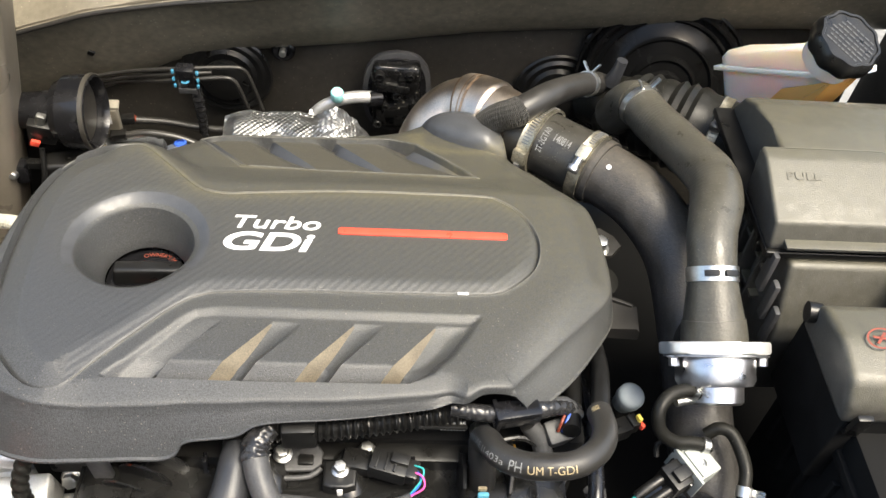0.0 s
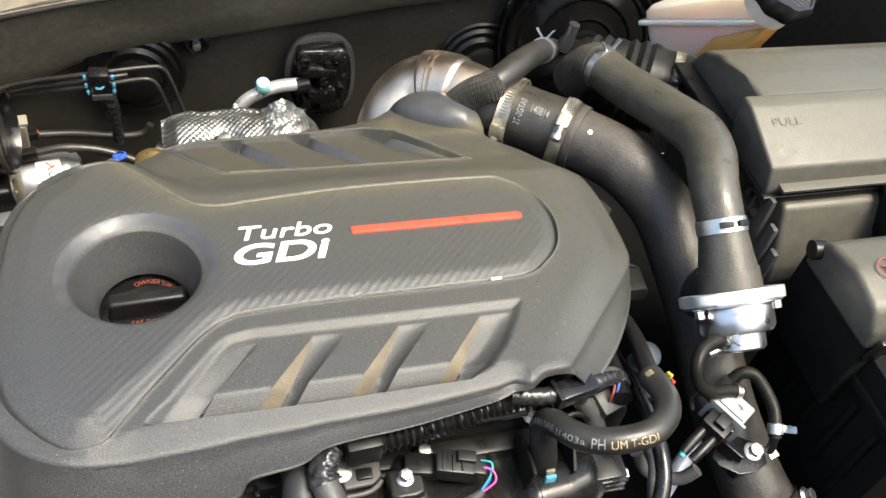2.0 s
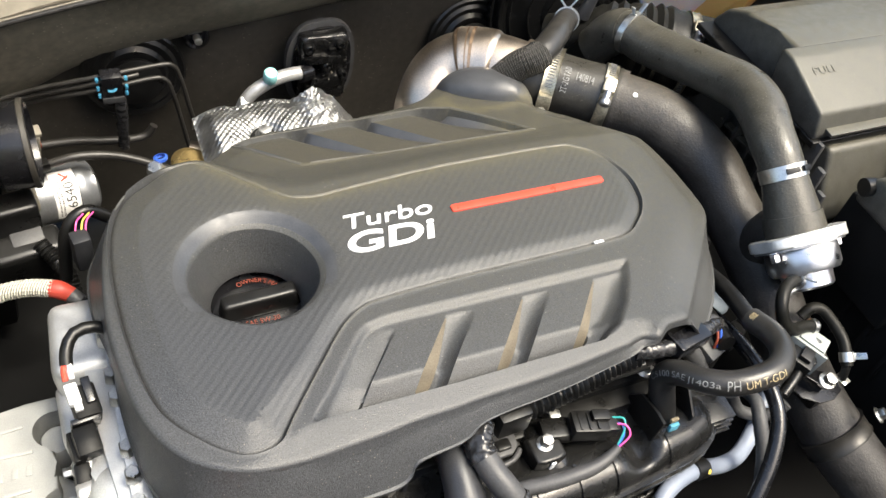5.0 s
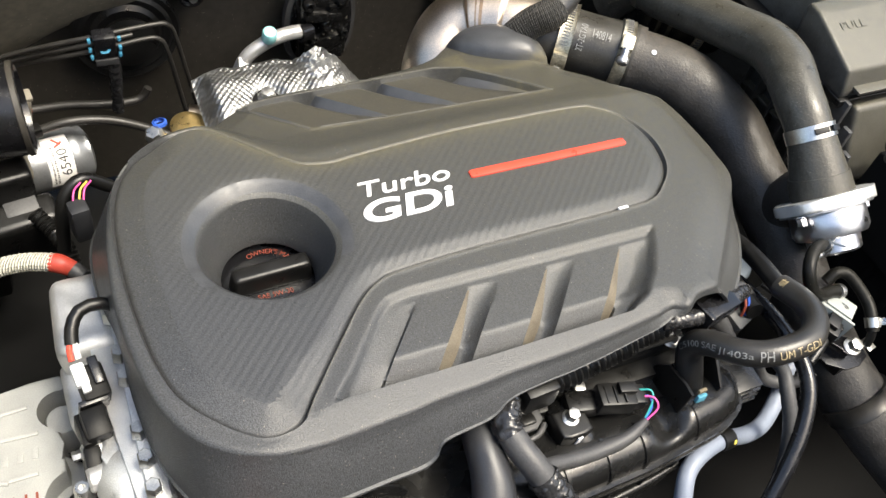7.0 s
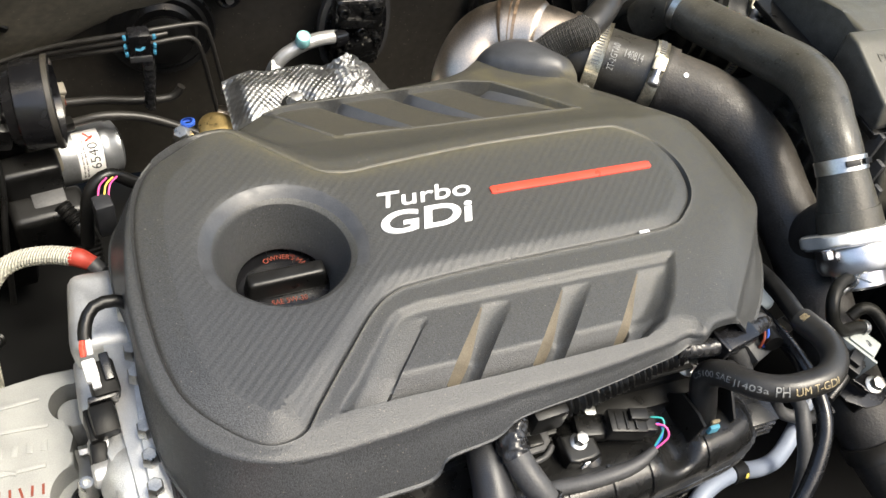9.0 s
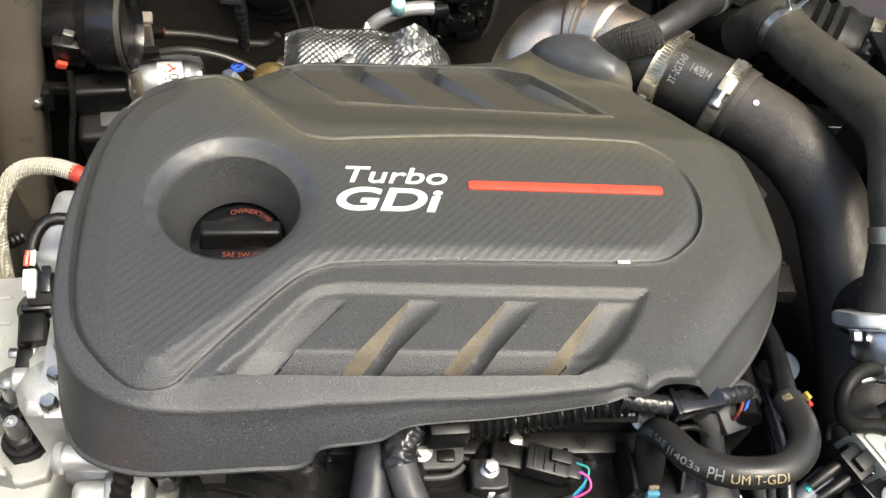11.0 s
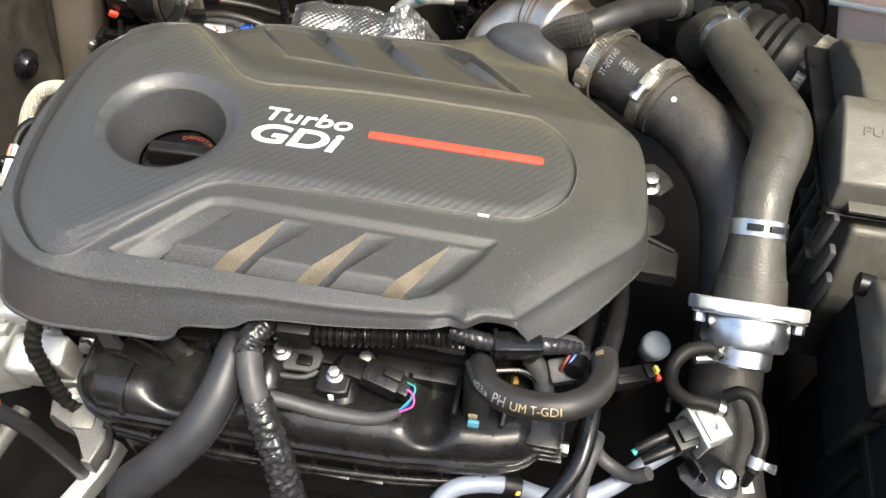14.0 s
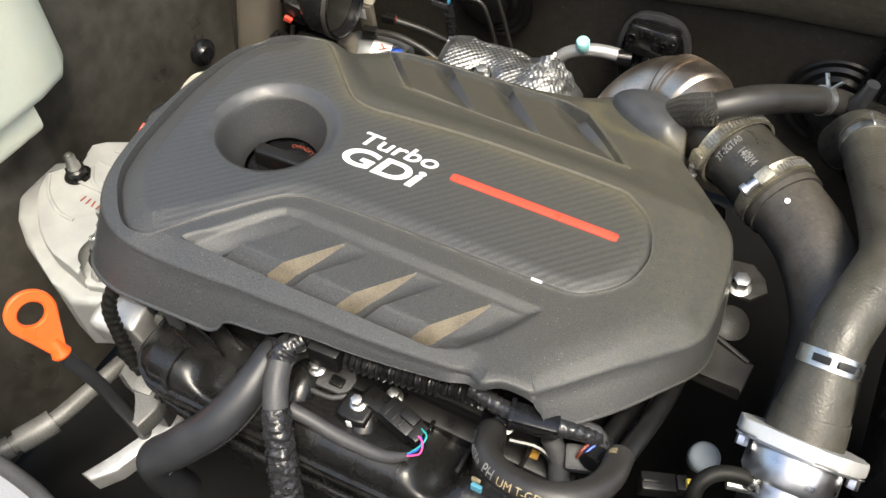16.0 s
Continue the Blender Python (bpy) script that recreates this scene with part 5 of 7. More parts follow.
for k in range(7):
    y = 0.020 - k * 0.0062
    w = math.sqrt(max(0, 0.029**2 - y * y))
    bars = []
    x = -w
    while x < w - 0.006:
        step = random.uniform(0.003, 0.008)
        bars.append(box((0, 0, 0), (step, 0.0022, 0.0003), bevel=0, m=cm @ pose(x + step / 2, y, 0)))
        x += step + 0.0018
    part("print_bar", join(*bars), TAPEGREY, screw_cap, "worn rows of print bars")
SERVO = mat("black_servo_enamel", (0.006, 0.006, 0.006), 0.20, var=0.3, scale=40, bump=0.05, spec=0.16)
servo = thing("brake_servo", "glossy black round brake servo with pressed rings", "brake servo")
part("drum", lathe([(0.125, -0.05), (0.130, -0.02), (0.128, 0.0), (0.120, 0.012), (0.116, 0.012), (0.112, 0.008), (0.106, 0.006), (0.102, 0.010), (0.098, 0.006), (0.078, 0.012), (0.074, 0.017), (0.070, 0.014), (0.052, 0.018), (0.046, 0.027), (0.042, 0.024), (0.030, 0.026), (0.026, 0.033), (0.018, 0.034), (0, 0.034)], (0.462, 0.520, -0.185), (-0.15, -1, 0.25), 96), SERVO, servo)
part("ring", lathe([(0.129, 0.001), (0.1325, 0.002), (0.1325, 0.006), (0.129, 0.007)], (0.462, 0.520, -0.185), (-0.15, -1, 0.25), 64), SERVO, servo, "rolled seam")

# ---- firewall fittings ----
expansion = thing("expansion_valve", "glossy black expansion valve block on an oval seal", "valve")
oval = [(0.053 * math.copysign(abs(math.cos(a)) ** 0.7, math.cos(a)), 0.075 * math.copysign(abs(math.sin(a)) ** 0.8, math.sin(a))) for a in np.linspace(0, 2 * math.pi, 40, endpoint=False)]
em = Matrix.Translation((0.055, 0.536, -0.235)) @ pose(0, 0, 0, 90, 0, 2)
part("seal", slab(oval, 0.0, 0.010, em, 0.003), TAPEGREY, expansion, "oval foam seal")
part("seal", slab([(x * 0.86, y * 0.88) for x, y in oval], 0.008, 0.014, em, 0.002), GLOSSY, expansion)
SPATTER = mat("mud_flecked_black_plastic", (0.007, 0.007, 0.007), 0.22, var=0.4, scale=70, fine=160, bump=0.7, specks=2.2, speck_scale=150)
block = box((0.054, 0.522, -0.230), (0.074, 0.034, 0.116), bevel=0.012, segments=4)
bmesh.ops.subdivide_edges(block, edges=block.edges[:], cuts=3, use_grid_fill=True)
for v in block.verts:
    v.co += 0.0035 * noise.noise_vector(v.co * 42)
part("block", block, SPATTER, expansion)
for dx, dz, r in ((-0.024, 0.044, 0.009), (0.022, 0.046, 0.007), (-0.026, -0.046, 0.008), (0.028, -0.006, 0.007), (0.004, 0.010, 0.010), (-0.014, -0.012, 0.007)):
    part("nut", lathe([(0, 0), (r, 0), (r, 0.006), (r * 0.7, 0.010), (r * 0.45, 0.010), (r * 0.45, 0.007), (0, 0.007)], (0.052 + dx, 0.505, -0.230 + dz), (0.05, -1, 0.1), 14), SPATTER, expansion)
for dx, dz, w, h in ((-0.018, 0.030, 0.026, 0.010), (0.016, 0.034, 0.022, 0.016), (0.014, -0.038, 0.030, 0.018), (-0.020, -0.030, 0.016, 0.022)):
    part("boss", box((0.052 + dx, 0.5010, -0.230 + dz), (w, 0.008, h), bevel=0.003), SPATTER, expansion)
part("step", box((0.050, 0.505, -0.205), (0.052, 0.020, 0.016), (0, 6, 0), 0.005), SPATTER, expansion)
part("step", box((0.055, 0.505, -0.250), (0.044, 0.018, 0.024), (0, -8, 0), 0.006), SPATTER, expansion)
part("union", tube(Line([(0.030, 0.50, -0.225), (0.012, 0.492, -0.222)], 0.012), 18), GLOSSY, expansion)
ac_line = thing("refrigerant_pipe", "bare aluminium refrigerant pipe with a pale cyan service cap", "pipe")
acl = Line([(0.022, 0.497, -0.222), (-0.008, 0.488, -0.216), (-0.040, 0.482, -0.222), (-0.068, 0.480, -0.245), (-0.085, 0.478, -0.300)], 0.0095)
part("pipe", tube(acl, 18), ALU, ac_line)
part("port", lathe([(0, 0), (0.008, 0), (0.008, 0.014), (0, 0.014)], (-0.034, 0.482, -0.222), (0, -0.3, 1), 18), ALU, ac_line)
part("cap", lathe([(0, 0), (0.0092, 0), (0.0100, 0.002), (0.0100, 0.014), (0.0085, 0.017), (0, 0.018)], (-0.034, 0.479, -0.213), (0, -0.3, 1), 24), CYAN, ac_line, "pale cyan service cap")
part("bracket", box((-0.072, 0.470, -0.245), (0.014, 0.022, 0.008), (30, 20, 0), 0.001), ALU, ac_line)


def plug(place, name="grommet", r=0.020):
    ob = thing(name, "glossy black rubber grommet in the firewall", "grommet", "firewall grommets")
    part("collar", lathe([(r, 0), (r, 0.004), (r * 0.8, 0.008), (r * 0.62, 0.004), (0, 0.004)], place, (0, -1, 0.1), 28), GLOSSY, ob)
    part("stud", lathe([(0, 0), (r * 0.3, 0), (r * 0.3, 0.016), (0, 0.018)], place, (0, -1, 0.1), 14), STEEL, ob, "bright threaded stud")
    return ob


plug((-0.119, 0.545, -0.176), r=0.018)
plug((0.356, 0.556, -0.140), r=0.017)
port = thing("bulkhead_grommet", "black ribbed rubber grommet round the bulkhead opening", "grommet")
part("grommet", lathe([(0.070, 0), (0.067, 0.003), (0.060, 0.0015), (0.055, 0.005), (0.046, 0.002), (0.041, 0.008), (0.03, 0.006), (0, 0.008)], (-0.207, 0.536, -0.220), (0, -1, 0.02), 44), BLACK, port)
part("plug", lathe([(0, 0.01), (0.034, 0.012), (0.036, 0.020), (0.020, 0.026), (0, 0.026)], (-0.207, 0.536, -0.220), (0, -1, 0.02), 32), BLACK, port)
port2 = thing("bulkhead_grommet", "black ribbed rubber grommet round the bulkhead opening", "grommet")
part("grommet", lathe([(0.070, 0), (0.067, 0.003), (0.060, 0.0015), (0.055, 0.005), (0.046, 0.002), (0.041, 0.008), (0.03, 0.006), (0, 0.008)], (0.312, 0.556, -0.243), (0, -1, 0.1), 44), BLACK, port2)
part("plug", lathe([(0, 0.01), (0.034, 0.012), (0.036, 0.020), (0.020, 0.026), (0, 0.026)], (0.312, 0.556, -0.243), (0, -1, 0.1), 32), BLACK, port2)
FUEL = [
    [(-0.430, 0.478, -0.206), (-0.348, 0.474, -0.180), (-0.259, 0.450, -0.151), (-0.184, 0.458, -0.150), (-0.166, 0.460, -0.155), (-0.158, 0.464, -0.176), (-0.146, 0.474, -0.24), (-0.13, 0.485, -0.33)],
    [(-0.430, 0.480, -0.214), (-0.348, 0.476, -0.190), (-0.259, 0.448, -0.159), (-0.210, 0.452, -0.156)],
    [(-0.430, 0.483, -0.224), (-0.348, 0.480, -0.201), (-0.259, 0.446, -0.168), (-0.198, 0.446, -0.160), (-0.180, 0.447, -0.164), (-0.172, 0.450, -0.184), (-0.162, 0.460, -0.24), (-0.148, 0.470, -0.33)],
]
for way in FUEL:
    fuel = thing("fuel_line", "thin dull steel fuel line along the firewall", "pipe", "fuel lines")
    part("line", tube(Line(way, 0.0030, 0.004), 12), LINES, fuel)
clip = thing("pipe_clip", "black plastic pipe clip with blue paint marks", "clip")
part("clip", box((-0.244, 0.444, -0.158), (0.026, 0.018, 0.036), (10, 0, 0), 0.004), GLOSSY, clip)
for dx, dz in ((-0.021, 0.012), (-0.021, -0.004), (-0.020, -0.018), (0.021, 0.010), (0.021, -0.006), (0.020, -0.018)):
    part("paint_mark", box((-0.244 + dx * 0.8, 0.4375, -0.156 + dz * 0.8), (0.004, 0.005, 0.006), bevel=0.0015), BLUEMARK, clip, "dark blue paint dab")
part("paint_mark", letters("5", 0.020, 0.012, 0.0008, m=pose(-0.250, 0.4335, -0.164, 60, 0, 0)), BLUEMARK, clip, "dark blue brush mark")
part("stem", tube(Line([(-0.240, 0.450, -0.172), (-0.236, 0.454, -0.200), (-0.236, 0.460, -0.235), (-0.238, 0.468, -0.285)], [0.008, 0.0085, 0.0075, 0.007], 0.002), 18, ripple=lambda s, a: 0.0016 * noise.noise(Vector((s * 170, 2 * math.cos(a), 2 * math.sin(a))))), TAPE, clip, "taped lead hanging from the clip")
part("tag", box((-0.244, 0.4395, -0.181), (0.026, 0.003, 0.010), (10, 0, 0), 0.001), TAPEGREY, clip, "dusty grey tape tag")

# ---- heat shield ----
shield = thing("heat_shield", "crinkled embossed aluminium heat shield over the exhaust side", "heat shield")
bm = bmesh.new()
nx, ny = 96, 40
grid = []
for j in range(ny + 1):
    v = j / ny
    row = []
    for i in range(nx + 1):
        uu = i / nx
        x = -0.170 + 0.190 * uu
        back = float(np.interp(uu, [0, 0.2, 0.50, 0.62, 0.78, 0.90, 1.0], [-0.134, -0.124, -0.122, -0.130, -0.117, -0.136, -0.165]))
        front = float(np.interp(uu, [0, 0.1, 0.5, 0.85, 1.0], [-0.150, -0.138, -0.132, -0.140, -0.160]))
        y = 0.238 + 0.096 * v
        z = front + (back - front) * float(smooth01(v)) + 0.019 * math.sin(math.pi * v) * float(smooth01(uu / 0.1))
        crumple = float(smooth01((uu - 0.60) / 0.12)) * float(smooth01((v - 0.25) / 0.4))
        fold = abs(((v * 9 + 1.4 * math.sin(uu * 11) + 0.7 * noise.noise(Vector((uu * 9, v * 5, 1)))) % 1.0) - 0.5) * 2
        z += crumple * (0.0075 * fold - 0.003) + 0.0016 * noise.noise(Vector((x * 55, y * 55, 0)))
        rim_fold = float(smooth01((v - 0.86) / 0.06))
        z += rim_fold * 0.0025 - 0.022 * float(smooth01((v - 0.95) / 0.05))
        hole = math.hypot(x + 0.098, y - 0.277)
        z -= 0.004 * math.exp(-((hole / 0.016) ** 4)) + 0.014 * math.exp(-((hole / 0.042) ** 2))
        row.append(bm.verts.new((x, y + 0.006 * noise.noise(Vector((uu * 6, 3.3, 0))) * v, z)))
    grid.append(row)
for j in range(ny):
    for i in range(nx):
        bm.faces.new((grid[j][i], grid[j][i + 1], grid[j + 1][i + 1], grid[j + 1][i]))
bmesh.ops.solidify(bm, geom=bm.faces[:], thickness=0.0008)
part("foil", bm, FOIL, shield)
# a black ring puts the darkness of the bolt opening into colour
part("washer", lathe([(0.010, 0), (0.018, 0), (0.018, 0.002), (0.010, 0.002)], (-0.098, 0.277, -0.1280), (0, -0.1, 1), 28), BLACK, shield, "black ring standing in for the dark opening round the bolt")
bolt((-0.098, 0.277, -0.1270), (0, -0.1, 1), 0.0135, "bolt", "bright hex bolt holding the heat shield")
gold = thing("oxygen_sensor_boss", "yellow zinc fitting beside the heat shield", "fitting")
part("boss", lathe([(0, 0), (0.018, 0), (0.0205, 0.004), (0.0205, 0.010), (0.017, 0.0135), (0.012, 0.0145), (0, 0.0145)], (-0.184, 0.288, -0.168), (0.05, -0.1, 1), 36), BRASS, gold)
part("nut", lathe([(0, 0), (0.010, 0), (0.010, 0.016), (0.007, 0.020), (0, 0.020)], (-0.222, 0.262, -0.148), (-0.3, -0.3, 1), 6), STEEL, gold)
part("collar", lathe([(0.0055, 0), (0.0078, 0.001), (0.0078, 0.004), (0.0055, 0.005)], (-0.217, 0.270, -0.134), (-0.1, 0.2, 1), 20), BLUEWIRE, gold, "blue plastic collar")
part("stub", tube(Line([(-0.150, 0.30, -0.19), (-0.166, 0.306, -0.172), (-0.178, 0.31, -0.17)], 0.016), 20), WARMSTEEL, gold, "stained steel stub behind the boss")

# ---- vacuum pump on the timing side ----
actuator = thing("vacuum_pump_motor", "grey metal pump motor with a white printed label", "motor")
ma = Vector((0.95, 0.20, -0.08)).normalized()
m0 = Vector((-0.378, 0.396, -0.288))
part("case", lathe([(0, 0), (0.034, 0), (0.036, 0.004), (0.036, 0.078), (0.033, 0.082), (0.033, 0.090), (0.026, 0.094), (0, 0.094)], m0, ma, 40), MOTOR, actuator)
part("end_cap", lathe([(0.0362, 0.066), (0.0372, 0.068), (0.0372, 0.076), (0.0362, 0.078)], m0, ma, 40), MOTOR, actuator)
lm = Matrix.Translation(m0) @ frame_of(ma)
lab = bmesh.new()
g = [[lab.verts.new(lm @ Vector((0.0365 * math.cos(a), 0.0365 * math.sin(a), h))) for h in (0.036, 0.076)] for a in np.linspace(1.55, 3.45, 18)]
for a, b in zip(g, g[1:]):
    lab.faces.new((a[0], b[0], b[1], a[1]))
paper = part("label", lab, PAPER, actuator, "white paper label with black bars")


def on_drum(bm, h0, a0, r):
    """Lays words round the motor: x runs round it upwards, y towards its root."""
    for v in bm.verts:
        a = a0 - v.co.x / r
        v.co = lm @ Vector((r * math.cos(a), r * math.sin(a), h0 - v.co.y))
    return bm


part("number", on_drum(letters("6540", 0.012, 0.034), 0.061, 3.00, 0.0369), INK, paper, "large black printed figures")
for k, (h, w) in enumerate(((0.0455, 0.050), (0.0415, 0.036), (0.0725, 0.050), (0.0680, 0.030))):
    bar = bmesh.new()
    for q in range(16):
        x0 = w * q / 16
        bar.faces.new([bar.verts.new(c) for c in ((x0, 0, 0), (x0 + w / (22 + 9 * (q % 3)), 0, 0), (x0 + w / (22 + 9 * (q % 3)), 0.0020, 0), (x0, 0.0020, 0))])
    part("print_bar", on_drum(bar, h, 3.3, 0.0369), INK, paper, "row of black print bars")
part("check_mark", on_drum(join(box((0.040, 0.008, 0), (0.0025, 0.012, 0.0001), (0, 0, 30), 0), box((0.044, 0.009, 0), (0.0025, 0.012, 0.0001), (0, 0, -50), 0)), 0.062, 3.00, 0.0372), RED, paper, "red ink check mark")
pump = thing("vacuum_pump", "black round pump housing with dusty rim behind the motor", "pump")
pc, pa = (-0.352, 0.346, -0.150), (0.998, -0.02, 0.05)
part("housing", lathe([(0, -0.09), (0.024, -0.09), (0.028, -0.045), (0.040, -0.040), (0.044, -0.030), (0.048, -0.028), (0.050, 0.002), (0.050, 0.008), (0.046, 0.010), (0.043, 0.000), (0.043, -0.008), (0, -0.010)], pc, pa, 48), GLOSSY, pump)
part("face_plate", lathe([(0, -0.0095), (0.042, -0.0075), (0.042, -0.0065), (0.020, -0.005), (0, -0.004)], pc, pa, 40), BODY, pump, "dusty recessed face")
part("rim", lathe([(0.0495, 0.002), (0.0512, 0.003), (0.0512, 0.008), (0.0495, 0.009)], pc, pa, 48), BODY, pump)
for k, dz in enumerate((0.018, -0.004, -0.024)):
    part("clip", box((-0.428, 0.345, -0.165 + dz), (0.022, 0.012, 0.007), (0, 0, 12), 0.002), STEEL, pump, "bright spring clip")
bracket = thing("pump_bracket", "dusty beige cast bracket of the pump", "bracket")
part("plate", box((-0.350, 0.408, -0.214), (0.022, 0.012, 0.058), (14, 4, 8), 0.003, 3), BEIGE, bracket)
part("top_flange", box((-0.346, 0.404, -0.184), (0.024, 0.016, 0.006), (10, 4, 8), 0.002), BEIGE, bracket)
part("pad", box((-0.354, 0.4005, -0.206), (0.013, 0.004, 0.024), (14, 4, 8), 0.002), PAPER, bracket, "pale wiped patch")
part("foot", box((-0.372, 0.374, -0.262), (0.036, 0.030, 0.060), (10, -4, 8), 0.010, 4), BEIGE, bracket, "dirty cast foot on the motor")
for k in range(5):
    part("stud", lathe(solid(0.0028, 0.0024, 0.005, 0.0006), (-0.384 + 0.006 * k, 0.356 - 0.001 * k, -0.252 - 0.004 * (k % 3)), (0, -0.8, 0.5), 8), STEEL, bracket)
for x, y, z in ((-0.352, 0.470, -0.264), (-0.344, 0.402, -0.238)):
    part("connector", box((x, y, z), (0.022, 0.014, 0.013), (0, 0, 12), 0.002), BLACK, bracket, "black hose connector")
    part("collar", box((x + 0.012, y + 0.002, z), (0.002, 0.009, 0.008), (0, 0, 12), 0.001), REDTEXT, bracket, "dull red collar")
for pts in ([(-0.344, 0.472, -0.266), (-0.298, 0.484, -0.278), (-0.262, 0.488, -0.288), (-0.226, 0.488, -0.292), (-0.204, 0.490, -0.290), (-0.194, 0.491, -0.276)], [(-0.336, 0.403, -0.238), (-0.306, 0.404, -0.233), (-0.278, 0.405, -0.236), (-0.250, 0.405, -0.244), (-0.22, 0.40, -0.256), (-0.18, 0.39, -0.275)]):
    vac = thing("vacuum_hose", "thin black rubber vacuum hose beside the pump", "hose", "pump hoses")
    part("hose", tube(Line(pts, 0.0055), 14), HOSE, vac)
side_plug = thing("wiring_plug", "black plug with red lock and clipped loom by the pump", "connector")
part("plug", box((-0.410, 0.325, -0.165), (0.036, 0.026, 0.036), (10, 10, 0), 0.006), BLACK, side_plug)
part("lock", box((-0.419, 0.309, -0.176), (0.012, 0.006, 0.009), (10, 30, 20), 0.002), RED, side_plug, "red locking tab")
part("lead", tube(Line([(-0.413, 0.310, -0.186), (-0.414, 0.295, -0.22), (-0.424, 0.272, -0.28), (-0.436, 0.26, -0.38)], 0.0036), 12), BLACK, side_plug)
part("clip", box((-0.408, 0.318, -0.148), (0.012, 0.010, 0.026), (0, 20, 0), 0.002), STEEL, side_plug, "bright zinc clip")
# black boxes added for both the plastic clutter and the shade in this gap
shroud = thing("wiring_shroud", "dirty black plastic boxes filling the shaded gap between pump and inner wing", "wiring cover")
part("shell", box((-0.386, 0.320, -0.235), (0.064, 0.034, 0.056), (6, 0, 8), 0.008, 3), BLACK, shroud)
part("shell", box((-0.376, 0.298, -0.290), (0.080, 0.040, 0.080), (10, 0, 8), 0.010, 3), BLACK, shroud)
part("lid", box((-0.372, 0.300, -0.252), (0.036, 0.022, 0.010), (20, 0, 8), 0.003), TAPEGREY, shroud)
part("arm", box((-0.440, 0.312, -0.216), (0.060, 0.012, 0.012), (0, 8, 8), 0.003), BLACK, shroud)
part("holder", box((-0.448, 0.300, -0.220), (0.022, 0.018, 0.030), (0, 0, 8), 0.004), GLOSSY, shroud)
part("pin", lathe(solid(0.006, 0.005, 0.010, 0.001), (-0.450, 0.290, -0.216), (0, -1, 0.4), 14), STEEL, shroud, "bright pin")
part("backing", box((-0.455, 0.385, -0.330), (0.110, 0.050, 0.300), (0, 6, 0), 0.010), DARK, shroud)
part("conduit", tube(Line([(-0.360, 0.286, -0.250), (-0.345, 0.262, -0.262), (-0.336, 0.235, -0.262), (-0.335, 0.21, -0.29)], 0.009, 0.0015), 16, ripple=lambda s, a: 0.001 * math.sin(s * 1500)), BLACK, shroud, "black corrugated conduit")

# ---- inner wing ----
pillar = thing("wing_pillar", "dusty painted steel pillar on the inner wing", "body panel", kind="structure")
part("pillar", box((-0.466, 0.322, -0.16), (0.052, 0.09, 0.56), (0, 11, 6), 0.022, 4), BODYLIGHT, pillar)
part("flange", box((-0.500, 0.345, -0.18), (0.03, 0.10, 0.50), (0, 11, 6), 0.010, 3), BODY, pillar, "dark inner flange")
wing_plug = thing("push_plug", "black push plug in the inner wing", "plug")
part("plug", lathe([(0.020, 0), (0.020, 0.004), (0.014, 0.006), (0.010, 0.012), (0, 0.013)], (-0.505, 0.214, -0.196), (1, -0.2, 0.1), 20), GLOSSY, wing_plug)
washer = thing("washer_tank", "milky translucent coolant tank on the inner wing", "reservoir")
part("tank", slab([(-0.545, -0.16), (-0.47, -0.155), (-0.465, -0.06), (-0.470, -0.022), (-0.490, 0.0), (-0.545, 0.005)], -0.045, 0.14, None, 0.018, 4), WASHTANK, washer)
part("foot", slab([(-0.54, -0.15), (-0.48, -0.15), (-0.475, -0.07), (-0.54, -0.05)], -0.085, -0.035, None, 0.016, 4), WASHTANK, washer, "narrow lower chamber")
conduit = thing("conduit", "black corrugated conduit along the inner wing", "conduit")
part("conduit", tube(Line([(-0.49, -0.09, -0.21), (-0.475, 0.0, -0.195), (-0.455, 0.06, -0.20), (-0.43, 0.10, -0.22)], 0.007, 0.002), 14, ripple=lambda s, a: 0.0009 * math.sin(s * 2100)), BLACK, conduit)

# ---- timing end: castings, mount, studs ----
casting = thing("timing_cover", "bare cast aluminium timing cover with bolt bosses beside the engine cover", "engine casting")
part("face", slab([(-0.326, -0.160), (-0.30, -0.160), (-0.290, 0.05), (-0.330, 0.05), (-0.334, -0.03), (-0.330, -0.10)], -0.34, -0.085, None, 0.005), ALU, casting)
part("cam_cover", box((-0.330, 0.018, -0.112), (0.052, 0.080, 0.062), (0, -4, -4), 0.014, 4), ALU, casting, "rounded cam carrier end")
part("shelf", box((-0.345, -0.035, -0.135), (0.030, 0.060, 0.040), (0, -4, 0), 0.008, 3), ALU, casting)
part("boss", lathe([(0, -0.06), (0.027, -0.06), (0.029, -0.012), (0.029, 0.030), (0.026, 0.042), (0.018, 0.050), (0, 0.053)], (-0.3215, -0.126, -0.140), (-0.06, -0.05, 1), 48), ALU, casting, "rounded bright chain case boss")
part("lug", lathe(solid(0.0095, 0.009, 0.022, 0.002), (-0.333, -0.097, -0.104), (-1, -0.05, 0.05), 22), ALU, casting, "bolt lug")
bolt((-0.355, -0.0975, -0.103), (-1, -0.05, 0.05), 0.0075, "bolt", "small zinc bolt in the timing cover lug", tall=0.9)
part("barrel", slab([(-0.340, -0.086), (-0.343, -0.110), (-0.343, -0.140), (-0.338, -0.156), (-0.298, -0.156), (-0.298, -0.086)], -0.300, -0.092, None, 0.009, 4), ALU, casting, "rounded front of the chain case")
part("lug", lathe(solid(0.0105, 0.010, 0.018, 0.002), (-0.338, -0.119, -0.106), (-1, -0.05, 0.05), 22), ALU, casting, "bolt lug")
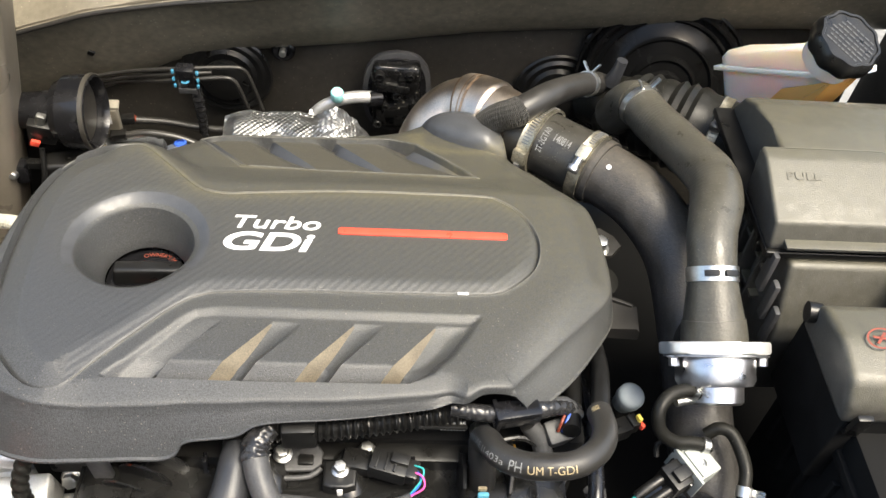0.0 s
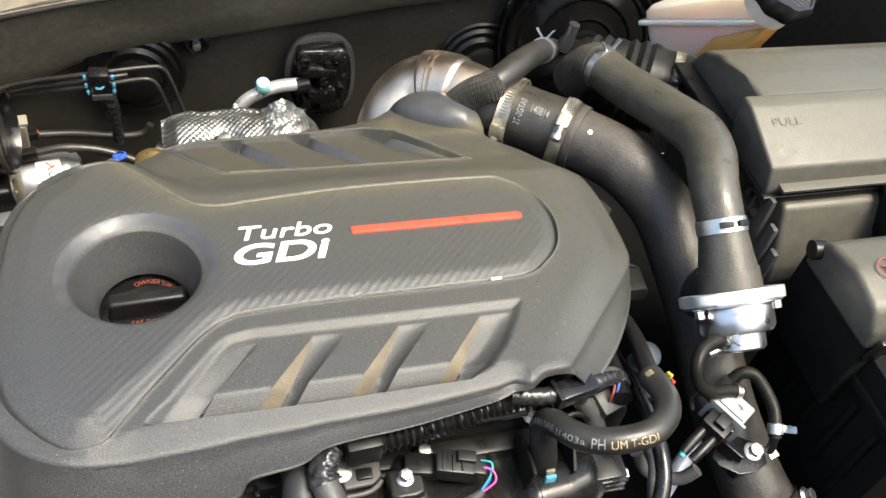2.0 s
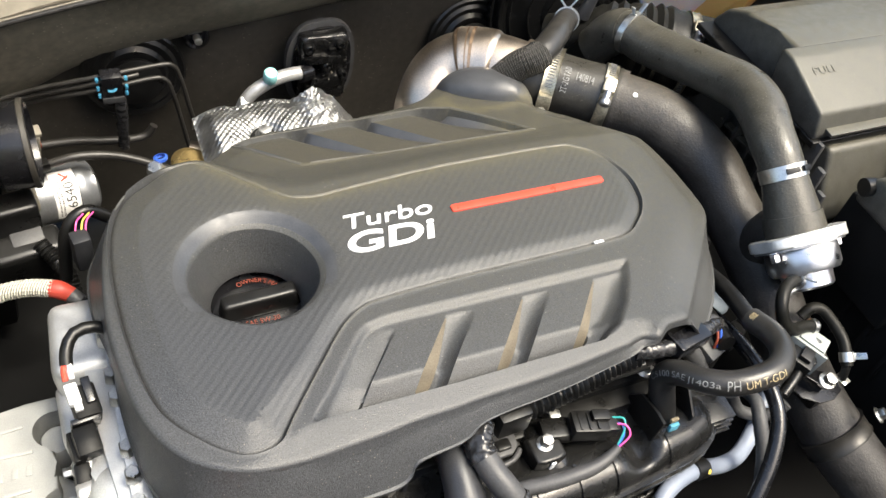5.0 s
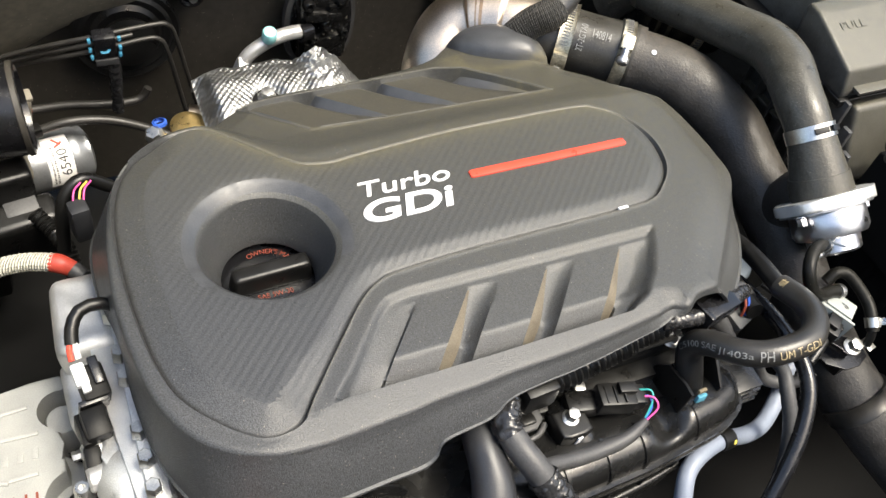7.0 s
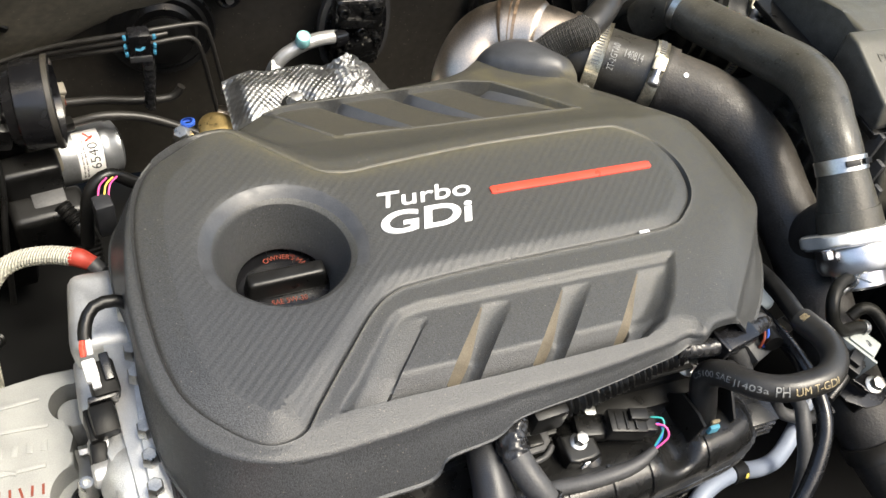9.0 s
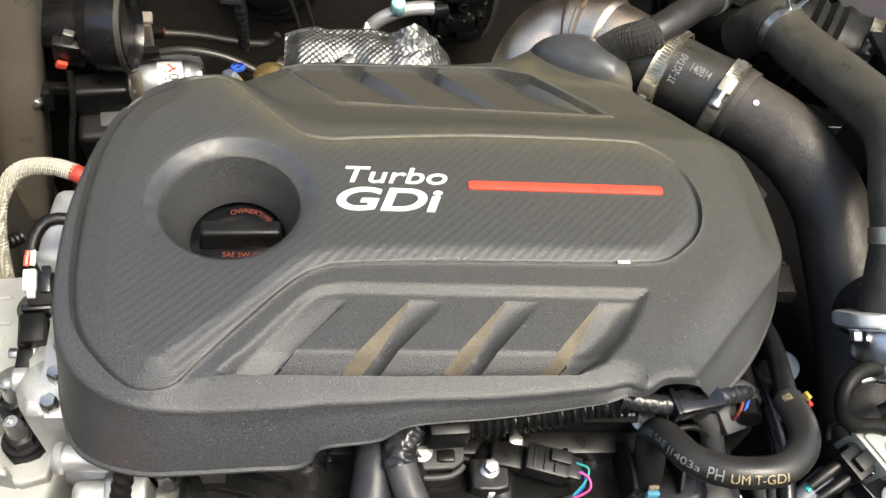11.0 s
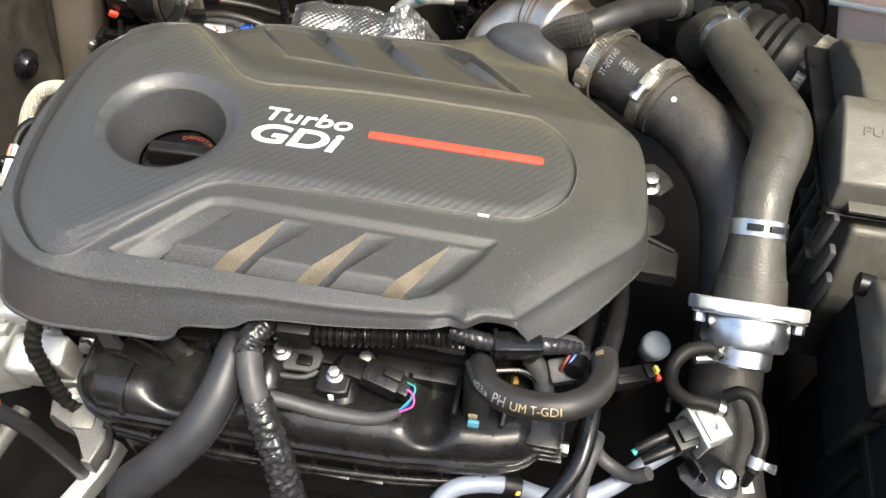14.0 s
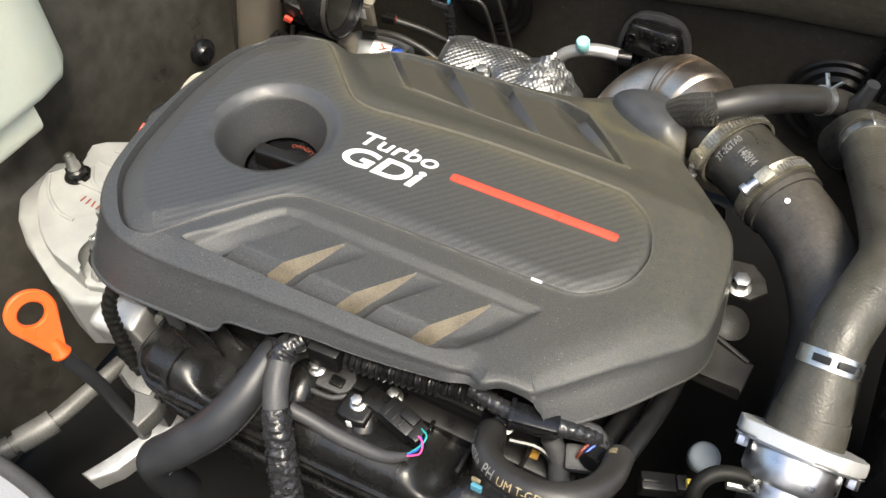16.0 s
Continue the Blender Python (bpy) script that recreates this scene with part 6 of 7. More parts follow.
part("lug", lathe(solid(0.0105, 0.010, 0.038, 0.002), (-0.272, -0.183, -0.112), (-1, 0.02, 0.02), 24), ALU, casting, "front bolt lug")
part("lug_washer", lathe(solid(0.0125, 0.012, 0.008, 0.0015), (-0.306, -0.1825, -0.1115), (-1, 0.02, 0.02), 24), ALU, casting)
part("flange", slab([(-0.318, -0.165), (-0.302, -0.165), (-0.300, 0.045), (-0.312, 0.045), (-0.316, -0.05)], -0.100, -0.078, None, 0.003), ALU, casting)
for y in (-0.156, -0.132, -0.108, -0.060, -0.038, 0.0):
    part("flange_bolt", lathe(solid(0.0066, 0.0062, 0.013, 0.001), (-0.3135, y, -0.079), (0, 0, 1), 6), STEEL, casting)
mount = thing("engine_mount", "grey cast alloy engine mount bracket with cast ribs and red stencil", "engine mount")
part("arm", slab([(-0.540, -0.100), (-0.505, -0.140), (-0.470, -0.163), (-0.437, -0.176), (-0.402, -0.192), (-0.365, -0.204), (-0.335, -0.190), (-0.328, -0.160), (-0.332, -0.090), (-0.38, -0.045), (-0.47, -0.020), (-0.53, -0.05)], -0.270, -0.178, None, 0.010, 4), CASTGREY, mount)


def scoop(cx, cy, r, a0, a1, n=12):
    """An arc of a round clearance cut into the casting."""
    return [(cx + r * math.cos(math.radians(a0 + (a1 - a0) * k / n)), cy + r * math.sin(math.radians(a0 + (a1 - a0) * k / n))) for k in range(n + 1)]


top = [(-0.496, -0.082), (-0.488, -0.107), (-0.467, -0.131), (-0.443, -0.153), (-0.424, -0.165), (-0.405, -0.172), (-0.385, -0.176), (-0.360, -0.182)]
top += scoop(-0.358, -0.148, 0.027, 262, 140) + scoop(-0.366, -0.108, 0.026, 218, 104)
top += [(-0.371, -0.072), (-0.373, -0.058)] + scoop(-0.368, -0.026, 0.021, 262, 62) + [(-0.357, 0.001), (-0.364, 0.007), (-0.388, 0.007), (-0.410, 0.003), (-0.440, 0.001), (-0.466, -0.012), (-0.478, -0.024), (-0.474, -0.040), (-0.464, -0.052), (-0.476, -0.067)]
part("raised_pad", slab(top, -0.200, -0.150, None, 0.003, 3), CASTGREY, mount, "thick upper casting scooped round the studs")
part("boss", lathe([(0, -0.03), (0.0150, -0.03), (0.0150, 0.0), (0.013, 0.003), (0, 0.003)], (-0.368, -0.028, -0.168), (0, 0, 1), 28), CASTGREY, mount, "round boss in the rear scoop")
for y, x0, x1, turn in ((-0.018, -0.445, -0.392, 4), (-0.041, -0.450, -0.387, -3), (-0.078, -0.450, -0.392, 0)):
    part("cast_bar", box(((x0 + x1) / 2, y, -0.150), (x1 - x0, 0.0045, 0.0035), (0, 0, turn), 0.0012), CASTGREY, mount, "raised cast bar")
for k in range(4):
    part("cast_mark", box((-0.425 + 0.011 * k, -0.060, -0.150), (0.005, 0.010, 0.0018), (0, 0, -8), 0.0006), CASTGREY, mount, "worn cast mark")
part("web", slab([(-0.40, -0.168), (-0.355, -0.182), (-0.335, -0.176), (-0.330, -0.130), (-0.345, -0.165), (-0.372, -0.168)], -0.20, -0.168, None, 0.004, 3), CASTGREY, mount)
rib_line = Line([(-0.490, -0.085, -0.150), (-0.470, -0.108, -0.150), (-0.440, -0.124, -0.150), (-0.416, -0.126, -0.150)], 0.0024)
part("cast_mark", tube(rib_line, 8), CASTGREY, mount, "raised cast arc")
part("cast_mark", tube(Line([(-0.452, -0.052, -0.150), (-0.436, -0.070, -0.150), (-0.414, -0.080, -0.150)], 0.0024), 8), CASTGREY, mount, "raised cast arc")
random.seed(11)
for k in range(5):
    part("paint_mark", box((-0.428 + 0.008 * k, -0.096 - 0.0005 * k, -0.1498), (0.0020, 0.009, 0.0008), (0, 0, random.uniform(-25, 15)), 0.0003), REDTEXT, mount, "smeared red stencil bar")
for k, (x, y, z) in enumerate(((-0.361, -0.122, -0.140), (-0.357, -0.147, -0.156), (-0.459, -0.070, -0.149))):
    st = thing("mount_stud", "zinc stud with black hex nut on the engine mount", "stud", "engine mount studs")
    part("washer", lathe([(0, -0.045), (0.0165, -0.045), (0.0170, 0.001), (0.0155, 0.003), (0, 0.003)], (x, y, z - 0.003), (0, 0, 1), 28), BLACK, st, "black rubber isolator under the nut")
    part("nut", lathe([(0, 0), (0.0125, 0), (0.0125, 0.010), (0.010, 0.012), (0, 0.012)], (x, y, z), (0, 0, 1), 6), BLACK, st)
    part("stud", lathe([(0, 0.005), (0.0078, 0.005), (0.0078, 0.018), (0.0066, 0.020), (0.0066, 0.030), (0.005, 0.033), (0.0028, 0.033), (0.0022, 0.029), (0, 0.029)], (x, y, z), (0, 0, 1), 18), STEEL, st, "bright threaded stud")
sensor = thing("cam_sensor_plug", "black sensor plug with white and red leads at the cam carrier", "connector")
PLUGBLACK = mat("deep_black_plug_plastic", (0.005, 0.005, 0.005), 0.42, var=0.3, scale=60, bump=0.15, spec=0.15)
part("socket", box((-0.3370, -0.060, -0.072), (0.020, 0.028, 0.024), (14, 4, 8), 0.003), PLUGBLACK, sensor)
part("collar", box((-0.3395, -0.073, -0.079), (0.0225, 0.005, 0.026), (14, 4, 8), 0.0015), GLOSSY, sensor)
part("plug", box((-0.3415, -0.087, -0.086), (0.019, 0.024, 0.026), (14, 4, 8), 0.003), PLUGBLACK, sensor)
part("latch", box((-0.3325, -0.056, -0.0585), (0.007, 0.022, 0.006), (14, 4, 8), 0.001), GLOSSY, sensor)
part("tab", box((-0.352, -0.086, -0.096), (0.006, 0.026, 0.026), (10, 4, 8), 0.0015), PLUGBLACK, sensor)
part("foot", box((-0.350, -0.103, -0.112), (0.013, 0.022, 0.034), (18, 6, 0), 0.003), PLUGBLACK, sensor)
part("lock", box((-0.3440, -0.058, -0.0575), (0.010, 0.018, 0.008), (14, 4, 8), 0.002), WHITE, sensor, "white plug insert")
part("lock", box((-0.3415, -0.068, -0.0605), (0.006, 0.008, 0.007), (14, 4, 8), 0.001), WHITE, sensor)
part("lead", tube(Line([(-0.344, -0.037, -0.046), (-0.342, -0.027, -0.040), (-0.334, -0.016, -0.035), (-0.318, -0.013, -0.036), (-0.302, -0.017, -0.046)], 0.0052), 12), BLACK, sensor)
part("wire", tube(Line([(-0.347, -0.049, -0.050), (-0.347, -0.042, -0.047), (-0.345, -0.034, -0.043)], 0.0022), 8), RED, sensor, "red wire")
part("wire", tube(Line([(-0.342, -0.049, -0.049), (-0.342, -0.042, -0.046), (-0.342, -0.034, -0.042)], 0.0022), 8), WHITE, sensor, "white wire")
strap = thing("ground_strap", "pale braided ground strap with a red end sleeve", "cable")
part("braid", tube(Line([(-0.440, 0.058, -0.245), (-0.435, 0.074, -0.185), (-0.428, 0.092, -0.150), (-0.412, 0.104, -0.126), (-0.393, 0.107, -0.115), (-0.368, 0.100, -0.106), (-0.345, 0.089, -0.101)], 0.0080, 0.0012), 48, ripple=lambda s, a: 0.0006 * math.sin(a * 7 + s * 700) * math.sin(a * 7 - s * 700)), STRAP, strap)
part("sleeve", tube(Line([(-0.348, 0.0905, -0.102), (-0.342, 0.0875, -0.102), (-0.332, 0.083, -0.108)], [0.0084, 0.0086, 0.0074], 0.003), 18), SLEEVERED, strap, "red end sleeve")
part("crimp", tube(Line([(-0.333, 0.083, -0.107), (-0.326, 0.076, -0.112)], 0.0075), 14), TAPEGREY, strap)
part("lug", box((-0.318, 0.058, -0.112), (0.026, 0.040, 0.004), (0, 6, 40), 0.001), STEEL, strap, "tinned cable lug")
bolt((-0.320, 0.062, -0.110), (0, 0, 1), 0.015, "bolt", "dark bolt holding the ground strap", material=BLACK)
tap_lead = thing("coil_plug", "dark grey plug with coloured wires behind the cam carrier", "connector")
part("plug", box((-0.316, 0.190, -0.168), (0.019, 0.020, 0.045), (0, 0, 10), 0.004), SLEEVE, tap_lead)
for k, (mtl, dx) in enumerate(((PINK, -0.004), (YELLOW, 0.002), (PINK, 0.006))):
    part("wire", tube(Line([(-0.316 + dx, 0.194, -0.150), (-0.312 + dx, 0.206, -0.142), (-0.304 + dx, 0.220, -0.146)], 0.0010, 0.002), 8), mtl, tap_lead)
part("loom", tube(Line([(-0.280, 0.230, -0.170), (-0.306, 0.228, -0.150), (-0.328, 0.216, -0.165), (-0.338, 0.20, -0.22)], 0.007), 12), BLACK, tap_lead)

# ---- dipstick ----
dip = thing("dipstick", "bright orange dipstick handle on a black tube", "dipstick")
d0, q1 = Vector((-0.2987, -0.2705, -0.0640)), Vector((-0.2768, -0.2768, -0.1135))
dv = (q1 - d0).normalized()
dn = Vector((0.72, -0.24, 0.28))
dn = (dn - dv * dn.dot(dv)).normalized()
dm = Matrix((dv, dn.cross(dv), dn)).transposed().to_4x4()
dm.translation = d0


def teardrop(a, r0=0.0235, r1=0.0080, length=0.044):
    """How far a drop-shaped plate reaches from its loop's middle in one direction."""
    ray = np.linspace(0.0, 0.06, 241)
    u = np.linspace(0, 1, 41)[:, None]
    inside = (np.hypot(ray * math.cos(a) - u * length, ray * math.sin(a)) <= r0 + (r1 - r0) * u).any(0)
    return float(ray[inside].max())


bm = bmesh.new()
rings = []
turns = np.linspace(0, 2 * math.pi, 72, endpoint=False)
for side, inset, z in ((1, 0.0, -0.0022), (1, 0.0, 0.0022), (1, 0.0018, 0.0040), (0, -0.0016, 0.0040), (0, 0.0, 0.0022), (0, 0.0, -0.0022), (0, -0.0016, -0.0040), (1, 0.0018, -0.0040)):
    rings.append([bm.verts.new(((teardrop(a) - inset if side else 0.0118 - inset) * math.cos(a), (teardrop(a) - inset if side else 0.0125 - inset) * math.sin(a), z)) for a in turns])
for a, b in zip(rings, rings[1:] + rings[:1]):
    for k in range(72):
        bm.faces.new((a[k], a[(k + 1) % 72], b[(k + 1) % 72], b[k]))
bm.transform(dm)
part("loop", bm, ORANGE, dip, "bright orange drop-shaped finger loop")
q0 = d0.lerp(q1, 0.62)
part("neck", tube(Line([q0, d0.lerp(q1, 0.82), d0.lerp(q1, 0.95), q1], [0.0062, 0.0080, 0.0100, 0.0085], 0.003), 18), ORANGE, dip, "orange collar")
part("tube", tube(Line([q1, (-0.268, -0.266, -0.19), (-0.252, -0.259, -0.330), (-0.245, -0.25, -0.40)], 0.0075), 16), SLEEVE, dip)

SLAM = mat("grey_painted_panel", (0.26, 0.27, 0.29), 0.45, var=0.12, scale=25, bump=0.15, specks=0.3)
# ---- engine front: head, manifold, looms ----
head = thing("cylinder_head", "near-black engine block and head under the cover", "engine")
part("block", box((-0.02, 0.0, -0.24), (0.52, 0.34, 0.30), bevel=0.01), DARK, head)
part("rail", box((-0.02, -0.172, -0.115), (0.46, 0.030, 0.035), bevel=0.004), BLACK, head)
for k in range(6):
    part("head_rib", box((-0.17 + 0.062 * k, -0.188, -0.125), (0.004, 0.010, 0.060), bevel=0.001), GLOSSY, head)
part("post", box((-0.194, -0.203, -0.092), (0.017, 0.007, 0.085), (0, -4, 0), 0.002), TAPEGREY, head, "dark grey upright strap")
tray = thing("coil_tray", "dusty dark metal coil bracket with a folded lip under the cover", "bracket")
part("plate", slab([(-0.066, -0.203), (-0.060, -0.206), (-0.012, -0.204), (-0.004, -0.198), (-0.003, -0.186), (-0.008, -0.178), (-0.066, -0.178)], -0.089, -0.084, pose(0, 0, 0, 3, 0, 0), 0.002, 3), TAPEGREY, tray)
part("lip", tube(Line([(-0.064, -0.2045, -0.096), (-0.036, -0.2065, -0.0965), (-0.014, -0.2045, -0.0965), (-0.004, -0.197, -0.096)], 0.0026), 10), TAPEGREY, tray, "folded lip")
part("leg", box((-0.050, -0.194, -0.116), (0.022, 0.012, 0.050), bevel=0.002), BLACK, tray)
part("leg", box((-0.018, -0.190, -0.116), (0.014, 0.010, 0.050), bevel=0.002), BLACK, tray)
bolt((-0.038, -0.190, -0.0835), (0, -0.15, 1), 0.011, "bolt", "bright flange bolt on the coil bracket", tall=0.7)

MANIFOLD = mat("satin_manifold_plastic", (0.010, 0.010, 0.010), 0.27, var=0.4, scale=45, fine=350, bump=0.2, dust=0.07, dust_color=(0.075, 0.070, 0.058), specks=0.4)
manifold = thing("intake_manifold", "glossy black moulded intake manifold with ribbed runners and double flange", "intake manifold")
MX = [-0.216, -0.206, -0.190, 0.000, 0.075, 0.160, 0.186, 0.202]
MY = [-0.236, -0.250, -0.2585, -0.2575, -0.2550, -0.2450, -0.2370, -0.2240]


def shell_front(x):
    """The front line of the manifold's upper shell."""
    return float(np.interp(x, MX, MY))


def shell_height(x, d):
    """Height of the upper shell at a distance behind its front line: a round bulge, with hollows between the runners."""
    bulge = 0.025 * math.sqrt(max(0.0, 1 - (1 - min(d / 0.021, 1)) ** 2))
    hollow = math.exp(-abs((x + 0.116) / 0.025) ** 2.6) + 0.75 * math.exp(-abs((x - 0.103) / 0.015) ** 2.6)
    deep = hollow * (0.35 + 0.65 * float(smooth01((d - 0.002) / 0.016)))
    ends = math.sqrt(max(0.0, min(1.0, (x + 0.2165) / 0.022))) * math.sqrt(max(0.0, min(1.0, (0.2025 - x) / 0.022)))
    sag = 0.010 * float(smooth01((d - 0.028) / 0.030))
    return -0.1195 + (bulge * (1 - 0.92 * deep) - sag * (1 - deep)) * ends


bm = bmesh.new()
rows = []
for x in np.linspace(-0.2162, 0.2022, 140):
    f = shell_front(x)
    rows.append([bm.verts.new((x, f + d, shell_height(x, d))) for d in (0, 0.0006, 0.002, 0.004, 0.007, 0.010, 0.014, 0.018, 0.022, 0.027, 0.033, 0.040, 0.050, 0.062, -f - 0.168)])
for a, b in zip(rows, rows[1:]):
    for k in range(len(a) - 1):
        bm.faces.new((a[k], b[k], b[k + 1], a[k + 1]))
part("upper_shell", bm, MANIFOLD, manifold, "glossy bulged upper shell", sharp=55)
for x, thick, lift, reach in ((-0.166, 0.0052, 0.0046, 0.040), (-0.008, 0.0030, 0.0018, 0.026), (0.0335, 0.0030, 0.0018, 0.030), (0.0705, 0.0030, 0.0018, 0.034), (0.131, 0.0026, 0.0014, 0.022)):
    rib_bm = bmesh.new()
    line_pts = [(d, shell_height(x, d)) for d in np.linspace(0.0, reach, 16)]
    for side in (-1, 1):
        lo = [rib_bm.verts.new((x + side * thick / 2, shell_front(x) + d - 0.001, z - 0.002)) for d, z in line_pts]
        hi = [rib_bm.verts.new((x + side * thick / 2, shell_front(x) + d - lift * 0.6 * (1 - d / reach), z + lift)) for d, z in line_pts]
        for k in range(15):
            rib_bm.faces.new((lo[k], lo[k + 1], hi[k + 1], hi[k]))
    rib_bm.verts.ensure_lookup_table()
    n_r = 32
    for k in range(15):
        rib_bm.faces.new((rib_bm.verts[16 + k], rib_bm.verts[17 + k], rib_bm.verts[n_r + 17 + k], rib_bm.verts[n_r + 16 + k]))
    part("rib", rib_bm, MANIFOLD, manifold, "raised moulded rib")


def flange_line(out, back=-0.170):
    pts = [(x, shell_front(x) - out) for x in np.linspace(-0.205, 0.192, 40)]
    return [(-0.2165 - out, back), (-0.2165 - out, -0.232), (-0.213 - out * 0.8, -0.242 - out * 0.3)] + pts + [(0.203 + out, -0.222), (0.203 + out, back)]


part("lip", slab(flange_line(0.0040), -0.1225, -0.1185, None, 0.0012), MANIFOLD, manifold, "upper seam flange")
part("lip", slab(flange_line(0.0015), -0.1300, -0.1225, None, 0.0008), BLACK, manifold)
part("lip", slab(flange_line(0.0048), -0.1345, -0.1300, None, 0.0012), MANIFOLD, manifold, "lower seam flange")
part("belly", slab([(-0.200, -0.170), (-0.205, -0.236), (-0.185, -0.2500), (0.000, -0.2495), (0.150, -0.238), (0.190, -0.226), (0.190, -0.170)], -0.260, -0.134, None, 0.004), MANIFOLD, manifold, "lower shell")
for k in range(10):
    x = -0.186 + 0.038 * k
    part("web", box((x, shell_front(x) + 0.004, -0.1470), (0.0032, 0.014, 0.026), bevel=0.0008), MANIFOLD, manifold)
part("bar", tube(Line([(-0.196, -0.256, -0.1600), (-0.080, -0.2625, -0.1600), (0.060, -0.2580, -0.1605), (0.160, -0.2460, -0.1605)], 0.0040), 10), MANIFOLD, manifold, "moulded lower stiffening bar")
part("bar", tube(Line([(-0.190, -0.254, -0.1800), (-0.080, -0.2600, -0.1800), (0.060, -0.2550, -0.1805), (0.160, -0.2430, -0.1805)], 0.0032), 10), BLACK, manifold)
for x, w in ((-0.128, 0.020), (-0.062, 0.026), (0.020, 0.034), (0.058, 0.020)):
    part("pad", box((x, shell_front(x) - 0.0040, -0.1700), (w, 0.006, 0.012), (10, 0, 0), 0.0015), BLACK, manifold)
for k in range(3):
    x, y = -0.172 + 0.014 * k, -0.216 + 0.012 * k
    part("arched_web", lathe([(0.0, -0.0011), (0.024, -0.0011), (0.025, 0), (0.024, 0.0011), (0.0, 0.0011)], (x, y, -0.1115 + 0.0075 * k), (0.25, 1, 0.1), 36), MANIFOLD, manifold, "thin arched web")
part("boss", slab([(-0.001, -0.2190), (0.006, -0.2215), (0.020, -0.2215), (0.028, -0.2190), (0.029, -0.195), (-0.001, -0.195)], -0.1250, -0.0835, None, 0.003, 3), BLACK, manifold, "squared bolt boss")
part("fin", slab([(0.0, 0.0), (0.046, 0.0), (0.046, 0.030), (0.036, 0.046), (0.012, 0.052), (0.0, 0.052)], -0.0016, 0.0016, Matrix.Translation((0.1165, -0.226, -0.124)) @ Matrix(((0.05, 0.1, 1, 0), (1, 0, -0.05, 0), (0, 1, -0.1, 0), (0, 0, 0, 1))), 0.0006), BLACK, manifold, "upright stiffening fin")
part("fin", slab([(0.0, 0.0), (0.050, 0.0), (0.050, 0.044), (0.020, 0.050), (0.0, 0.036)], -0.0016, 0.0016, Matrix.Translation((0.1600, -0.222, -0.124)) @ Matrix(((0.05, 0.1, 1, 0), (1, 0, -0.05, 0), (0, 1, -0.1, 0), (0, 0, 0, 1))), 0.0006), BLACK, manifold, "upright stiffening fin")
part("hoop", tube(Line([(0.150, -0.184, -0.064), (0.176, -0.178, -0.068), (0.196, -0.186, -0.080), (0.206, -0.200, -0.098), (0.208, -0.210, -0.120)], 0.0026), 8), MANIFOLD, manifold, "curved edge strip over the end fins")
for k in range(4):
    part("end_fin", box((0.1990, -0.205, -0.1020 - 0.0095 * k), (0.034 + 0.004 * k, 0.046, 0.0036), (4, 0, 0), 0.001), MANIFOLD, manifold)
for k in range(2):
    part("runner", tube(Line([(-0.052 + 0.070 * k, -0.176, -0.118), (-0.050 + 0.070 * k, -0.196, -0.104), (-0.047 + 0.070 * k, -0.216, -0.108), (-0.046 + 0.070 * k, -0.230, -0.122)], [0.017, 0.017, 0.016, 0.015]), 24), MANIFOLD, manifold, "curved runner")
bolt((0.0135, -0.2045, -0.0840), (0, -0.1, 1), 0.0098, "bolt", "bright flange bolt with white paint drip on the manifold", tall=0.95)
drip = thing("paint_drip", "white paint drip on the manifold boss", "paint mark")
part("drip", box((0.0140, -0.2222, -0.0930), (0.0050, 0.0016, 0.0150), (4, 0, 4), 0.0007), WHITE, drip)
bolt((0.036, -0.180, -0.093), (0, -0.1, 1), 0.0105, "bolt", "bright flange bolt behind the sensor", tall=0.8)
bolt((0.138, -0.168, -0.075), (0, -0.1, 1), 0.013, "bolt", "bright flange bolt by the coolant hose")
bolt((0.217, -0.216, -0.126), (1, -0.1, 0.1), 0.012, "bolt", "pale hex bolt at the manifold end")
bolt((0.098, -0.160, -0.118), (0, -1, 0.6), 0.0065, "bolt", "small dark steel bolt below the loom", material=MOTOR)
part("backplate", box((0.094, -0.150, -0.120), (0.062, 0.014, 0.100), (-8, 0, 0), 0.004), BLACK, head)

map_sensor = thing("pressure_sensor", "black pressure sensor and plug with pink and teal wires", "connector")
part("body", box((0.030, -0.195, -0.086), (0.030, 0.020, 0.014), (0, 0, -12), 0.003), BLACK, map_sensor)
part("plug", box((0.056, -0.203, -0.078), (0.034, 0.022, 0.018), (0, 4, -14), 0.003), BLACK, map_sensor)
part("plug", box((0.075, -0.208, -0.078), (0.014, 0.018, 0.014), (0, 4, -14), 0.002), BLACK, map_sensor)
for k in range(3):
    part("ridge", box((0.046 + 0.008 * k, -0.2015 - 0.002 * k, -0.0683), (0.002, 0.016, 0.002), (0, 4, -14), 0.0005), BLACK, map_sensor)
part("neck", box((0.044, -0.199, -0.083), (0.010, 0.016, 0.016), (0, 0, -12), 0.002), GLOSSY, map_sensor)
part("latch", box((0.066, -0.202, -0.067), (0.016, 0.010, 0.005), (0, 4, -14), 0.001), BLACK, map_sensor)
for mtl, d in ((PINK, (0.0, 0.0, 0.0)), (TEAL, (0.001, 0.006, 0.001)), (BLUEWIRE, (-0.002, 0.003, -0.002))):
    part("wire", tube(Line([(0.077 + d[0], -0.211 + d[1], -0.073 + d[2]), (0.085 + d[0], -0.2165 + d[1], -0.070 + d[2]), (0.0865 + d[0] - abs(d[1]) * 0.6, -0.2245 + d[1], -0.075 + d[2]), (0.0745 + d[0] * 0.3, -0.2285 + d[1] * 0.3, -0.0845 + d[2] * 0.3)], 0.0009, 0.002), 8), mtl, map_sensor)
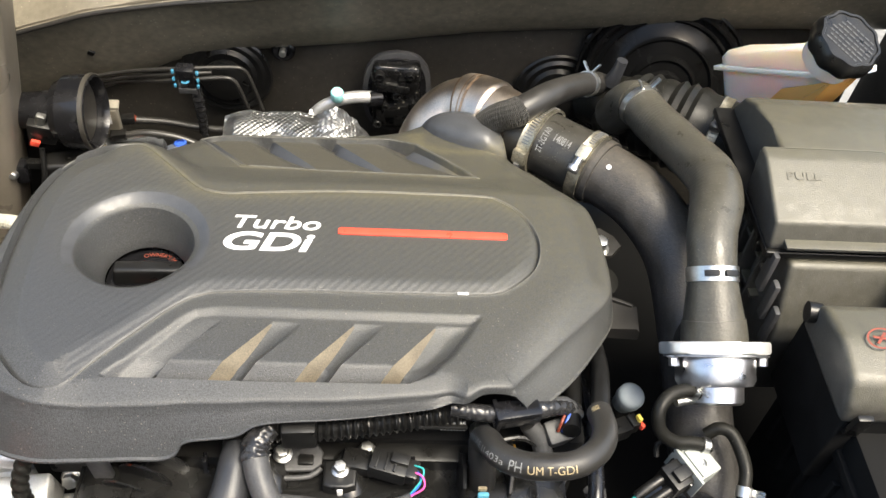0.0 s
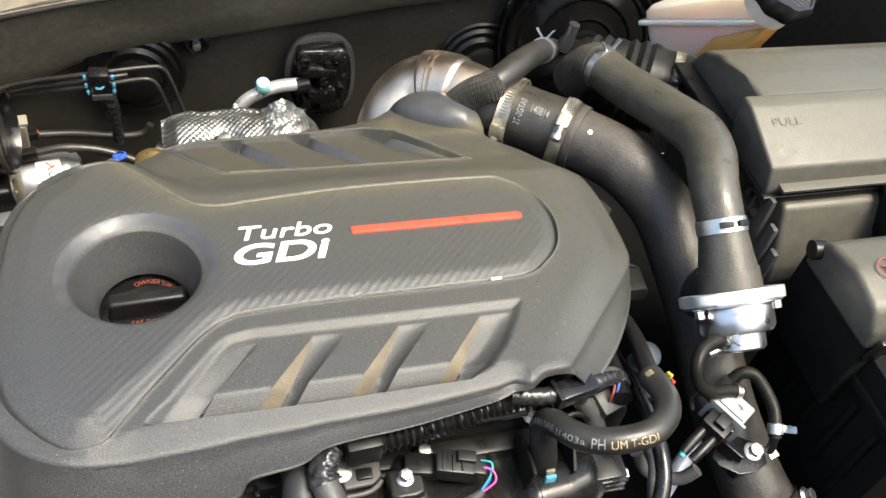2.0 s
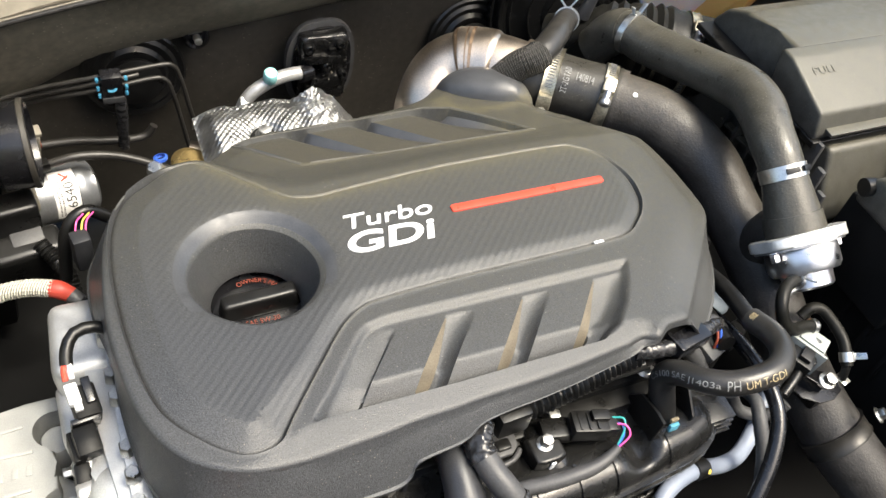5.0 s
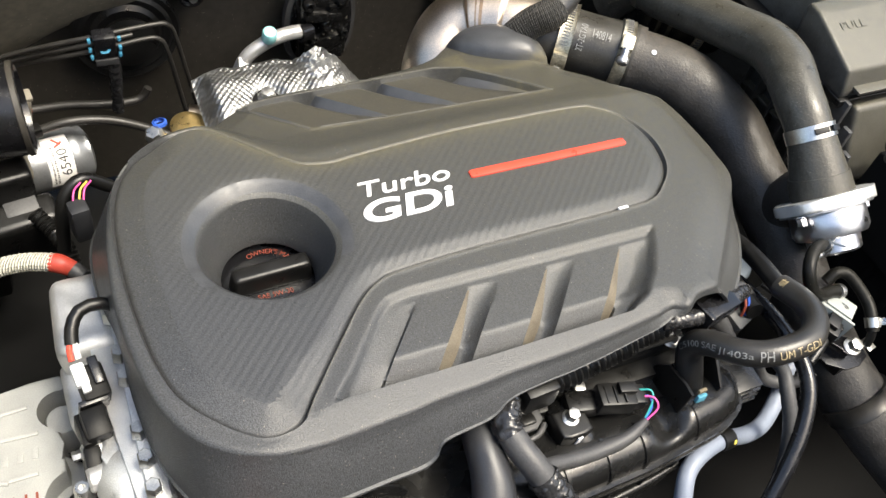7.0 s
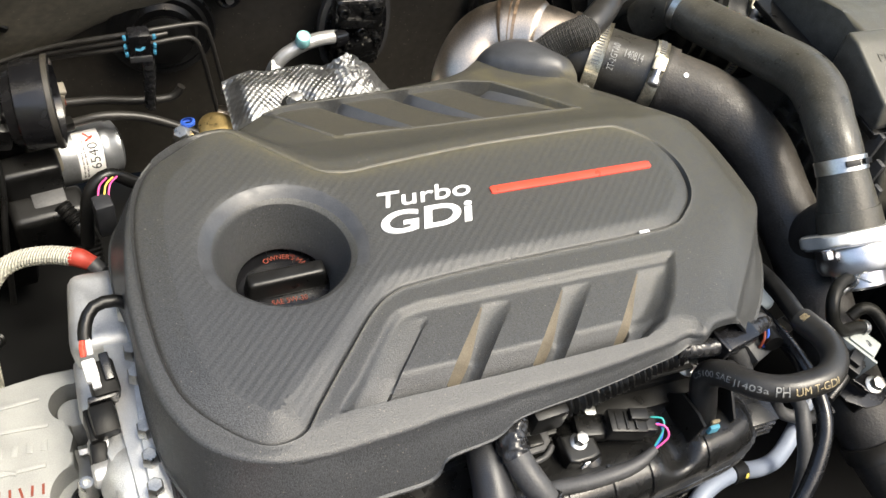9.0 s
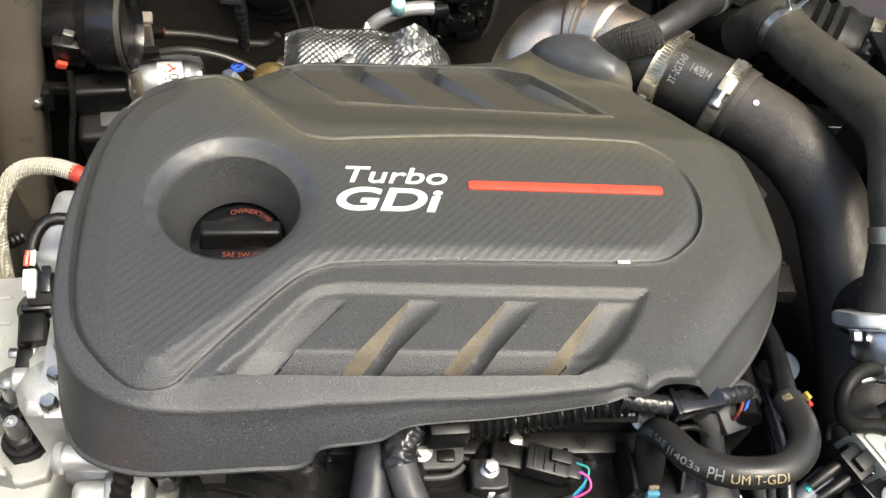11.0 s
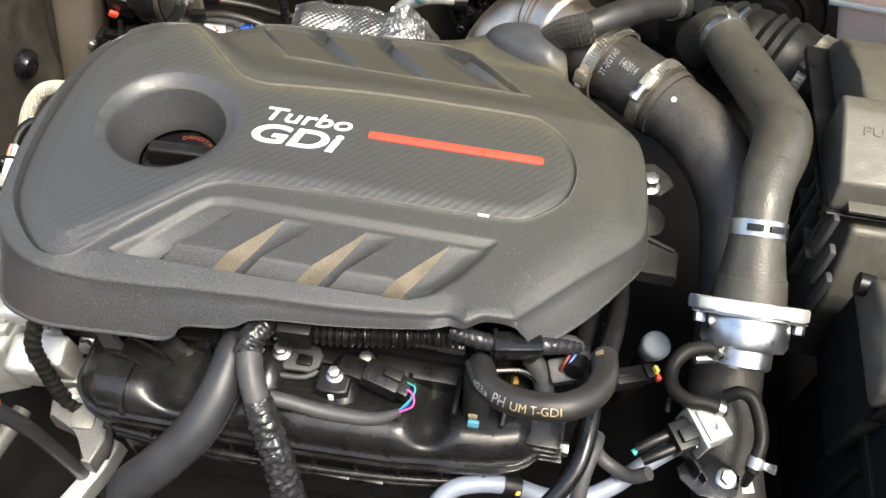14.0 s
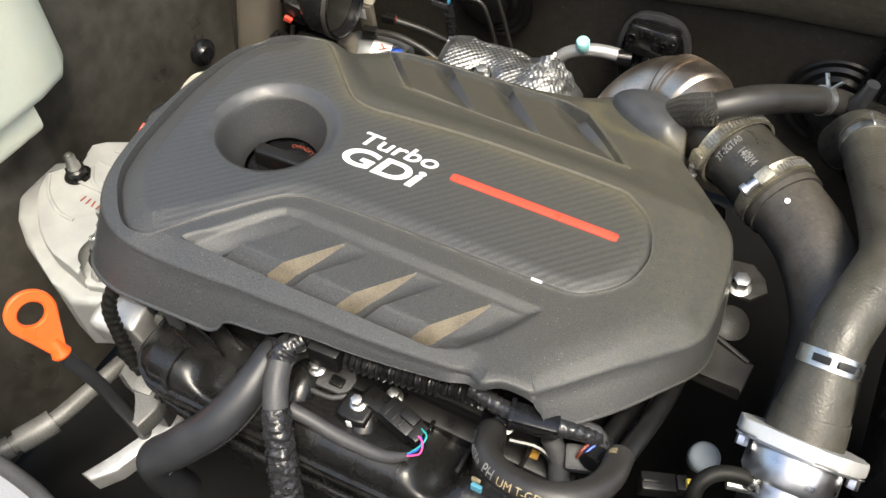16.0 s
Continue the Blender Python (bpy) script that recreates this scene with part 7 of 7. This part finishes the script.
part("lead", tube(Line([(0.076, -0.2280, -0.0835), (0.060, -0.2330, -0.0920), (0.040, -0.2350, -0.0945), (0.010, -0.2360, -0.0920), (-0.018, -0.2360, -0.0850), (-0.036, -0.238, -0.078)], [0.0035, 0.0058, 0.0068, 0.0068, 0.0066, 0.0066]), 14), TAPEGREY, map_sensor, "dull grey sheathed lead")

loom = Line([(-0.048, -0.188, -0.042), (-0.057, -0.203, -0.047), (-0.054, -0.221, -0.054), (-0.044, -0.243, -0.064), (-0.030, -0.264, -0.084), (-0.016, -0.284, -0.112), (-0.004, -0.304, -0.160), (0.004, -0.316, -0.220)], [0.0095, 0.0110, 0.0112, 0.0112, 0.0118, 0.0126, 0.0130, 0.0130], 0.0013)
wiring = thing("wiring_loom", "grey taped wiring loom with crinkled shiny tape", "wiring loom")
part("sleeve", tube(loom, 20, end=0.078), TAPEGREY, wiring, "dull grey sleeve")


def crinkle(s, a):
    """Overlapping turns of tape, each with a torn edge and small folds."""
    turn = (s * 150 + 0.9 * math.sin(a) + 0.35 * noise.noise(Vector((s * 60, math.cos(a), math.sin(a))))) % 1.0
    return 0.0004 + 0.0013 * turn + 0.0020 * noise.noise(Vector((s * 190, 2.2 * math.cos(a), 2.2 * math.sin(a)))) + 0.0009 * noise.noise(Vector((s * 600, 5 * math.cos(a), 5 * math.sin(a))))


part("tape", tube(loom, 40, start=0.070, ripple=crinkle), TAPE, wiring, "crinkled black tape wrap")
part("tape", tube(loom, 40, start=0.070, end=0.083, grow=0.0012, ripple=lambda s, a: 0.0012 * noise.noise(Vector((s * 150, 1.5 * math.cos(a), 1.5 * math.sin(a))))), TAPE, wiring, "loose torn tape end")
part("tape", tube(loom, 36, end=0.030, grow=0.0010, ripple=lambda s, a: 0.0020 * noise.noise(Vector((s * 240, 2 * math.cos(a), 2 * math.sin(a))))), TAPE, wiring, "shiny tape at the branch")
big = Line([(-0.074, -0.182, -0.066), (-0.075, -0.212, -0.068), (-0.079, -0.243, -0.079), (-0.094, -0.273, -0.098), (-0.124, -0.300, -0.124), (-0.148, -0.312, -0.150), (-0.156, -0.310, -0.20), (-0.16, -0.30, -0.26)], [0.012, 0.0150, 0.0172, 0.0182, 0.0182, 0.0182, 0.0182, 0.0182])
vent = thing("crankcase_hose", "smooth dark grey crankcase hose curving over the manifold", "hose")
part("hose", tube(big, 28), SLEEVE, vent)
lap = angle_to(big, 0.10, (0.5, -0.45, -0.75))
lap_line = []
for k in range(40):
    p, t, u, r = big.at(0.055 + k * 0.0036)
    w = t.cross(u)
    a = lap + 0.09 * noise.noise(Vector((k * 0.9, 0, 0)))
    lap_line.append(p + (r + 0.0002) * (math.cos(a) * u + math.sin(a) * w))
part("lap_edge", tube(Line(lap_line, 0.0011), 6), TAPEGREY, vent, "frayed lap edge of the sleeve")
part("collar", tube(big, 28, end=0.012, grow=0.0015), BLACK, vent)
rail_loom = Line([(-0.048, -0.184, -0.052), (-0.020, -0.183, -0.052), (0.010, -0.182, -0.050), (0.055, -0.176, -0.048), (0.095, -0.170, -0.046), (0.118, -0.168, -0.044)], 0.0100, 0.0012)
conduit2 = thing("conduit", "black corrugated conduit under the cover edge", "conduit")
part("conduit", tube(rail_loom, 20, ripple=lambda s, a: 0.0016 * math.sin(s * 1050)), BLACK, conduit2)
part("holder", box((-0.022, -0.186, -0.046), (0.030, 0.026, 0.028), (0, 0, 3), 0.004), BLACK, conduit2)
collar = thing("loom_joint", "shiny black taped loom joint in the cover notch", "wiring loom")
jl = Line([(0.108, -0.170, -0.033), (0.135, -0.174, -0.034), (0.160, -0.174, -0.034), (0.185, -0.168, -0.036), (0.206, -0.162, -0.042), (0.225, -0.154, -0.055)], [0.0075, 0.0075, 0.0085, 0.0080, 0.0065, 0.006], 0.0014)
part("joint", tube(jl, 20, ripple=lambda s, a: 0.0014 * noise.noise(Vector((s * 330, 1.4 * math.cos(a), 1.4 * math.sin(a))))), TAPE, collar)
part("housing", box((0.166, -0.173, -0.034), (0.040, 0.019, 0.017), (0, 2, 12), 0.003), GLOSSY, collar, "glossy black connector housing")
part("lip", box((0.147, -0.176, -0.034), (0.005, 0.022, 0.020), (0, 2, 12), 0.002), GLOSSY, collar)
label_plate = thing("part_label", "black part label with small white print bars", "label")
plate_part = part("plate", box((0.100, -0.176, -0.050), (0.046, 0.003, 0.016), (60, 0, 0), 0.0008), BLACK, label_plate)
lm2 = pose(0.080, -0.1795, -0.0555, 60, 0, 0)
part("print", letters("A", 0.006, 0.005, m=lm2 @ pose(0.012, 0.003, 0.0022)), PRINT, label_plate)
for k in range(2):
    part("print_bar", join(*[box((0, 0, 0), (0.0022, 0.0036, 0.0003), bevel=0, m=lm2 @ pose(0.021 + 0.0028 * q, 0.0035 + 0.0055 * k, 0.0024)) for q in range(8)]), PRINT, plate_part, "small white bars of print")

coolant = Line([(0.1405, -0.214, -0.135), (0.1395, -0.207, -0.095), (0.137, -0.190, -0.058), (0.139, -0.200, -0.036), (0.146, -0.222, -0.020), (0.162, -0.234, -0.013), (0.182, -0.238, -0.009), (0.206, -0.236, -0.007), (0.227, -0.220, -0.012), (0.237, -0.198, -0.020), (0.238, -0.172, -0.031)],
               [0.0125, 0.0125, 0.0120, 0.0115, 0.0112, 0.0112, 0.0112, 0.0112, 0.0112, 0.0112, 0.0112])
ch = thing("coolant_hose", "black rubber coolant hose with white and cream print", "hose")
coolant_part = part("hose", tube(coolant, 28), HOSE, ch)
sa = s_near(coolant, (0.162, -0.234, -0.013))
ang = angle_to(coolant, sa, (0.1, -0.75, 0.62))
part("print", wrapped(letters("C5100 SAE J1403a", 0.0066, 0.062), coolant, sa - 0.072, ang + 0.25), PRINT, coolant_part, "white standard print")
part("print", wrapped(letters("PH", 0.0080, 0.009), coolant, sa - 0.006, ang + 0.25), PRINT, coolant_part, "white print")
part("print", wrapped(letters("UM T-GDI", 0.0064, 0.034, thick=0.0), coolant, sa + 0.007, ang + 0.25), CREAM, coolant_part, "cream stamped print")
mark_s = s_near(coolant, (0.238, -0.178, -0.03))
part("paint_dab", wrapped(join(*[box((0.0008 + 0.0016 * k, 0.0035, 0), (0.0016, 0.0075 - 0.0015 * (k % 2), 0.0002), bevel=0) for k in range(4)]), coolant, mark_s - 0.004, angle_to(coolant, mark_s, (-0.2, -0.3, 0.9)), 0.0004), CREAM, coolant_part, "cream paint dab")
part("paint_dab", box((0.1395, -0.224, -0.090), (0.010, 0.004, 0.010), (0, 0, 0), 0.0015), CYANPAINT, coolant_part, "blue paint dab")
part("paint_dab", box((0.142, -0.226, -0.103), (0.013, 0.004, 0.012), (0, 20, 0), 0.0015), CYANPAINT, coolant_part, "blue paint dab")
part("paint_dab", box((0.138, -0.222, -0.080), (0.008, 0.003, 0.005), (0, 0, 0), 0.001), CREAM, coolant_part, "cream paint dab")
part("clip", band(coolant, 0.020, 0.006, 0.002, 24), BLACK, ch)
for k, dx in enumerate((0.0, -0.022)):
    up = thing("coolant_pipe", "black steel coolant pipe rising behind the hose", "pipe", "coolant pipes")
    part("pipe", tube(Line([(0.239 + dx, -0.178, -0.034 - 0.02 * k), (0.246 + dx, -0.140, -0.042 - 0.02 * k), (0.252 + dx, -0.100, -0.056 - 0.02 * k), (0.256 + dx, -0.04, -0.085 - 0.02 * k)], 0.0085), 16), BLACK, up)

# ---- small plugs between engine and valve ----
capt = thing("sensor_cap", "pale grey round sensor cap low beside the engine", "sensor")
part("cap", lathe([(0.0112, -0.022), (0.0120, -0.006), (0.0142, -0.005), (0.0142, 0.004), (0.0130, 0.0065), (0.0100, 0.0080), (0, 0.0088)], (0.302, -0.091, -0.131), (0.1, -0.3, 1), 28), CAPGREY, capt)
part("stem", tube(Line([(0.300, -0.084, -0.150), (0.297, -0.090, -0.20), (0.29, -0.09, -0.25)], 0.011), 16), BLACK, capt)
inj = thing("injector_plug", "black plug with yellow lock by the coolant hose", "connector")
part("plug", box((0.272, -0.146, -0.106), (0.032, 0.017, 0.017), (0, 10, 25), 0.003), BLACK, inj)
part("ridge", box((0.268, -0.148, -0.0965), (0.018, 0.004, 0.003), (0, 10, 25), 0.001), BLACK, inj)
part("plug", box((0.290, -0.138, -0.105), (0.010, 0.014, 0.014), (0, 10, 25), 0.002), BLACK, inj)
part("lock", box((0.2955, -0.137, -0.0985), (0.004, 0.007, 0.008), (0, 10, 25), 0.001), YELLOW, inj, "yellow lock")
part("lock", box((0.299, -0.141, -0.104), (0.004, 0.006, 0.006), (0, 10, 25), 0.001), RED, inj)
inj2 = thing("coil_connector", "dark plug with red and blue wires under the cover edge", "connector")
part("plug", box((0.207, -0.168, -0.075), (0.026, 0.022, 0.030), (20, 0, 20), 0.004), TAPEGREY, inj2)
part("lead", tube(Line([(0.180, -0.168, -0.060), (0.192, -0.176, -0.075), (0.200, -0.190, -0.095), (0.215, -0.19, -0.12)], 0.009), 12), TAPEGREY, inj2)
part("lead", tube(Line([(0.190, -0.160, -0.045), (0.212, -0.155, -0.048), (0.225, -0.16, -0.060)], 0.008), 12), TAPEGREY, inj2)
for mtl, dx in ((REDTEXT, 0.0), (BLUEWIRE, 0.004)):
    part("wire", tube(Line([(0.206 + dx, -0.175, -0.060), (0.208 + dx, -0.172, -0.050), (0.212 + dx, -0.164, -0.048)], 0.0014), 8), mtl, inj2)
amber = thing("warning_tag", "amber plastic retainer behind the coolant hose", "clip")
part("tag", box((0.168, -0.172, -0.098), (0.011, 0.008, 0.005), (0, 0, 5), 0.001), AMBER, amber)
ARMGREY = mat("dusty_dark_casting", (0.015, 0.014, 0.013), 0.50, var=0.4, scale=60, fine=600, bump=0.4, dust=0.08, dust_color=(0.09, 0.08, 0.06), specks=0.4)
bracket2 = thing("lift_bracket", "black steel bracket tab at the engine's corner", "bracket")
part("arm", slab([(0.248, -0.040), (0.248, 0.014), (0.265, 0.010), (0.313, -0.008), (0.310, -0.042), (0.266, -0.036)], -0.100, -0.085, None, 0.003, 2), ARMGREY, bracket2, "dusty dark cast arm")
part("rib", box((0.280, 0.0005, -0.083), (0.058, 0.004, 0.006), (0, 4, -20), 0.001), ARMGREY, bracket2)
part("tab", slab([(0.255, 0.044), (0.289, 0.045), (0.302, 0.060), (0.296, 0.074), (0.282, 0.086), (0.255, 0.082)], -0.072, -0.066, None, 0.0015, 2), LINES, bracket2, "dusty steel tab")
bolt((0.276, 0.055, -0.066), (0, -0.1, 1), 0.0145, "bolt", "bright flange bolt on the corner bracket", tall=0.8)
stopper = thing("rubber_stopper", "round black rubber stopper under the cover's corner", "stopper")
part("stopper", lathe([(0, 0), (0.016, 0), (0.017, 0.003), (0.017, 0.014), (0.008, 0.016), (0, 0.016)], (0.279, 0.030, -0.098), (0.2, -0.3, 1), 24), RIBRUBBER, stopper)

purge = thing("purge_solenoid", "pale grey solenoid with black plug above the charge pipe", "solenoid")
pm = pose(0.3435, -0.1815, -0.1050, 0, 6, -59)
part("case", box((0, 0, 0), (0.033, 0.026, 0.027), bevel=0.0022, m=pm), GREYPLASTIC, purge)
part("lid", box((0, 0, 0), (0.028, 0.020, 0.003), bevel=0.001, m=pm @ pose(0.001, 0, 0.0143)), GREYPLASTIC, purge)
part("flange_plate", box((0, 0, 0), (0.040, 0.003, 0.032), bevel=0.0008, m=pm @ pose(0, -0.0145, 0)), GREYPLASTIC, purge, "pale end plate")
part("plug", box((0, 0, 0), (0.026, 0.020, 0.022), bevel=0.002, m=pm @ pose(0, -0.0265, -0.001)), BLACK, purge)
part("latch", box((0, 0, 0), (0.012, 0.016, 0.006), bevel=0.001, m=pm @ pose(0.002, -0.0240, 0.0125)), BLACK, purge)
part("rib", box((0, 0, 0), (0.030, 0.004, 0.018), bevel=0.001, m=pm @ pose(0, -0.0200, -0.001)), GLOSSY, purge)
for dx in (-0.006, 0.006):
    part("lead", tube(Line([pm @ Vector((dx, -0.034, -0.003)), pm @ Vector((dx, -0.050, -0.006)), pm @ Vector((dx * 0.9, -0.064, -0.012))], 0.0050), 14), BLACK, purge)
part("wire", tube(Line([pm @ Vector((-0.005, -0.063, -0.012)), pm @ Vector((-0.004, -0.068, -0.014))], 0.0030), 8), TEAL, purge, "teal wire end")
part("loop", tube(Line([pm @ Vector((-0.018, -0.014, 0.010)), pm @ Vector((-0.030, -0.014, 0.010)), pm @ Vector((-0.034, -0.020, 0.002)), pm @ Vector((-0.026, -0.024, -0.006))], 0.0026), 8), BLACK, purge, "moulded wire loop")
vac1 = Line([(0.343, -0.1355, -0.054), (0.328, -0.1365, -0.0475), (0.310, -0.1440, -0.0460), (0.3000, -0.1565, -0.0530), (0.3030, -0.1675, -0.0670), (0.3180, -0.1715, -0.0790), (0.3380, -0.1700, -0.0840), (0.3550, -0.1710, -0.0885)], 0.0064, 0.0009)
knurl = lambda s, a: 0.00010 * math.sin(s * 1700) * math.sin(a * 8)
vh = thing("vacuum_hose", "black knitted vacuum hose looping from the bypass valve", "hose")
part("hose", tube(vac1, 24, ripple=knurl), RIBRUBBER, vh)
clamp_spring(vac1, 0.008, "spring_clamp", 1.2, 0.005, "small zinc wire clamp")
clamp_spring(vac1, max(vac1.s) - 0.006, "spring_clamp", 2.2, 0.006, "small zinc wire clamp")
vac2 = Line([(0.360, -0.1500, -0.1020), (0.370, -0.1480, -0.0940), (0.381, -0.1530, -0.0930), (0.389, -0.1680, -0.1000), (0.392, -0.1850, -0.1070), (0.389, -0.2000, -0.1140), (0.387, -0.2090, -0.1210)], 0.0062, 0.0009)
vh2 = thing("vacuum_hose", "black knitted vacuum hose running to a steel tube end", "hose")
part("hose", tube(vac2, 24, ripple=knurl), RIBRUBBER, vh2)
part("tube_end", tube(Line([(0.387, -0.2085, -0.1210), (0.386, -0.2120, -0.1280), (0.3855, -0.2140, -0.1370)], 0.0045), 12), BLACK, vh2)
clamp_spring(vac2, max(vac2.s) - 0.009, "spring_clamp", angle_to(vac2, max(vac2.s) - 0.009, (0.9, -0.3, 0.1)), 0.010, "small zinc ear clamp")
pb = thing("pipe_bracket", "black steel bracket bolted above the charge pipe", "bracket")
part("plate", slab([(0.3270, -0.2080), (0.3300, -0.2180), (0.3460, -0.2300), (0.3640, -0.2310), (0.3800, -0.2240), (0.3840, -0.2060), (0.3620, -0.1900), (0.3450, -0.1880)], -0.1440, -0.1415, None, 0.0008), GLOSSY, pb)
part("fold", box((0.3360, -0.2010, -0.1340), (0.034, 0.0025, 0.018), (0, 0, -59), 0.0008), GLOSSY, pb, "folded edge under the solenoid")
part("fold", box((0.3440, -0.2060, -0.1370), (0.030, 0.0025, 0.012), (0, 0, -59), 0.0008), GLOSSY, pb)
part("foot", box((0.3640, -0.2100, -0.1560), (0.030, 0.024, 0.026), (0, 0, 10), 0.003), BLACK, pb)
bolt((0.371, -0.2105, -0.1415), (0, -0.2, 1), 0.0125, "bolt", "bright flange bolt on the pipe bracket")
part("tab", box((0.3885, -0.2140, -0.1390), (0.0110, 0.014, 0.0022), (8, 0, 12), 0.0006), STEEL, pb, "bright zinc tab")
bolt((0.408, -0.259, -0.152), (0.6, -0.3, 1), 0.011, "bolt", "small bright clamp screw on the lower pipe")
grey = Line([(0.326, -0.184, -0.154), (0.300, -0.203, -0.162), (0.275, -0.224, -0.171), (0.245, -0.241, -0.174), (0.215, -0.247, -0.166), (0.182, -0.2470, -0.1550), (0.150, -0.2530, -0.1500), (0.128, -0.2630, -0.1520), (0.116, -0.2800, -0.1640), (0.112, -0.300, -0.195), (0.112, -0.31, -0.23)], 0.0082)
gh = thing("grey_hose", "smooth grey-blue hose clipped below the manifold", "hose")
part("hose", tube(grey, 18), BLUEHOSE, gh)
part("clip", band(grey, s_near(grey, (0.180, -0.247, -0.155)), 0.016, 0.002, 20), BLACK, gh)
part("paint_dot", lathe([(0, 0), (0.003, 0), (0, 0.001)], (0.1880, -0.2540, -0.1500), (0, -0.6, 0.8), 10), YELLOW, gh, "yellow paint dot")
steel_pipe = thing("heater_pipe", "satin black bent steel pipe below the coolant hose", "pipe")
part("pipe", tube(Line([(0.236, -0.110, -0.078), (0.238, -0.160, -0.066), (0.236, -0.200, -0.060), (0.2335, -0.232, -0.062), (0.2270, -0.258, -0.072), (0.2080, -0.284, -0.090), (0.1820, -0.306, -0.112), (0.150, -0.330, -0.145)], 0.0072), 16), GLOSSY, steel_pipe)
lead_b = thing("sheathed_lead", "dull grey cloth-taped lead beside the bent pipe", "wiring")
part("lead", tube(Line([(0.250, -0.205, -0.112), (0.246, -0.222, -0.104), (0.240, -0.240, -0.110), (0.238, -0.262, -0.130), (0.236, -0.282, -0.165), (0.232, -0.30, -0.21)], [0.006, 0.0065, 0.007, 0.007, 0.0065, 0.006], 0.003), 14, ripple=lambda s, a: 0.0006 * noise.noise(Vector((s * 200, math.cos(a) * 2, math.sin(a) * 2)))), TAPEGREY, lead_b)
lead_c = thing("sheathed_lead", "dull grey cloth-taped lead below the solenoid plug", "wiring")
part("lead", tube(Line([(0.300, -0.222, -0.132), (0.288, -0.222, -0.146), (0.272, -0.214, -0.152), (0.256, -0.206, -0.146), (0.246, -0.196, -0.128)], 0.0065), 14), TAPEGREY, lead_c)
lower_bracket = thing("casting_bracket", "bare aluminium casting low beside the dipstick tube", "bracket")
part("arm", slab([(-0.242, -0.237), (-0.229, -0.241), (-0.236, -0.275), (-0.258, -0.330), (-0.276, -0.352), (-0.292, -0.350), (-0.270, -0.312), (-0.251, -0.268)], -0.306, -0.276, pose(0, 0, 0, 4, 0, 0), 0.004, 3), ALU, lower_bracket, "pale cast arm")
part("arm", box((-0.236, -0.238, -0.235), (0.022, 0.026, 0.11), (6, 8, 8), 0.005), DULLSTEEL, lower_bracket)
part("nose", lathe(solid(0.020, 0.019, 0.060, 0.004), (-0.340, -0.140, -0.205), (1, -0.45, 0.1), 24), ALU, lower_bracket, "round cast nose")
part("block", box((-0.262, -0.203, -0.148), (0.032, 0.030, 0.046), (10, 0, 4), 0.004, 3), ALU, lower_bracket, "bright machined block")
part("block", box((-0.287, -0.206, -0.158), (0.034, 0.040, 0.050), (10, 0, 4), 0.010, 4), ALU, lower_bracket, "rounded cast shoulder")
part("collar", lathe(solid(0.010, 0.010, 0.012, 0.002), (-0.244, -0.222, -0.178), (0.3, -1, 0.1), 20), ALU, lower_bracket, "small cast collar")
part("step", slab([(-0.268, -0.228), (-0.255, -0.234), (-0.222, -0.236), (-0.206, -0.244), (-0.202, -0.262), (-0.206, -0.286), (-0.216, -0.284), (-0.224, -0.262), (-0.232, -0.254), (-0.262, -0.248)], -0.212, -0.186, None, 0.003, 3), DULLSTEEL, lower_bracket, "stepped pale cast foot")
part("web", box((-0.262, -0.185, -0.230), (0.070, 0.030, 0.070), (10, 10, 12), 0.006), ALU, lower_bracket)
flex = thing("conduit", "black tape-wrapped lead hanging from the cover corner", "conduit")
part("conduit", tube(Line([(-0.246, -0.205, -0.055), (-0.255, -0.222, -0.085), (-0.254, -0.228, -0.120), (-0.246, -0.234, -0.172), (-0.225, -0.230, -0.20)], 0.0070, 0.0012), 20, ripple=lambda s, a: 0.0006 * math.sin(s * 700 + a)), RIBRUBBER, flex)
bolt((-0.234, -0.186, -0.142), (0, -1, 0.6), 0.013, "bolt", "zinc hex bolt under the cover rim")

axle = thing("steel_tube", "dull grey metal tube with a stepped fitting low beside the dipstick", "pipe")
al = Line([(-0.383, -0.180, -0.360), (-0.394, -0.239, -0.360), (-0.404, -0.283, -0.360), (-0.425, -0.328, -0.360), (-0.445, -0.37, -0.360)], 0.011)
part("tube", tube(al, 22), DULLSTEEL, axle)
part("fitting", tube(al, 26, start=0.105, end=0.150, grow=0.005), DULLSTEEL, axle)
part("fitting", tube(al, 26, start=0.158, end=0.170, grow=0.003), DULLSTEEL, axle)
slam = thing("slam_panel", "light grey radiator support panel with a dark edge", "body panel", kind="structure")
part("panel", slab([(-0.60, -0.368), (-0.30, -0.382), (-0.20, -0.395), (-0.20, -0.56), (-0.60, -0.56)], -0.225, -0.205, None, 0.004), SLAM, slam)
part("edge", tube(Line([(-0.60, -0.362, -0.204), (-0.31, -0.376, -0.202), (-0.235, -0.386, -0.202), (-0.20, -0.396, -0.205)], 0.008), 12), TAPEGREY, slam, "dark folded edge")
